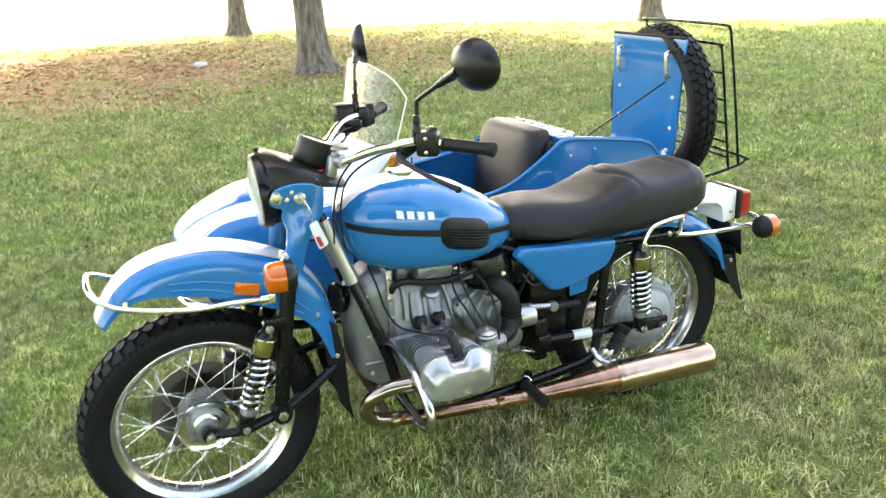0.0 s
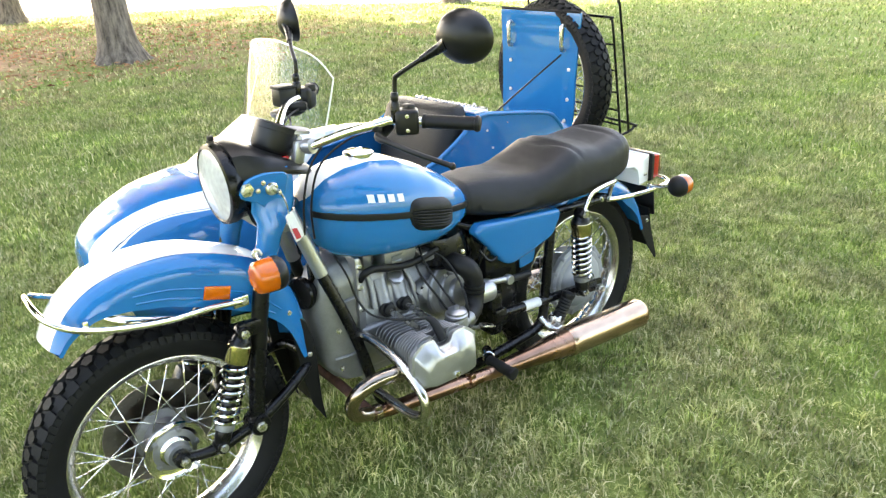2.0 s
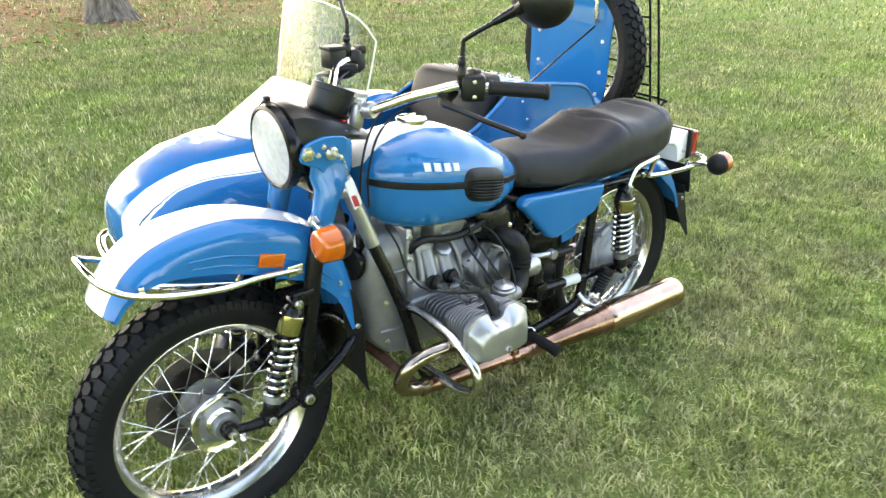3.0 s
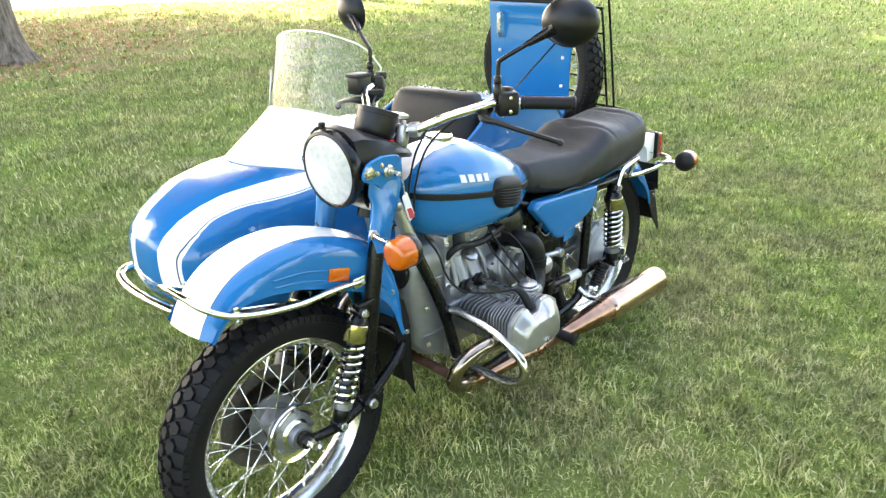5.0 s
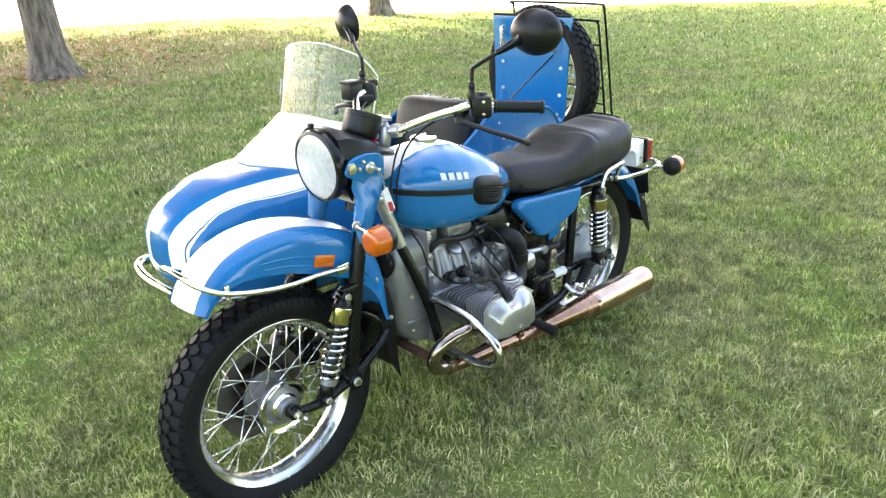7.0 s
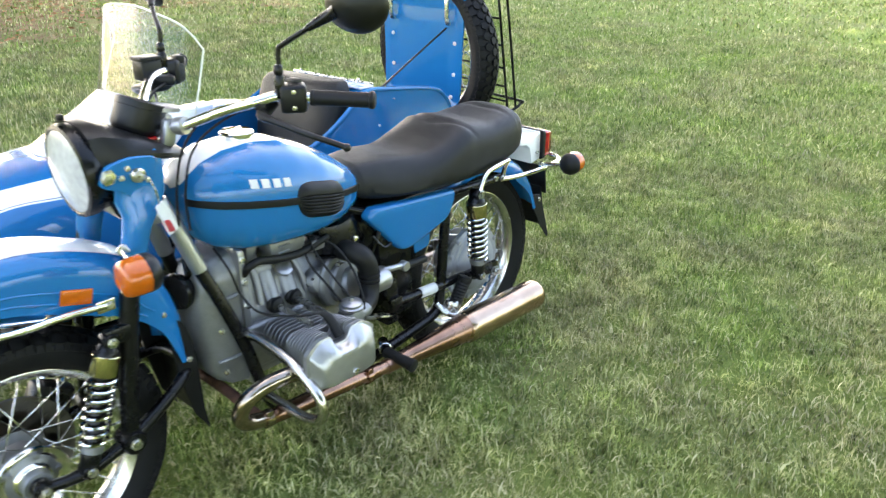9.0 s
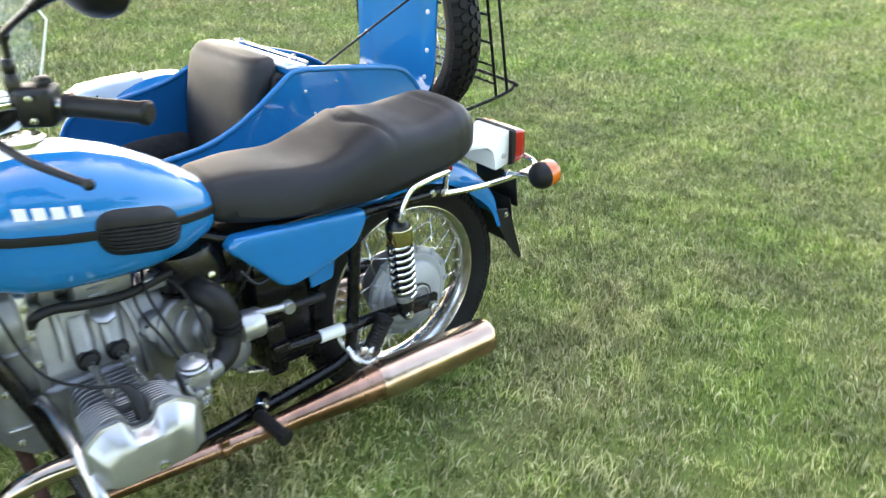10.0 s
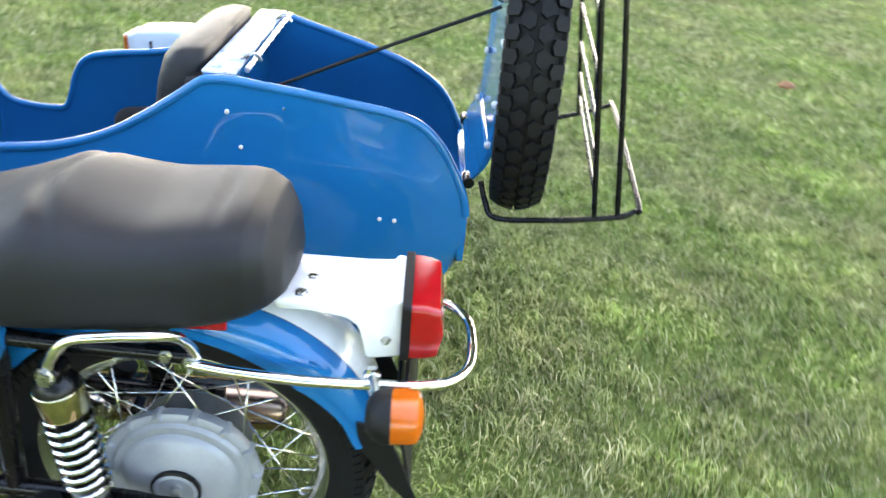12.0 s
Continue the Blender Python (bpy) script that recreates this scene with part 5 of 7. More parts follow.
# alternator
bm = BM()
AL = axis((0.640, -0.036, 0.664), (1, 0, 0))
lathe(bm, [(0.040, 0.0), (0.052, 0.006), (0.054, 0.02), (0.054, 0.10), (0.050, 0.115), (0.03, 0.12), (0.02, 0.122)], AL, 32)
tube(bm, [(0.545, 0, 0.655), (0.645, 0, 0.662)], 0.038, 22, 1)
box(bm, (0.05, 0.05, 0.03), Matrix.Translation((0.80, -0.06, 0.625)), 0.006)
box(bm, (0.03, 0.03, 0.05), Matrix.Translation((0.60, -0.055, 0.665)), 0.006)
alt = part("alternator", bm, CAST, moto, "grey finned alternator on the engine")
for k in range(18):
    a = 2 * math.pi * k / 18
    part("fin", tube(BM(), [AL @ Vector((0.054 * math.cos(a), 0.054 * math.sin(a), 0.028)), AL @ Vector((0.054 * math.cos(a), 0.054 * math.sin(a), 0.062))], 0.004, 6, 1), CAST, alt)
bolts(alt, [((0.655, -0.052, 0.685), (0, -1, 0.3), 0.006, 0.006), ((0.755, -0.052, 0.668), (0, -1, 0.1), 0.006, 0.006)])
bm = lathe(BM(), [(0.022, 0), (0.025, 0.004), (0.025, 0.012), (0.020, 0.015), (0.010, 0.015)], axis((0.690, -0.066, 0.584), (0, -0.55, 0.83)), 8)
part("oil_filler_cap", bm, COVER, engine, "silver oil filler cap")
part("breather_hose", tube(BM(), [(0.556, -0.092, 0.628), (0.566, -0.108, 0.652), (0.600, -0.104, 0.654), (0.66, -0.090, 0.634), (0.74, -0.082, 0.622), (0.84, -0.076, 0.636)], 0.0105, 12, 6), RUBBER, engine, "thick black breather hose")
part("dipstick", lathe(BM(), [(0.012, 0), (0.016, 0.003), (0.016, 0.008), (0.005, 0.010), (0.004, 0.026)], axis((0.762, -0.084, 0.522), (0, -0.6, 0.8)), 14), RUBBER, engine)
for pts in ([(0.79, -0.05, 0.66), (0.775, -0.10, 0.62), (0.790, -0.160, 0.55), (0.804, -0.198, 0.508)], [(0.77, -0.05, 0.665), (0.750, -0.10, 0.60), (0.775, -0.150, 0.53), (0.79, -0.195, 0.48), (0.79, -0.23, 0.45)], [(0.80, -0.05, 0.640), (0.835, -0.11, 0.620), (0.850, -0.165, 0.560), (0.846, -0.205, 0.490), (0.830, -0.225, 0.42)]):
    part("throttle_cable", tube(BM(), pts, 0.0033, 8, 6), RUBBER, engine, "black cable to the carburettor")
# air cleaner drum below the tank's rear
bm = lathe(BM(), [(0.082, 0.0), (0.090, 0.005), (0.090, 0.012), (0.084, 0.015), (0.082, 0.075), (0.075, 0.095), (0.055, 0.105), (0.03, 0.108)], axis((0.905, -0.020, 0.575), (-0.15, 0, 1)), 40)
air = part("air_cleaner", bm, BLACK, moto, "black air cleaner drum")
bolts(air, [((0.915, -0.105, 0.615), (0, -1, 0.2), 0.006, 0.006)])
bm = BM()
box(bm, (0.16, 0.10, 0.10), Matrix.Translation((1.02, -0.02, 0.60)), 0.02)
tube(bm, [(0.96, -0.10, 0.52), (1.0, -0.11, 0.60), (1.03, -0.10, 0.64)], 0.006, 8, 5)
tube(bm, [(0.98, -0.105, 0.60), (1.01, -0.12, 0.56), (1.05, -0.115, 0.57), (1.06, -0.11, 0.62)], 0.005, 8, 5)
part("wiring_harness", bm, BLACK, moto, "dark wiring and boxes under the seat")

# exhaust on the left and its twin
for s in (-1, 1):
    bm = tube(BM(), [(0.560, s * 0.275, 0.418), (0.520, s * 0.272, 0.424), (0.470, s * 0.265, 0.420), (0.428, s * 0.252, 0.396), (0.412, s * 0.238, 0.355), (0.428, s * 0.228, 0.318), (0.475, s * 0.222, 0.296)], 0.0205, 18, 6)
    hdr = part("exhaust_header", bm, HEADER, moto, "chromed exhaust header bend")
    bm = tube(BM(), [(0.473, s * 0.222, 0.2965), (0.56, s * 0.219, 0.278), (0.70, s * 0.217, 0.262), (0.85, s * 0.216, 0.245), (0.93, s * 0.216, 0.237)], 0.0203, 18, 4)
    part("exhaust_pipe", bm, COPPER, hdr, "heat-tinted copper brown exhaust pipe")
    m = axis((0.91, s * 0.216, 0.238), (0.995, s * 0.028, -0.040))
    bm = lathe(BM(), [(0.0225, 0.0), (0.0225, 0.02), (0.024, 0.05), (0.036, 0.20), (0.047, 0.335), (0.049, 0.345)], m, 40)
    mf = part("silencer", bm, COPPER, moto, "copper brown tapered silencer front")
    bm = lathe(BM(), [(0.0475, 0.340), (0.0520, 0.346), (0.0525, 0.36), (0.0525, 0.702), (0.051, 0.712), (0.048, 0.718), (0.030, 0.716), (0.012, 0.714), (0.011, 0.70)], m, 40)
    part("silencer_barrel", bm, MUFF, mf, "bronzed shiny silencer barrel")
    for at in ((0.495, 0.289), (0.835, 0.247)):
        bm = lathe(BM(), [(0.021, -0.011), (0.0235, -0.010), (0.0235, 0.010), (0.021, 0.011)], axis((at[0], s * 0.2195, at[1]), (1, 0, -0.09)), 20)
        box(bm, (0.020, 0.012, 0.024), Matrix.Translation((at[0], s * 0.232, at[1] + 0.018)), 0.003)
        part("pipe_clamp", bm, COPPER if at[0] > 0.6 else HEADER, hdr, "small metal pipe clamp")
    # crash bar hoop
    bm = tube(BM(), [(0.545, s * 0.250, 0.459), (0.547, s * 0.295, 0.444), (0.549, s * 0.358, 0.405), (0.550, s * 0.379, 0.362), (0.549, s * 0.362, 0.326), (0.545, s * 0.310, 0.310), (0.541, s * 0.245, 0.312), (0.540, s * 0.155, 0.311), (0.545, s * 0.120, 0.311)], 0.0135, 14, 6)
    cb = part("crash_bar", bm, BARCHROME, moto, "chromed crash bar hoop")
    bm = lathe(BM(), [(0.018, -0.012), (0.020, 0), (0.018, 0.012)], axis((0.522, s * 0.118, 0.480), (0, 1, 0)), 14)
    part("clamp", bm, BLACK, cb)
    part("bar_arm", tube(BM(), [(0.520, s * 0.105, 0.482), (0.535, s * 0.150, 0.482), (0.543, s * 0.215, 0.468), (0.5455, s * 0.256, 0.457)], 0.0134, 14, 5), BARCHROME, cb, "chromed arm of the crash bar")
bm = tube(BM(), [(0.478, -0.215, 0.300), (0.485, 0.0, 0.305), (0.478, 0.215, 0.300)], 0.0145, 14, 4)
part("balance_pipe", bm, RUST, moto, "rusty brown exhaust balance pipe")

# foot pegs, levers
for s in (-1, 1):
    bm = tube(BM(), [(0.985, s * 0.128, 0.255), (0.962, s * 0.160, 0.262), (0.941, s * 0.190, 0.265)], 0.017, 14, 4)
    pm = part("peg_mount", bm, BLACK, moto, "black footrest mount")
    p0, p1 = Vector((0.940, s * 0.185, 0.264)), Vector((0.954, s * 0.290, 0.252))
    bm = BM()
    L = (p1 - p0).length
    prof = [(0.012, 0), (0.017, 0.003)]
    for k in range(7):
        prof += [(0.0165, 0.008 + k * (L - 0.02) / 7), (0.0175, 0.013 + k * (L - 0.02) / 7)]
    prof += [(0.020, L - 0.008), (0.020, L), (0.012, L + 0.002)]
    lathe(bm, prof, axis(p0, p1 - p0), 18)
    part("foot_peg", bm, RUBBER, pm, "black rubber foot peg")
    bm = lathe(BM(), [(0.0175, 0), (0.020, 0.002), (0.020, 0.022), (0.0175, 0.024)], axis((0.965, s * 0.155, 0.260), (-0.55, s * 0.83, 0.1)), 16)
    part("clamp_ring", bm, CHROME, pm, "bright clamp ring")
    # passenger peg folded up
    bm = BM()
    box(bm, (0.050, 0.030, 0.045), Matrix.Translation((1.270, s * 0.150, 0.268)) @ Matrix.Rotation(radians(25), 4, "Y"), 0.010)
    lathe(bm, [(0.020, -0.022), (0.022, -0.018), (0.022, 0.018), (0.020, 0.022)], axis((1.285, s * 0.152, 0.272), (0.3, s, 0)), 18)
    tube(bm, [(1.235, s * 0.125, 0.285), (1.240, s * 0.155, 0.262), (1.262, s * 0.175, 0.248), (1.290, s * 0.165, 0.250)], 0.010, 10, 4)
    hg = part("peg_hinge", bm, STEEL, moto, "silver passenger peg hinge")
    bm = BM()
    p0, p1 = Vector((1.288, s * 0.155, 0.275)), Vector((1.328, s * 0.168, 0.362))
    L = (p1 - p0).length
    prof = [(0.014, 0)]
    for k in range(8):
        prof += [(0.0200, 0.004 + k * (L - 0.012) / 8), (0.0230, 0.008 + k * (L - 0.012) / 8)]
    prof += [(0.0235, L - 0.006), (0.0235, L), (0.012, L + 0.003)]
    lathe(bm, prof, axis(p0, p1 - p0), 18)
    part("passenger_peg", bm, RUBBER, hg, "black ribbed passenger peg")
bm = BM()
tube(bm, [(0.935, -0.080, 0.345), (0.945, -0.120, 0.350), (0.958, -0.145, 0.362)], 0.006, 8, 4)
box(bm, (0.050, 0.030, 0.007), Matrix.Translation((0.963, -0.157, 0.367)) @ Matrix.Rotation(radians(20), 4, "Y"), 0.003)
part("gear_lever", bm, STEEL, moto, "silver gear change pedal")
bm = BM()
tube(bm, [(0.975, -0.105, 0.490), (1.00, -0.140, 0.498), (1.070, -0.140, 0.488)], 0.0095, 10, 3)
lathe(bm, [(0.014, -0.012), (0.016, -0.008), (0.016, 0.008), (0.014, 0.012)], axis((1.070, -0.142, 0.486), (0, -1, 0)), 16)
kick = part("kick_starter", bm, COVER, moto, "silver kick-start lever")
part("kick_pedal", tube(BM(), [(1.082, -0.140, 0.482), (1.170, -0.134, 0.472)], 0.0115, 12, 1), RUBBER, kick, "black rubber kick pedal")

# rear rails, lamps
for s in (-1, 1):
    bm = tube(BM(), [(1.383, s * 0.175, 0.640), (1.394, s * 0.174, 0.668), (1.420, s * 0.172, 0.696), (1.470, s * 0.172, 0.707), (1.525, s * 0.168, 0.710), (1.552, s * 0.155, 0.702), (1.562, s * 0.134, 0.676), (1.572, s * 0.120, 0.640)], 0.0080, 12, 6)
    gr = part("grab_handle", bm, CHROME, moto, "chromed passenger grab handle")
    bolts(gr, [((1.383, s * 0.180, 0.640), (0, s, 0), 0.010, 0.009), ((1.562, s * 0.124, 0.632), (0, s, 0), 0.008, 0.008), ((1.527, s * 0.121, 0.638), (0, s, 0), 0.008, 0.008)])
    # rear indicator on the open side
    if s < 0:
        bm = tube(BM(), [(1.825, s * 0.110, 0.614), (1.835, s * 0.160, 0.622), (1.842, s * 0.185, 0.626)], 0.0075, 10, 3)
        lathe(bm, [(0.013, 0), (0.013, 0.010), (0.009, 0.011)], axis((1.823, s * 0.098, 0.612), (0.1, s, 0.1)), 6)
        st = part("indicator_stalk", bm, CHROME, moto)
        ind = axis((1.852, s * 0.205, 0.629), (1, 0, 0.03))
        bm = lathe(BM(), [(0.004, -0.030), (0.020, -0.028), (0.032, -0.019), (0.0385, -0.006), (0.0395, 0.006), (0.037, 0.008)], ind, 28)
        part("indicator_body", bm, RUBBER, st, "black indicator housing")
        bm = lathe(BM(), [(0.0385, 0.005), (0.0385, 0.032), (0.036, 0.042), (0.028, 0.048), (0.010, 0.051), (0.0, 0.051)], ind, 28)
        part("indicator_lens", bm, ORANGE, st, "amber indicator lens")
    bm = box(BM(), (0.075, 0.008, 0.026), Matrix.Translation((1.575, s * 0.100, 0.688)), 0.003)
    part("side_reflector", bm, RED, rg, "red side reflector")
half = [(1.560, -0.126, 0.630), (1.62, -0.128, 0.622), (1.72, -0.126, 0.612), (1.82, -0.118, 0.605), (1.89, -0.112, 0.603), (1.942, -0.098, 0.603), (1.971, -0.060, 0.603), (1.978, 0.0, 0.603)]
bm = tube(BM(), half + [(x, -y, z) for x, y, z in half[-2::-1]], 0.0085, 12, 6)
part("rear_rail", bm, CHROME, moto, "chromed rail round the tail")
# tail lamp on its white bracket
bm = BM()
prism(bm, rounded([(1.672, 0.706), (1.672, 0.722), (1.80, 0.722), (1.850, 0.724), (1.852, 0.732), (1.864, 0.732), (1.866, 0.628), (1.812, 0.618), (1.808, 0.648), (1.800, 0.680), (1.772, 0.700), (1.715, 0.708)], 0.008, 3), -0.066, 0.066, 0.006)
bmesh.ops.translate(bm, verts=bm.verts, vec=(0, 0, -0.010))
tl = part("tail_bracket", bm, WHITE, moto, "white tail lamp bracket")
out = lambda w, z0, z1: rounded([(-w, z0), (w, z0), (w, z1), (-w, z1)], 0.010, 3)  # noqa: E731
bm = BM()
loft(bm, [[Vector((x, p.x, p.y)) for p in out(0.079, 0.628, 0.734)] for x in (1.862, 1.876)])
bmesh.ops.translate(bm, verts=bm.verts, vec=(0, 0, -0.010))
part("lamp_gasket", bm, RUBBER, tl, "black rubber gasket")
bm = BM()
loft(bm, [[Vector((x, p.x, p.y)) for p in out(w, a, b)] for x, w, a, b in ((1.875, 0.077, 0.631, 0.731), (1.900, 0.076, 0.632, 0.729), (1.918, 0.074, 0.636, 0.722), (1.925, 0.070, 0.675, 0.685), (1.9255, 0.068, 0.677, 0.683))])
bmesh.ops.translate(bm, verts=bm.verts, vec=(0, 0, -0.010))
part("tail_lens", bm, RED, tl, "red plastic tail lamp lens")
bolts(tl, [((1.710, -0.045, 0.711), (0, 0, 1), 0.008, 0.005), ((1.722, 0.0, 0.711), (0, 0, 1), 0.007, 0.005), ((1.840, -0.066, 0.650), (0, -1, 0), 0.006, 0.006)])


# ---- sidecar ----
car = thing("sidecar", (1.0, 0.7, 0), "blue and white one-seat sidecar with windscreen and open rear lid", "sidecar")
SY = 0.70
HULL = [  # x, half width, bottom, top
    (0.016, 0.045, 0.565, 0.65), (0.027, 0.105, 0.52, 0.686), (0.054, 0.165, 0.47, 0.714), (0.1, 0.21, 0.42, 0.742), (0.164, 0.24, 0.38, 0.768), (0.25, 0.268, 0.345, 0.794), (0.4, 0.29, 0.32, 0.815), (0.6, 0.296, 0.308, 0.82), (0.8, 0.296, 0.305, 0.82), (1.0, 0.296, 0.305, 0.82), (1.3, 0.294, 0.308, 0.84), (1.5, 0.29, 0.312, 0.86), (1.7, 0.285, 0.322, 0.86), (1.85, 0.28, 0.345, 0.84), (1.93, 0.276, 0.385, 0.8), (1.975, 0.27, 0.45, 0.75)]
NEAR_EDGE = [(0.70, 0.795), (0.78, 0.735), (0.85, 0.700), (0.92, 0.684), (1.038, 0.689), (1.151, 0.702), (1.243, 0.729), (1.326, 0.774), (1.396, 0.821), (1.440, 0.852), (1.462, 0.859), (1.50, 0.860), (1.548, 0.854), (1.708, 0.832), (1.84, 0.806), (1.898, 0.767), (1.937, 0.708), (1.966, 0.645), (1.975, 0.60)]
FAR_EDGE = [(0.70, 0.640), (0.74, 0.575), (0.80, 0.556), (0.86, 0.553), (0.895, 0.560), (0.916, 0.597), (0.938, 0.655), (0.972, 0.698), (1.034, 0.720), (1.168, 0.737), (1.30, 0.766), (1.42, 0.822), (1.481, 0.860), (1.581, 0.838), (1.712, 0.800), (1.817, 0.764), (1.895, 0.716), (1.937, 0.665), (1.96, 0.620), (1.975, 0.595)]


def hull_at(x):
    return [float(np.interp(x, [h[0] for h in HULL], [h[k] for h in HULL])) for k in (1, 2, 3)]


def lean(p):
    """The car sits two degrees down on its outer side."""
    return Vector((p[0], p[1], p[2] - 0.030 * (p[1] - 0.42)))


def hull_y(x, z, n=3.5):
    hw, b, t = hull_at(x)
    zc = b + 0.52 * (t - b)
    u = (z - zc) / (t - zc) if z > zc else (zc - z) / (zc - b)
    return hw * max(0.0, 1 - min(1, abs(u)) ** n) ** (1 / n)


def build_nose():
    rings = []
    xs = list(0.016 + 0.044 * np.linspace(0, 1, 9) ** 2) + list(np.linspace(0.070, 0.25, 12)) + list(np.linspace(0.29, 0.715, 11))
    for x in xs:
        hw, b, t = hull_at(x)
        n = 2.3 + 1.2 * min(1.0, max(0.0, x - 0.018) / 0.27)
        zc = b + 0.52 * (t - b)
        ring = []
        for k in range(64):
            a = 2 * math.pi * k / 64
            c, s = math.cos(a), math.sin(a)
            y = hw * math.copysign(abs(c) ** (2 / n), c)
            z = zc + ((t - zc) if s > 0 else (zc - b)) * math.copysign(abs(s) ** (2 / n), s)
            ring.append(lean((x, float(np.interp(x + 0.02, *zip(*NOSE_MIDDLE))) + y, z)))
        rings.append(ring)
    bm = BM()
    loft(bm, rings, True, True)
    return part("nose", bm, NOSEPAINT, car, "blue rounded nose with curved white bands", 60)


def build_tub():
    xs = list(np.linspace(0.700, 0.88, 10)) + list(np.linspace(0.895, 1.04, 14)) + list(np.linspace(1.07, 1.45, 15)) + list(np.linspace(1.48, 1.90, 14)) + list(np.linspace(1.915, 1.975, 6))
    rings = []
    for x in xs:
        zn = float(np.interp(x, *zip(*NEAR_EDGE)))
        zf = float(np.interp(x, *zip(*FAR_EDGE)))
        hw, b, t = hull_at(x)
        outer = []
        for j in range(9):
            z = zn + (b + 0.06 - zn) * j / 8
            outer.append((-max(hw * 0.955, hull_y(x, z)) if z > b + 0.25 * (t - b) else -hull_y(x, z), z))
        for a in np.linspace(-0.86, 0.86, 9):
            y = hw * a
            outer.append((y, b + 0.012 + 0.03 * abs(a) ** 6))
        for j in range(9):
            z = b + 0.06 + (zf - b - 0.06) * j / 8
            outer.append((max(hw * 0.955, hull_y(x, z)) if z > b + 0.25 * (t - b) else hull_y(x, z), z))
        inner = [(y - math.copysign(0.008, y) if abs(y) > 0.5 * hw else y, z + (0.01 if z < b + 0.09 else 0)) for y, z in outer[::-1]]
        inner[0], inner[-1] = (inner[0][0], zf), (inner[-1][0], zn)
        rings.append([lean((x, SY + y, z)) for y, z in outer + inner])
    bm = BM()
    loft(bm, rings)
    # rear wall
    hw, b, t = hull_at(1.975)
    sec = rounded([(-hw * 0.97, 0.60), (-hw * 0.97, 0.48), (-hw * 0.80, 0.455), (hw * 0.80, 0.455), (hw * 0.97, 0.48), (hw * 0.97, 0.60)], 0.02)
    loft(bm, [[lean((x, SY + p.x, p.y)) for p in sec] for x in (1.966, 1.980)])
    tub = part("tub", bm, BLUE, car, "glossy blue sidecar tub", 50)
    for edge, s in ((NEAR_EDGE, -1), (FAR_EDGE, 1)):
        pts = []
        for x, z in edge:
            hw, b, t = hull_at(x)
            pts.append(lean((x, SY + s * (max(hw * 0.955, hull_y(x, z)) - 0.003), z)))
        part("rolled_edge", tube(BM(), pts, 0.0095, 10, 6), BLUE, tub, "rolled blue upper edge")
    return tub


build_nose()
tub = build_tub()
SIDE = lambda x, z: lean((x, SY - max(hull_at(x)[0] * 0.955, hull_y(x, z)) - 0.001, z))  # noqa: E731
for x, z, r in ((1.490, 0.797, 0.005), (1.514, 0.726, 0.0045), (1.795, 0.585, 0.0045), (1.826, 0.583, 0.0045), (1.60, 0.81, 0.003)):
    part("rivet", lathe(BM(), [(r, -0.002), (r, 0.002), (r * 0.6, 0.004), (0.0, 0.0045)], axis(SIDE(x, z), (0, -1, 0)), 12), LABEL if r > 0.004 else STEEL, tub)
# pressed bead low on the side
part("pressed_bead", tube(BM(), [SIDE(x, 0.47) for x in np.linspace(1.35, 1.80, 6)], 0.006, 8, 3), BLUE, tub)
# cross panel behind the backrest
bm = BM()
box(bm, (0.062, 0.545, 0.016), Matrix.Translation((1.475, 0.70, 0.850)) @ Matrix.Rotation(radians(-1.7), 4, "X"), 0.005)
box(bm, (0.012, 0.545, 0.48), Matrix.Translation((1.452, 0.70, 0.61)), 0.003)
bulk = part("cross_panel", bm, BLUE, car, "blue bulkhead panel")
SCUFFED = mat("scuffed_paint", (0.66, 0.67, 0.68), 0.42, 0, 0.2, 1.0, 26, 0.2, 200, dark=(0.004, 0.13, 0.37), rvar=0.1)
bm = box(BM(), (0.066, 0.530, 0.006), Matrix.Translation((1.476, 0.70, 0.862)) @ Matrix.Rotation(radians(-1.7), 4, "X"), 0.002)
part("worn_top", bm, SCUFFED, bulk, "bulkhead top worn white through its blue paint")
bm = BM()
tube(bm, [lean((1.525, 0.46, 0.872)), lean((1.525, 0.92, 0.876))], 0.006, 10, 2)
for y in (0.52, 0.86):
    tube(bm, [lean((1.49, y, 0.865)), lean((1.52, y + 0.01, 0.885)), lean((1.535, y + 0.02, 0.868))], 0.004, 8, 4)
part("latch_bar", bm, STEEL, car, "bare steel latch bar")
# backrest and cushion
bm = BM()
rings = []
for k, (z, x, d, w) in enumerate(((0.52, 1.330, 0.045, 0.225), (0.60, 1.345, 0.050, 0.232), (0.72, 1.365, 0.052, 0.236), (0.82, 1.385, 0.052, 0.234), (0.868, 1.398, 0.050, 0.226), (0.890, 1.408, 0.042, 0.210), (0.897, 1.412, 0.028, 0.19))):
    ring = []
    for j in range(40):
        a = 2 * math.pi * j / 40
        c, s = math.cos(a), math.sin(a)
        ring.append(lean((x + d * math.copysign(abs(c) ** 0.5, c) - 0.010 * (1 - (abs(s)) ** 2), SY - 0.005 + w * math.copysign(abs(s) ** 0.42, s), z)))
    rings.append(ring)
loft(bm, rings)
part("backrest", bm, VINYL, car, "black vinyl sidecar backrest", 60)
bm = box(BM(), (0.058, 0.510, 0.30), Matrix.Translation((1.416, 0.692, 0.697)) @ Matrix.Rotation(radians(-1.7), 4, "X") @ Matrix.Rotation(radians(6), 4, "Y"), 0.018, 4)
part("backrest_shell", bm, RUBBER, car, "black padded shell behind the backrest")
bm = BM()
rings = []
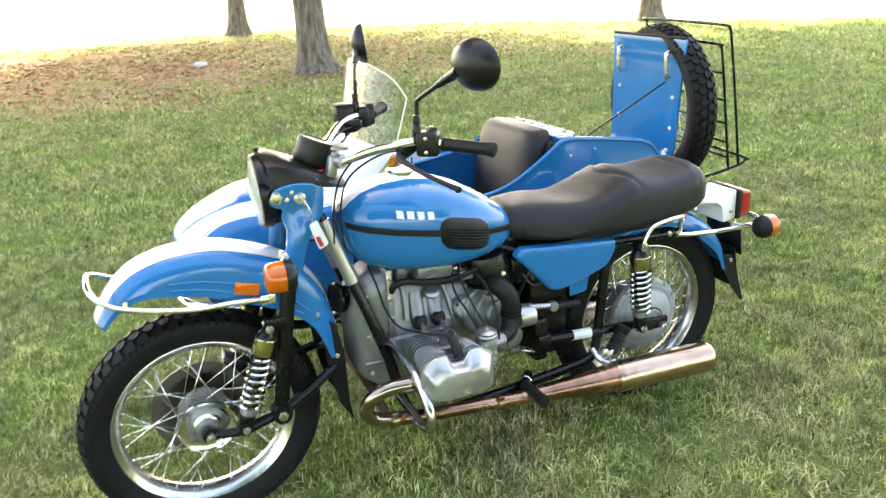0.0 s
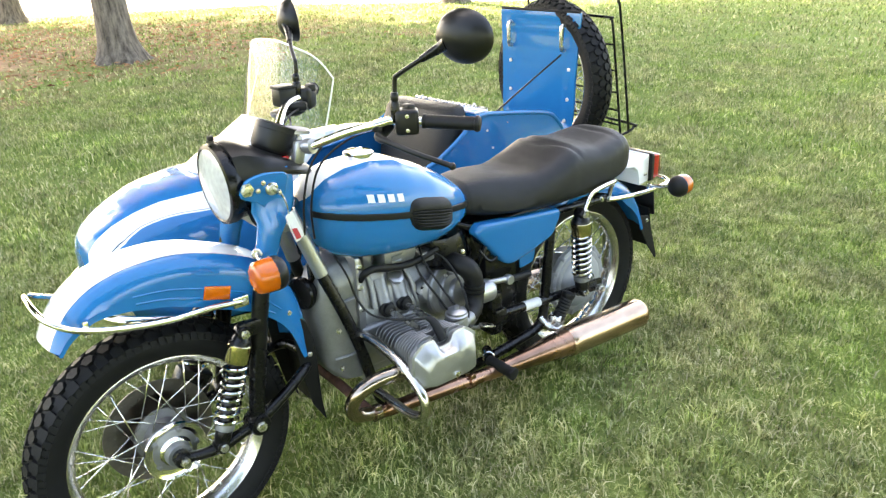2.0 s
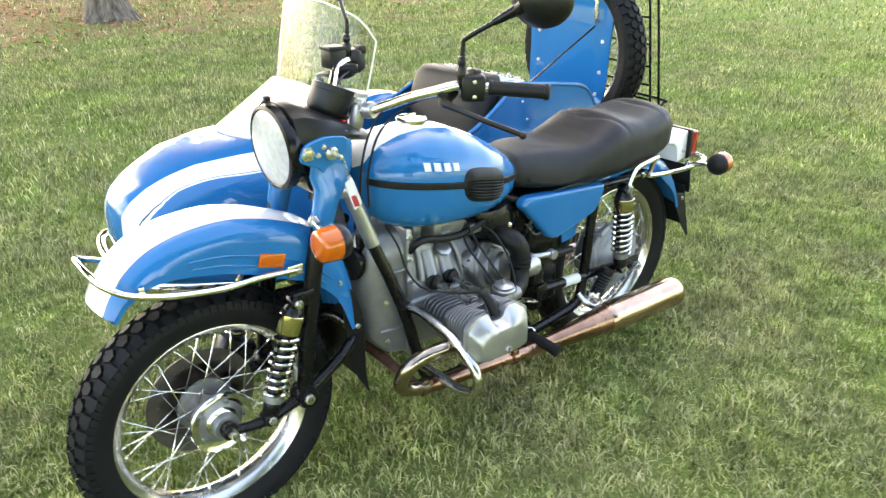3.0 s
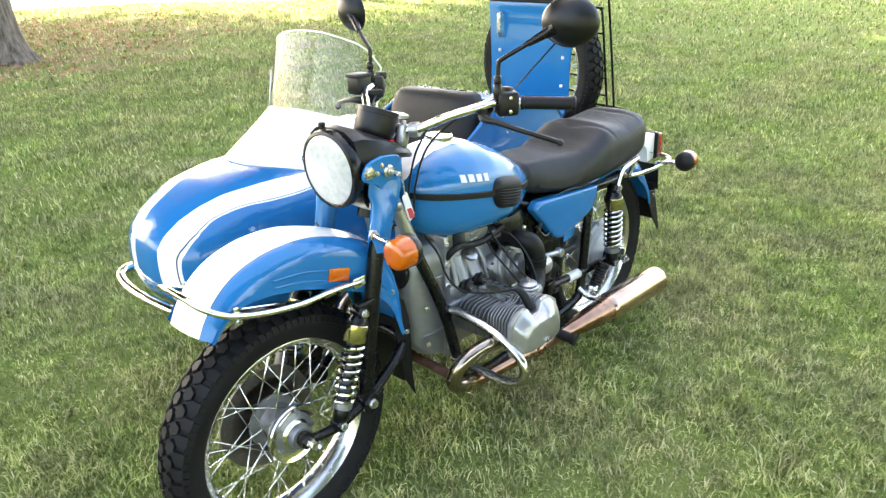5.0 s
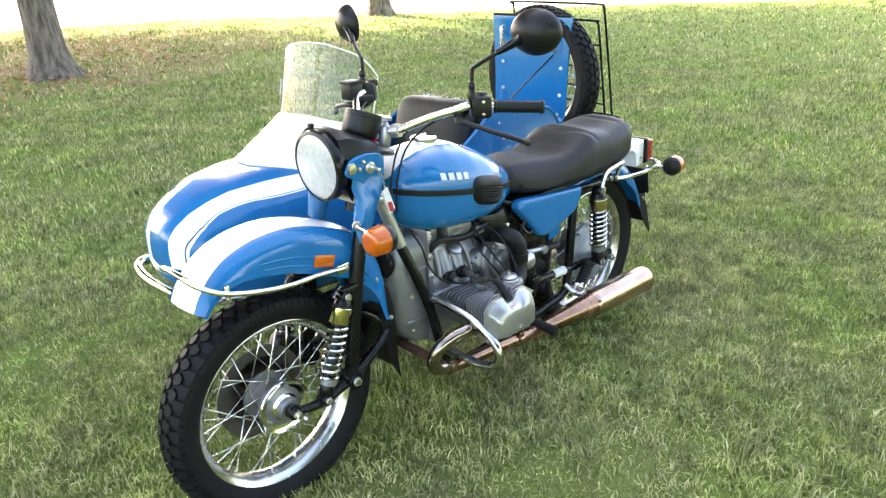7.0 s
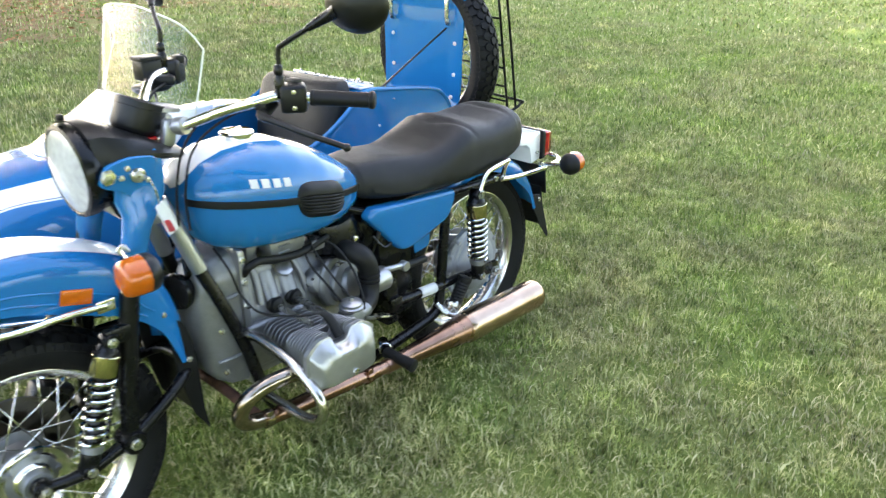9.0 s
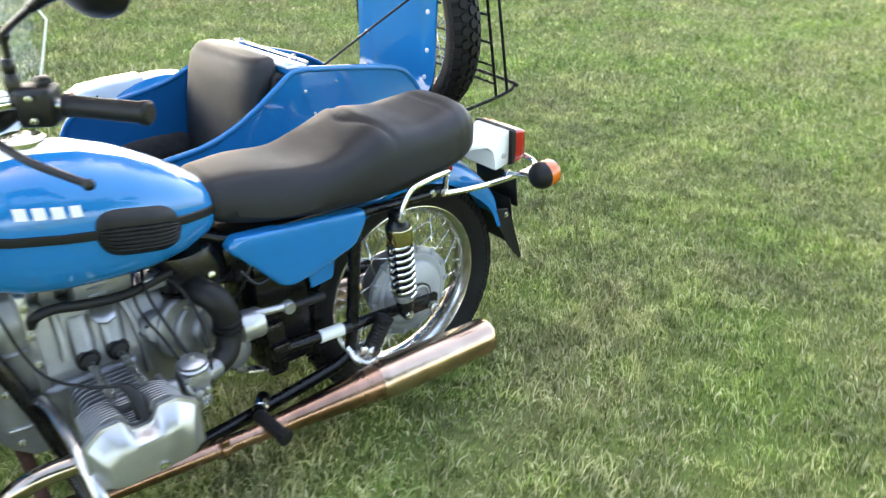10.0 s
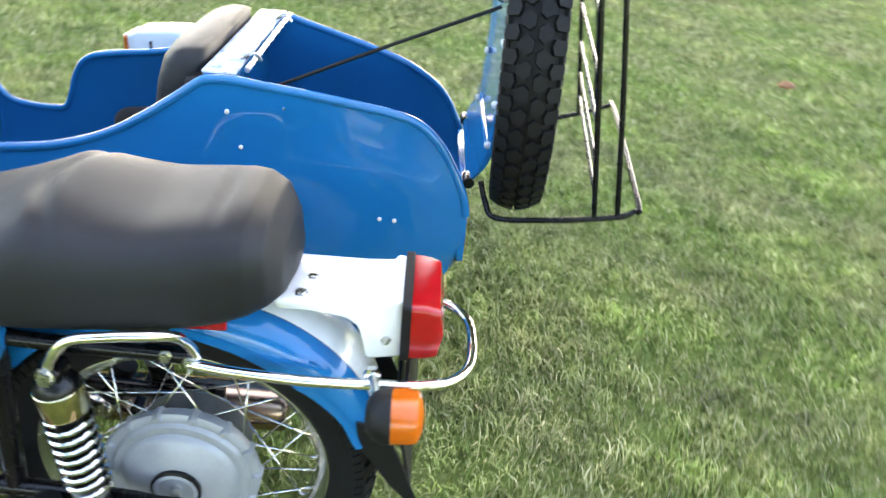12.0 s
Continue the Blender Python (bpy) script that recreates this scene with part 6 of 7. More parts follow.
for x, zt, w in ((0.93, 0.47, 0.20), (0.95, 0.505, 0.225), (1.05, 0.52, 0.235), (1.20, 0.515, 0.235), (1.31, 0.51, 0.23), (1.325, 0.47, 0.215)):
    out = rounded([(-w, 0.38), (w, 0.38), (w, zt - 0.02), (w * 0.8, zt), (-w * 0.8, zt), (-w, zt - 0.02)], 0.02, 3)
    rings.append([lean((x, SY + p.x, p.y)) for p in out])
loft(bm, rings)
part("seat_cushion", bm, VINYL, car, "black vinyl seat cushion", 60)
bm = BM()
box(bm, (0.55, 0.50, 0.012), Matrix.Translation((1.08, 0.70, 0.345)), 0.004)
box(bm, (0.44, 0.50, 0.012), Matrix.Translation((1.72, 0.70, 0.375)), 0.004)
part("floor_mat", bm, DARKIN, car, "black floor covering")
# white windscreen cowl
bm = BM()
rings = []
for u in np.linspace(0, 1, 9):
    ring = []
    for k in range(25):
        e = -1 + 2 * k / 24
        x0, x1 = 0.410 + 0.20 * abs(e) ** 2.2, 0.684 + 0.085 * abs(e) ** 3.6 + 0.002 * e
        x = x0 + (x1 - x0) * u
        y = e * (0.270 + 0.020 * u)
        hw, b, t = hull_at(x0)
        zc = b + 0.52 * (t - b)
        base = zc + (t - zc) * max(0.0, 1 - min(1, abs(y) / hw) ** 3.5) ** (1 / 3.5)
        top = 0.945 - 0.030 * e * e
        z = base + 0.004 + (top - base) * (u ** 0.92)
        ring.append(lean((x, SY + y, z)))
    rings.append(ring)
inner = [[p - Vector((-0.004, 0, 0.006)) for p in r] for r in rings]
rings = [a + b[::-1] for a, b in zip(rings, inner)]
loft(bm, rings)
cowl2 = part("windscreen_cowl", bm, WHITE, car, "white painted cowl below the windscreen", 50)
bolts(cowl2, [(lean((0.50 + 0.20 * abs(y) ** 2.2 / 0.27**2.2, SY + y, 0.818 - 0.9 * max(0, abs(y) - 0.12) ** 2)), (-0.5, 0, 0.85), 0.006, 0.004) for y in (-0.03, 0.05, 0.19)])
# clear windscreen
EDGE = mat("yellowed_acrylic_edge", (0.74, 0.73, 0.58), 0.3, 0, 0.3, 0.1, 20)
bm = BM()
rings = []
for u in np.linspace(0, 1, 15):
    ring = []
    for k in range(33):
        e = -1 + 2 * k / 32
        top = 0.268 * (1 - 0.14 * (max(0, abs(e) - 0.20) / 0.80) ** 2 - 0.20 * (max(0, abs(e) - 0.72) / 0.28) ** 3)
        x = 0.685 + 0.085 * abs(e) ** 3.6 + 0.002 * e + 0.066 * u
        y = 0.006 * u + e * (0.292 - 0.014 * u**1.8)
        z = 0.938 - 0.030 * e * e + top * u
        ring.append(lean((x, SY + y, z)))
    rings.append(ring)
loft(bm, rings, False, False)
ws = part("windscreen", bm, SCREEN, car, "clear curved acrylic windscreen", 80)
bm = tube(BM(), [lean((0.770, SY + 0.296, 0.90)), lean((0.786, SY + 0.294, 0.98)), lean((0.796, SY + 0.292, 1.05))], 0.004, 8, 3)
part("screen_stay", bm, LABEL, ws)
part("screen_edge", tube(BM(), [r[0] for r in rings[:-1]] + rings[-1] + [r[-1] for r in rings[-2::-1]], 0.0030, 8, 1), EDGE, ws, "yellowish white screen edging")
# chromed bumper
bm = tube(BM(), [(0.318, 0.900, 0.400), (0.178, 0.930, 0.465), (0.088, 0.930, 0.480), (0.040, 0.890, 0.482), (0.013, 0.800, 0.482), (0.003, 0.700, 0.482), (0.006, 0.600, 0.482), (0.018, 0.500, 0.480), (0.053, 0.440, 0.476), (0.138, 0.420, 0.455), (0.318, 0.440, 0.400)], 0.017, 14, 6)
part("bumper_bar", bm, CHROME, car, "chromed tubular sidecar bumper")
# chassis and struts
bm = BM()
for y in (0.50, 0.92):
    tube(bm, [(0.25, y, 0.38), (0.40, y, 0.30), (1.0, y, 0.285), (1.70, y, 0.29), (1.85, y, 0.32)], 0.017, 12, 4)
for x in (0.55, 1.35):
    tube(bm, [(x, 0.13, 0.27), (x, 0.50, 0.285), (x, 0.92, 0.285)], 0.016, 12, 3)
part("chassis", bm, BLACK, car, "black tubular sidecar chassis")
for a, b in (((0.46, 0.07, 0.70), (0.60, 0.46, 0.33)), ((1.20, 0.11, 0.62), (1.30, 0.48, 0.32))):
    part("strut", tube(BM(), [a, b], 0.014, 12, 1), BLACK, car, "black connecting strut")

# third wheel and its mudguard
AXS = Matrix.Translation((1.33, 1.17, 0.32)) @ Matrix.Rotation(radians(90), 4, "X")
sw3 = part("sidecar_wheel", wheel_hub(AXS), CAST, car, "cast aluminium hub of the spoked sidecar wheel")
part("tyre", wheel_tyre(AXS), TYRE, sw3, "black rubber block-tread tyre")
part("rim", wheel_rim(AXS), RIMM, sw3, "polished alloy rim")
wheel_spokes(AXS, sw3)
part("axle", tube(BM(), [(1.33, 0.90, 0.32), (1.33, 1.24, 0.32)], 0.014, 12, 1), BLACK, sw3)
bm = BM()
rings, mats = [], None
for k in range(33):
    a = radians(200 - 178 * k / 32)
    cx, czz = 1.33 + 0.385 * math.cos(a), 0.335 + 0.395 * math.sin(a)
    out = Vector((math.cos(a), 0, math.sin(a)))
    sec = [(-0.088, -0.055), (-0.088, -0.035), (-0.080, -0.016), (-0.060, -0.005), (-0.042, -0.002), (0, 0), (0.042, -0.002), (0.060, -0.005), (0.080, -0.016), (0.088, -0.035), (0.088, -0.055)]
    ring = [Vector((cx, 1.17 + y, czz)) + out * h for y, h in sec] + [Vector((cx, 1.17 + y * 0.96, czz)) + out * (h - 0.004 if abs(y) < 0.087 else h) for y, h in sec[::-1]]
    rings.append(ring)
mats = [0, 0, 0, 0, 1, 1, 0, 0, 0, 0] + [0] * 12
loft(bm, rings, True, True, mats)
g3 = part("sidecar_mudguard", bm, [BLUE, WHITE], car, "blue sidecar mudguard with white middle stripe")
bm = BM()
rings = []
for x, w, z0, z1 in ((1.048, 0.046, 0.632, 0.718), (1.062, 0.049, 0.626, 0.726), (1.15, 0.049, 0.632, 0.734), (1.215, 0.046, 0.655, 0.736), (1.262, 0.040, 0.690, 0.738)):
    rings.append([Vector((x, 1.17 + p.x, p.y)) for p in rounded([(-w, z0), (w, z0), (w, z1), (-w, z1)], 0.010, 3)])
loft(bm, rings)
ml = part("marker_lamp", bm, WHITE, g3, "white marker lamp housing")
bm = BM()
loft(bm, [[Vector((x, 1.17 + p.x, p.y)) for p in rounded([(-w, z0), (w, z0), (w, z1), (-w, z1)], 0.010, 3)] for x, w, z0, z1 in ((1.049, 0.045, 0.633, 0.717), (1.034, 0.044, 0.636, 0.714))])
part("clear_lens", bm, LABEL, ml, "white lamp lens")
bm = BM()
loft(bm, [[Vector((x, 1.17 + p.x, p.y)) for p in rounded([(-w, z0), (w, z0), (w, z1), (-w, z1)], 0.010, 3)] for x, w, z0, z1 in ((1.035, 0.044, 0.637, 0.713), (1.020, 0.040, 0.642, 0.708))])
part("amber_lens", bm, ORANGE, ml, "amber lamp lens")
part("gasket", box(BM(), (0.008, 0.101, 0.070), Matrix.Translation((1.098, 1.17, 0.666)), 0.002), RUBBER, ml, "black lamp gasket")

# raised rear lid
LID = [(1.972, 0.655, 0.500), (1.982, 0.668, 0.488), (2.000, 0.700, 0.476), (2.010, 0.735, 0.468), (2.014, 0.80, 0.464), (2.017, 0.90, 0.464), (2.020, 1.02, 0.458), (2.022, 1.10, 0.452), (2.024, 1.174, 0.446), (2.026, 1.188, 0.448)]
bm = BM()
rings = []
path = smooth_path([(x, 0, z) for x, z, y in LID], 4)
for i, p in enumerate(path):
    y0 = float(np.interp(p.z, [z for x, z, y in LID], [y for x, z, y in LID]))
    y0, y1 = y0 - 0.012, 1.353 - y0 + 0.006
    sec = []
    for e in np.linspace(0, 1, 21):
        rib = 0.006 if 0.10 < e < 0.90 and 0.72 < p.z < 1.145 else 0.0
        rib -= 0.004 if (1.085 < p.z < 1.10 or 1.115 < p.z < 1.13) and 0.14 < e < 0.86 else 0
        sec.append(Vector((p.x + rib, y0 + (y1 - y0) * e, p.z)))
    back = [q + Vector((0.008, 0, 0)) for q in sec[::-1]]
    rings.append(sec + back)
loft(bm, rings)
lid = part("rear_lid", bm, BLUE, car, "raised blue rear lid with pressed ribs", 30)
bm = BM()
tube(bm, [(2.026, 0.440, 1.191), (2.026, 0.908, 1.191)], 0.006, 8, 2)
part("lid_seal", bm, RUBBER, lid, "black rubber edge seal")
for y, z in ((0.488, 0.955), (0.490, 0.828), (0.845, 0.965), (0.842, 0.835), (0.500, 0.735), (0.84, 0.715)):
    xx = float(np.interp(z, [q[1] for q in LID], [q[0] for q in LID]))
    part("rivet", lathe(BM(), [(0.008, -0.002), (0.008, 0.003), (0.005, 0.006), (0, 0.0065)], axis((xx - 0.001, y, z), (-1, 0, 0)), 14), LABEL, lid)
for y in (0.515, 0.835):
    bm = BM()
    tube(bm, [(2.014, y, 1.135), (1.998, y, 1.130), (1.997, y, 1.08), (2.000, y, 1.04), (2.014, y, 1.032)], 0.009, 10, 4)
    part("lid_catch", bm, STEEL, lid, "bare metal catch")
part("lid_strap", tube(BM(), [(2.008, 0.527, 1.014), (1.78, 0.506, 0.920), (1.54, 0.483, 0.818)], 0.0040, 8, 4), PLASTIC, lid, "thin black lid stay cable")
for y in (0.50, 0.85):
    part("hinge", lathe(BM(), [(0.012, -0.02), (0.013, -0.015), (0.013, 0.015), (0.012, 0.02)], axis((1.978, y, 0.652), (0, 1, 0)), 12), BLACK, lid, "black hinge knuckle")
# luggage rack behind the spare wheel
def askew(p):
    a, dx, dy = radians(-5.5), p[0] - 2.03, p[1] - 0.66
    return (2.03 + dx * math.cos(a) - dy * math.sin(a), 0.66 + dx * math.sin(a) + dy * math.cos(a), p[2])


def across(pts):
    """A bar of the rack on the near side, carried over to the far side; the rack stands a little askew."""
    return [askew(p) for p in pts + [(x, 1.36 - y, z) for x, y, z in pts[::-1]]]


part("rack_frame", tube(BM(), across([(2.02, 0.470, 0.665), (2.035, 0.455, 0.625), (2.060, 0.430, 0.602), (2.16, 0.402, 0.625), (2.29, 0.378, 0.662), (2.330, 0.380, 0.680), (2.340, 0.42, 0.690)]), 0.0062, 10, 5), BLACK, car, "black steel luggage rack frame")
part("rack_hoop", tube(BM(), across([(2.256, 0.384, 0.655), (2.220, 0.388, 0.90), (2.184, 0.390, 1.13), (2.179, 0.40, 1.155), (2.178, 0.43, 1.163)]), 0.0056, 10, 5), BLACK, car)
part("rack_hoop", tube(BM(), across([(2.300, 0.378, 0.667), (2.256, 0.380, 0.95), (2.214, 0.382, 1.19), (2.206, 0.388, 1.222), (2.190, 0.42, 1.236)]), 0.0056, 10, 5), BLACK, car)
for x, z in ((2.250, 0.70), (2.240, 0.765), (2.228, 0.845), (2.214, 0.94), (2.197, 1.05)):
    part("rack_slat", tube(BM(), [askew((x, 0.386, z)), askew((x, 0.974, z))], 0.0045, 8, 1), BLACK, car)

# spare wheel hung on the lid
AXP = axis((2.094, 0.660, 0.892), (1, -0.105, 0.02)) @ Matrix.Scale(1.03, 4)
spare = part("spare_wheel", wheel_hub(AXP, 0.030), CAST, None)
tagged(spare, "spare spoked wheel with black block-tread tyre on the lid", "wheel")
part("tyre", wheel_tyre(AXP), TYRE, spare, "black rubber block-tread tyre")
part("rim", wheel_rim(AXP), RIMM, spare, "polished alloy rim")
wheel_spokes(AXP, spare)
part("mount_post", tube(BM(), [(2.040, 0.658, 0.905), (2.17, 0.658, 0.905)], 0.015, 12, 1), STEEL, spare)

# key tag on the ignition key
tag = thing("key_tag", (0.335, -0.155, 0.80), "white and red paper tag hanging from the ignition key", "key tag")
bm = slab(BM(), rounded([(-0.013, 0.0), (0.013, 0.0), (0.016, -0.075), (-0.016, -0.075)], 0.006), Matrix.Translation((0.338, -0.155, 0.895)) @ Matrix.Rotation(radians(-18), 4, "Y") @ Matrix.Rotation(radians(20), 4, "Z") @ XZ, 0.004, 0.001)
part("tag_card", bm, LABEL, tag, "white card")
bm = slab(BM(), rounded([(-0.009, -0.04), (0.009, -0.04), (0.010, -0.07), (-0.010, -0.07)], 0.004), Matrix.Translation((0.330, -0.162, 0.895)) @ Matrix.Rotation(radians(-18), 4, "Y") @ Matrix.Rotation(radians(-40), 4, "Z") @ XZ, 0.003, 0.001)
part("tag_print", bm, TAGRED, tag, "red printed face")
part("key_ring", tube(BM(), [(0.326, -0.155, 0.948), (0.334, -0.157, 0.925), (0.338, -0.156, 0.895)], 0.0022, 6, 4), STEEL, tag)

# black bag on the sidecar seat
bm = BM()
bmesh.ops.create_icosphere(bm, subdivisions=4, radius=1.0, matrix=Matrix.Translation((1.20, 0.90, 0.545)) @ Matrix.Diagonal((0.13, 0.055, 0.045, 1)))
for v in bm.verts:
    v.co += v.normal * 0.022 * noise.noise(v.co * 18)
tagged(part("bag", bm, DARKIN), "crumpled black cloth bag lying on the sidecar seat", "bag")


# ---- trees ----
LEAF = mat("oak_leaves", (0.050, 0.085, 0.022), 0.55, 0, 0, 0.4, 2.0)
LEAF.node_tree.nodes["Principled BSDF"].inputs["Subsurface Weight"].default_value = 0.0


def tree(x, y, r, height, crown, seed, leaves=5200, leafsize=0.16):
    """A tapered trunk with root flare and limbs, and a crown of many single leaf sprays."""
    rng = random.Random(seed)
    z0 = ground_height(x, y)
    root = thing("tree", (x, y, z0), "mature tree with rough grey-brown bark standing on the lawn", "tree", "trees on the lawn")
    bm = BM()
    lx, ly = rng.uniform(-0.5, 0.5), rng.uniform(-0.5, 0.5)
    rings = []
    for k in range(26):
        h = height * (k / 25) ** 1.6
        flare = 1 + 0.85 * math.exp(-h / 0.20)
        rad = r * flare * (1 - 0.45 * h / height)
        ring = []
        for j in range(40):
            a = 2 * math.pi * j / 40
            lob = 1 + 0.16 * math.exp(-h / 0.25) * math.cos(5 * a + seed) + 0.055 * noise.noise(Vector((math.cos(a) * 5, math.sin(a) * 5, h * 1.3 + seed))) + 0.05 * noise.noise(Vector((a * 9, h * 1.2, seed)))
            ring.append(Vector((x + lx * h * 0.08 + rad * lob * math.cos(a), y + ly * h * 0.08 + rad * lob * math.sin(a), z0 - 0.06 + h)))
        rings.append(ring)
    loft(bm, rings)
    part("trunk", bm, BARK, root, "rough grey-brown bark", 80)
    c = Vector((x + lx * height * 0.08, y + ly * height * 0.08, z0 + height))
    tips = []
    for k in range(9):
        bm = BM()
        a = 2 * math.pi * k / 9 + rng.uniform(-0.3, 0.3)
        reach = crown * rng.uniform(0.55, 0.95)
        b0 = c - Vector((0, 0, rng.uniform(0, 0.25) * height))
        e = c + Vector((math.cos(a) * reach, math.sin(a) * reach, crown * rng.uniform(0.25, 1.1)))
        mid = b0.lerp(e, 0.5) + Vector((rng.uniform(-0.3, 0.3), rng.uniform(-0.3, 0.3), 0.25 * crown * rng.random()))
        tube(bm, [b0, mid, e], [r * 0.42, r * 0.26, r * 0.07], 8, 5)
        part("limb", bm, BARK, root)
        tips += [mid, e, mid.lerp(e, 0.5)]
    v, f = [], []
    for i in range(leaves):
        t = rng.choice(tips)
        p = t + Vector((rng.gauss(0, 1), rng.gauss(0, 1), rng.gauss(0, 0.8))) * crown * 0.26
        s = leafsize * rng.uniform(0.6, 1.5)
        q = Euler((rng.uniform(-0.9, 0.9), rng.uniform(-0.9, 0.9), rng.uniform(0, 6.28))).to_matrix()
        k = len(v)
        for a, b in ((-1.0, 0), (-0.35, 0.42), (0.45, 0.38), (1.1, 0), (0.45, -0.38), (-0.35, -0.42)):
            v.append(p + q @ Vector((a * s, b * s, 0.12 * s * a)))
        f.append(tuple(range(k, k + 6)))
    me = bpy.data.meshes.new("crown")
    me.from_pydata(v, [], f)
    me.materials.append(LEAF)
    ob = hang(new("crown", me), root, "green leafy crown")
    ob["kind"] = "stuff"
    return root


tree(2.90, 10.0, 0.245, 7.0, 5.4, 1, 13200, 0.30)
tree(3.25, 19.7, 0.25, 7.0, 6.4, 2, 10000, 0.34)
tree(12.27, 13.7, 0.25, 6.6, 5.6, 3, 6000, 0.32)
# an unseen tree, added out of view so that its crown widens the shade, and the row behind whose dark shapes the paint
# mirrors
tree(-5.6, 8.8, 0.26, 7.0, 4.8, 4, 7000, 0.30)
for k, (x, y, h, crown, leaves) in enumerate(((-6.0, -11.0, 4.0, 4.0, 3000), (0.0, -13.5, 4.2, 4.2, 3000), (7.0, -14.5, 4.0, 4.0, 3000))):
    tree(x, y, 0.26, h, crown, 5 + k, leaves, 0.30)
# pale sunlit strip beyond the trees
bm = BM()
PALE = mat("pale_gravel", (0.62, 0.60, 0.54), 0.9, 0, 0, 0.15, 1.5, 0.4, 60)
rings = []
EDGE_X, EDGE_Y = (-120, -3.2, 1.8, 4.5, 6.9, 8.9, 11.0, 13.2, 15.5, 17.5, 18.8, 26, 120), (75, 25.8, 23.1, 20.7, 18.9, 17.6, 15.0, 12.2, 10.2, 8.4, 4.8, 2.5, -20)
for x in list(np.linspace(-120, -4, 18)) + list(np.linspace(-3, 20, 70)) + list(np.linspace(22, 120, 18)):
    near = float(np.interp(x, EDGE_X, EDGE_Y)) + 0.5 * noise.noise(Vector((x * 0.5, 3.3, 0)))
    rings.append([Vector((x, near, -0.30)), Vector((x, near + 0.9, 0.10)), Vector((x, near + 60, 0.50)), Vector((x, near + 60.6, -0.30))])
loft(bm, rings, True, False)
tagged(part("road", bm, PALE), "pale sunlit gravel road beyond the trees", "road", kind="structure")


# ---- small things on the lawn ----
def lump(name, at, size, material, label, category, seed):
    bm = BM()
    bmesh.ops.create_icosphere(bm, subdivisions=3, radius=1.0, matrix=Matrix.Translation(at) @ Matrix.Diagonal((*size, 1)))
    for v in bm.verts:
        v.co += v.normal * min(size) * 0.35 * noise.noise((v.co - Vector(at)) * 1.2 / max(size) + Vector((seed, 0, 0)))
    return tagged(part(name, bm, material), label, category)


lump("stone", (1.37, 12.17, 0.06), (0.12, 0.07, 0.06), LABEL, "small whitish stone lying in the grass", "stone", 1)
lump("dead_leaf", (3.97, 3.30, 0.05), (0.05, 0.035, 0.02), DRYLEAF, "dry reddish brown leaf on the lawn", "leaf", 2)


def leaf_litter(count, seed):
    """Dry curled leaves strewn over the earth below the trees, as one mesh."""
    rng = random.Random(seed)
    v, f = [], []
    while len(f) < count * 2:
        x, y = rng.gauss(-0.5, 3.2), rng.gauss(13.0, 2.6)
        if y < 7.5 or noise.noise(Vector((x * 0.5, y * 0.5, 9.0))) < rng.uniform(-0.5, 0.3):
            continue
        a, r, k = rng.uniform(0, 6.28), rng.uniform(0.03, 0.07), len(v)
        z = ground_height(x, y) + rng.uniform(0.01, 0.05)
        c, d = math.cos(a) * r, math.sin(a) * r
        lift = rng.uniform(0.1, 0.6) * r
        v += [(x - c, y - d, z), (x - d * 0.45, y + c * 0.45, z + lift), (x + c, y + d, z + 0.3 * lift), (x + d * 0.45, y - c * 0.45, z + 0.2 * lift)]
        f += [(k, k + 1, k + 2), (k, k + 2, k + 3)]
    me = bpy.data.meshes.new("leaf_litter")
    me.from_pydata(v, [], f)
    me.materials.append(DRYLEAF)
    return tagged(new("leaf_litter", me), "dry reddish brown leaves strewn under the trees", "fallen leaves", kind="stuff")


leaf_litter(5000, 21)

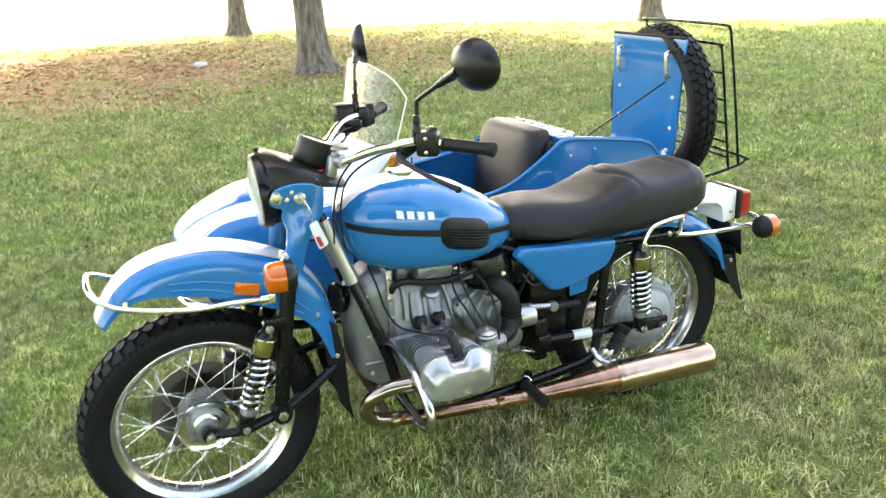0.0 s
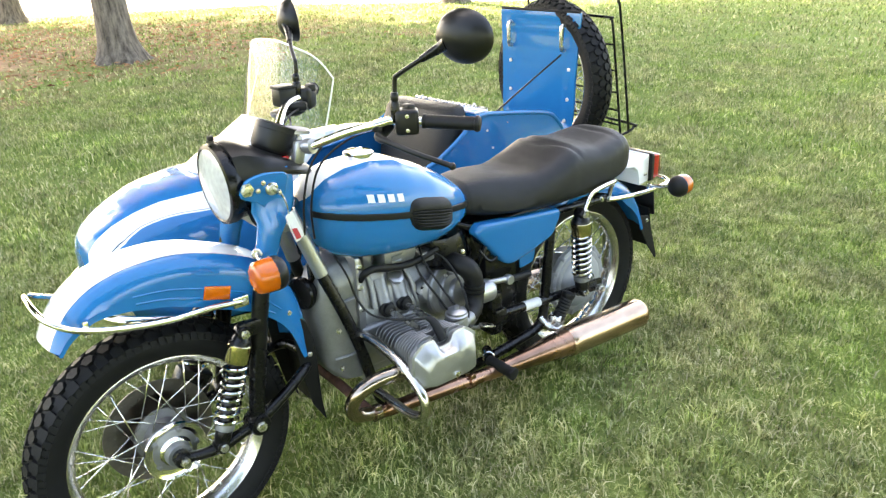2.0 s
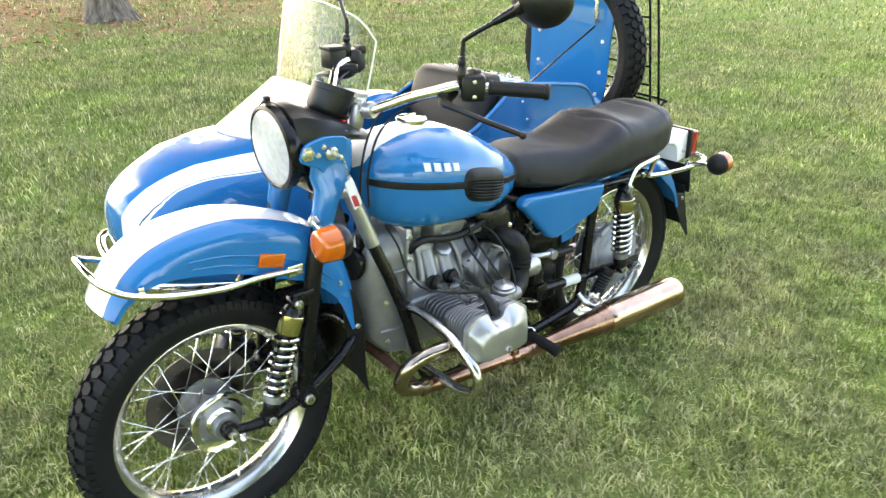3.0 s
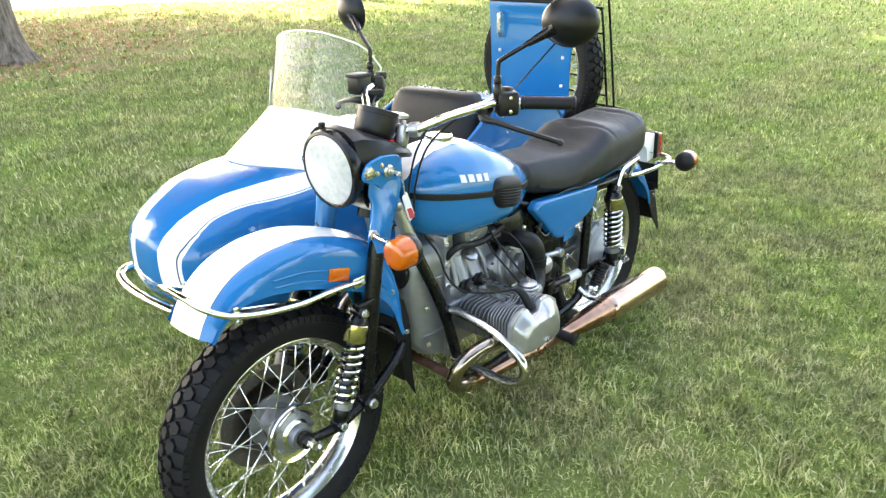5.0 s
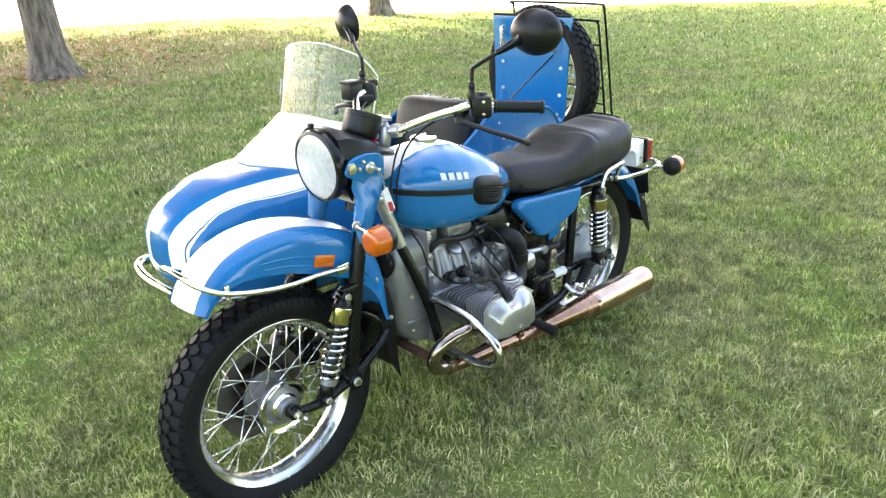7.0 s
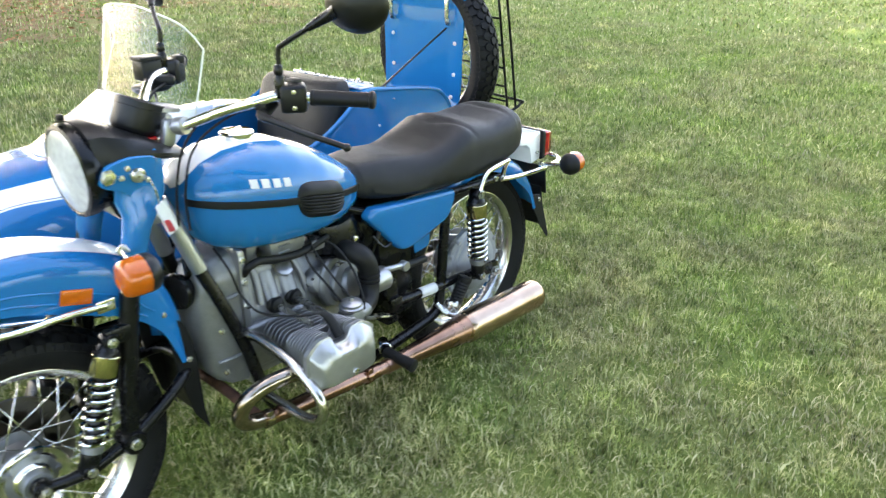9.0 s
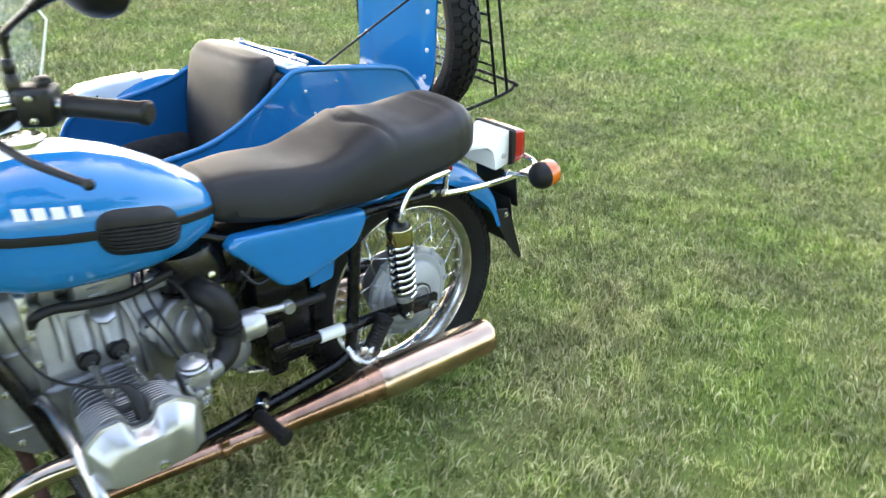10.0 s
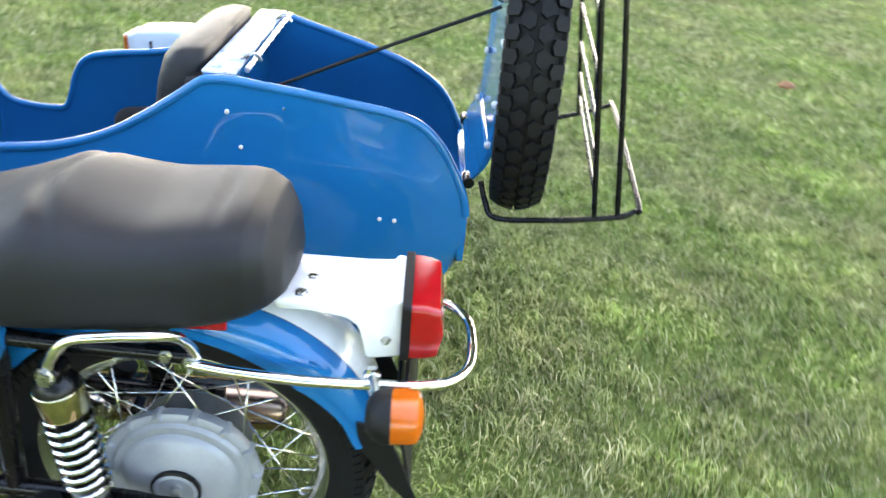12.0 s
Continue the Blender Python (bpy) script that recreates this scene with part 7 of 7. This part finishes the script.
# ---- grass ----
def grass_material():
    m = bpy.data.materials.new("grass_blades")
    m.use_nodes = True
    n, l = m.node_tree.nodes, m.node_tree.links
    b = n["Principled BSDF"]
    b.inputs["Roughness"].default_value = 0.55
    b.inputs["Specular IOR Level"].default_value = 0.25
    geo = n.new("ShaderNodeNewGeometry")

    def ramp(fac, stops):
        r = n.new("ShaderNodeValToRGB")
        while len(r.color_ramp.elements) < len(stops):
            r.color_ramp.elements.new(0.5)
        for e, (p, c) in zip(r.color_ramp.elements, stops):
            e.position, e.color = p, (*c, 1)
        l.new(fac, r.inputs["Fac"])
        return r.outputs["Color"]

    def noise_of(scale, detail):
        t = n.new("ShaderNodeTexNoise")
        t.inputs["Scale"].default_value, t.inputs["Detail"].default_value = scale, detail
        l.new(geo.outputs["Position"], t.inputs["Vector"])
        return t.outputs["Fac"]

    def mix(fac, p, q, way="MIX"):
        x = n.new("ShaderNodeMix")
        x.data_type, x.blend_type = "RGBA", way
        for key, v in (("Factor", fac), ("A", p), ("B", q)):
            if isinstance(v, float):
                x.inputs[key].default_value = v
            else:
                l.new(v, x.inputs[key])
        return x.outputs["Result"]

    each = geo.outputs["Random Per Island"]
    green = ramp(each, [(0.0, (0.086, 0.144, 0.028)), (0.40, (0.184, 0.275, 0.056)), (0.74, (0.305, 0.385, 0.104)), (0.88, (0.390, 0.405, 0.180)), (1.0, (0.580, 0.550, 0.330))])
    straw = ramp(each, [(0.0, (0.118, 0.142, 0.043)), (0.35, (0.300, 0.295, 0.125)), (0.75, (0.440, 0.400, 0.215)), (1.0, (0.600, 0.550, 0.340))])
    dry = ramp(noise_of(1.5, 8), [(0.40, (0.08, 0.08, 0.08)), (0.62, (0.80, 0.80, 0.80))])
    lush = ramp(noise_of(2.6, 5), [(0.36, (0.80, 0.82, 0.84)), (0.52, (1.0, 1.0, 1.0)), (0.70, (1.30, 1.32, 1.16))])
    tuft = ramp(noise_of(13.0, 5), [(0.36, (0.66, 0.66, 0.66)), (0.62, (1.24, 1.24, 1.20))])
    tone = mix(1.0, mix(1.0, mix(dry, green, straw), lush, "MULTIPLY"), tuft, "MULTIPLY")
    l.new(tone, b.inputs["Base Color"])
    tr = n.new("ShaderNodeBsdfTranslucent")
    l.new(tone, tr.inputs["Color"])
    mx = n.new("ShaderNodeMixShader")
    mx.inputs["Fac"].default_value = 0.30
    l.new(b.outputs[0], mx.inputs[1])
    l.new(tr.outputs[0], mx.inputs[2])
    l.new(mx.outputs[0], n["Material Output"].inputs["Surface"])
    return m


GRASS = grass_material()


def grass_patch(name, count, place, height, width, seed, label):
    """Many single bent blades as one mesh. place: takes random numbers and gives x, y."""
    rng = np.random.default_rng(seed)
    x, y = place(rng, count)
    n = len(x)
    base = np.array([ground_height(a, b) for a, b in zip(x, y)]) if n < 60000 else np.array([ground_height(a, b) for a, b in zip(np.round(x, 1), np.round(y, 1))])
    cell = {}

    def clump_at(a, b):
        key = (round(a * 25), round(b * 25))
        if key not in cell:
            p = Vector((key[0] / 25, key[1] / 25, 7.0))
            cell[key] = 0.75 + 0.55 * noise.noise(p * 2.2) + 0.60 * noise.noise(p * 9.0)
        return cell[key]

    clump = np.clip(np.array([clump_at(a, b) for a, b in zip(x, y)]), 0.30, 1.6)
    # blades stand thick in the tufts and thin between them, and sparse on the trodden earth below the trees
    bare = np.array([noise.noise(Vector((a * 0.35, b * 0.6, 2.0))) for a, b in zip(np.round(x, 1), np.round(y, 1))])
    bald = np.clip((y - 7.5) / 3.0, 0, 1) * np.clip((4.5 - x) / 3.0, 0.15, 1) * np.clip(0.55 + 2.2 * bare, 0, 1)
    keep = rng.random(n) < np.clip(0.30 + 0.75 * clump, 0, 1) * (1 - 0.72 * bald)
    x, y, base, clump = x[keep], y[keep], base[keep], clump[keep]
    n = len(x)
    h = height * rng.uniform(0.45, 1.25, n) * (0.35 + 0.80 * clump)
    w = width * rng.uniform(0.6, 1.4, n)
    a = rng.uniform(0, 2 * np.pi, n)
    bend = h * rng.uniform(0.2, 1.25, n)
    dx, dy = np.cos(a), np.sin(a)
    fa = a + rng.normal(np.pi / 2, 0.5, n)
    sx, sy = np.cos(fa) * w / 2, np.sin(fa) * w / 2
    v = np.empty((n, 5, 3), np.float32)
    for k, (f, g, wd) in enumerate(((0.0, 0.0, -1), (0.0, 0.0, 1), (0.35, 0.62, 0.85), (0.35, 0.62, -0.85), (1.0, 1.0, 0))):
        v[:, k, 0] = x + dx * bend * f + sx * wd
        v[:, k, 1] = y + dy * bend * f + sy * wd
        v[:, k, 2] = base - 0.006 + (h * g if g < 1 else h * np.clip(1.1 - 0.35 * bend / h, 0.55, 1.1))
    me = bpy.data.meshes.new(name)
    me.vertices.add(n * 5)
    me.vertices.foreach_set("co", v.reshape(-1))
    loops = (np.arange(n)[:, None] * 5 + np.array([0, 1, 2, 3, 3, 2, 4])).reshape(-1).astype(np.int32)
    starts = (np.arange(n)[:, None] * 7 + np.array([0, 4])).reshape(-1).astype(np.int32)
    me.loops.add(n * 7)
    me.loops.foreach_set("vertex_index", loops)
    me.polygons.add(n * 2)
    me.polygons.foreach_set("loop_start", starts)
    me.update(calc_edges=True)
    me.validate()
    me.materials.append(GRASS)
    return tagged(new(name, me), label, "grass", kind="stuff")


def field(x0, x1, y0, y1, hole=None, soft=0.45):
    def place(rng, n):
        x, y = rng.uniform(x0, x1, n) + rng.normal(0, soft, n), rng.uniform(y0, y1, n) + rng.normal(0, soft, n)
        if hole:
            jx, jy = x + rng.normal(0, 0.45, n), y + rng.normal(0, 0.45, n)
            keep = ~((jx > hole[0]) & (jx < hole[1]) & (jy > hole[2]) & (jy < hole[3]))
            x, y = x[keep], y[keep]
        return x, y
    return place


grass_patch("grass", 400000, field(-1.3, 4.2, -1.7, 2.6), 0.040, 0.0042, 11, "short green lawn grass with dry straw blades")
grass_patch("grass", 320000, field(-3.5, 9.0, -3.6, 7.5, (-1.3, 4.2, -1.7, 2.6)), 0.050, 0.0080, 12, "short green lawn grass with dry straw blades")
grass_patch("grass", 130000, field(-6.0, 20.0, -2.0, 20.0, (-3.5, 9.0, -3.6, 7.5)), 0.065, 0.018, 13, "lawn grass farther off")
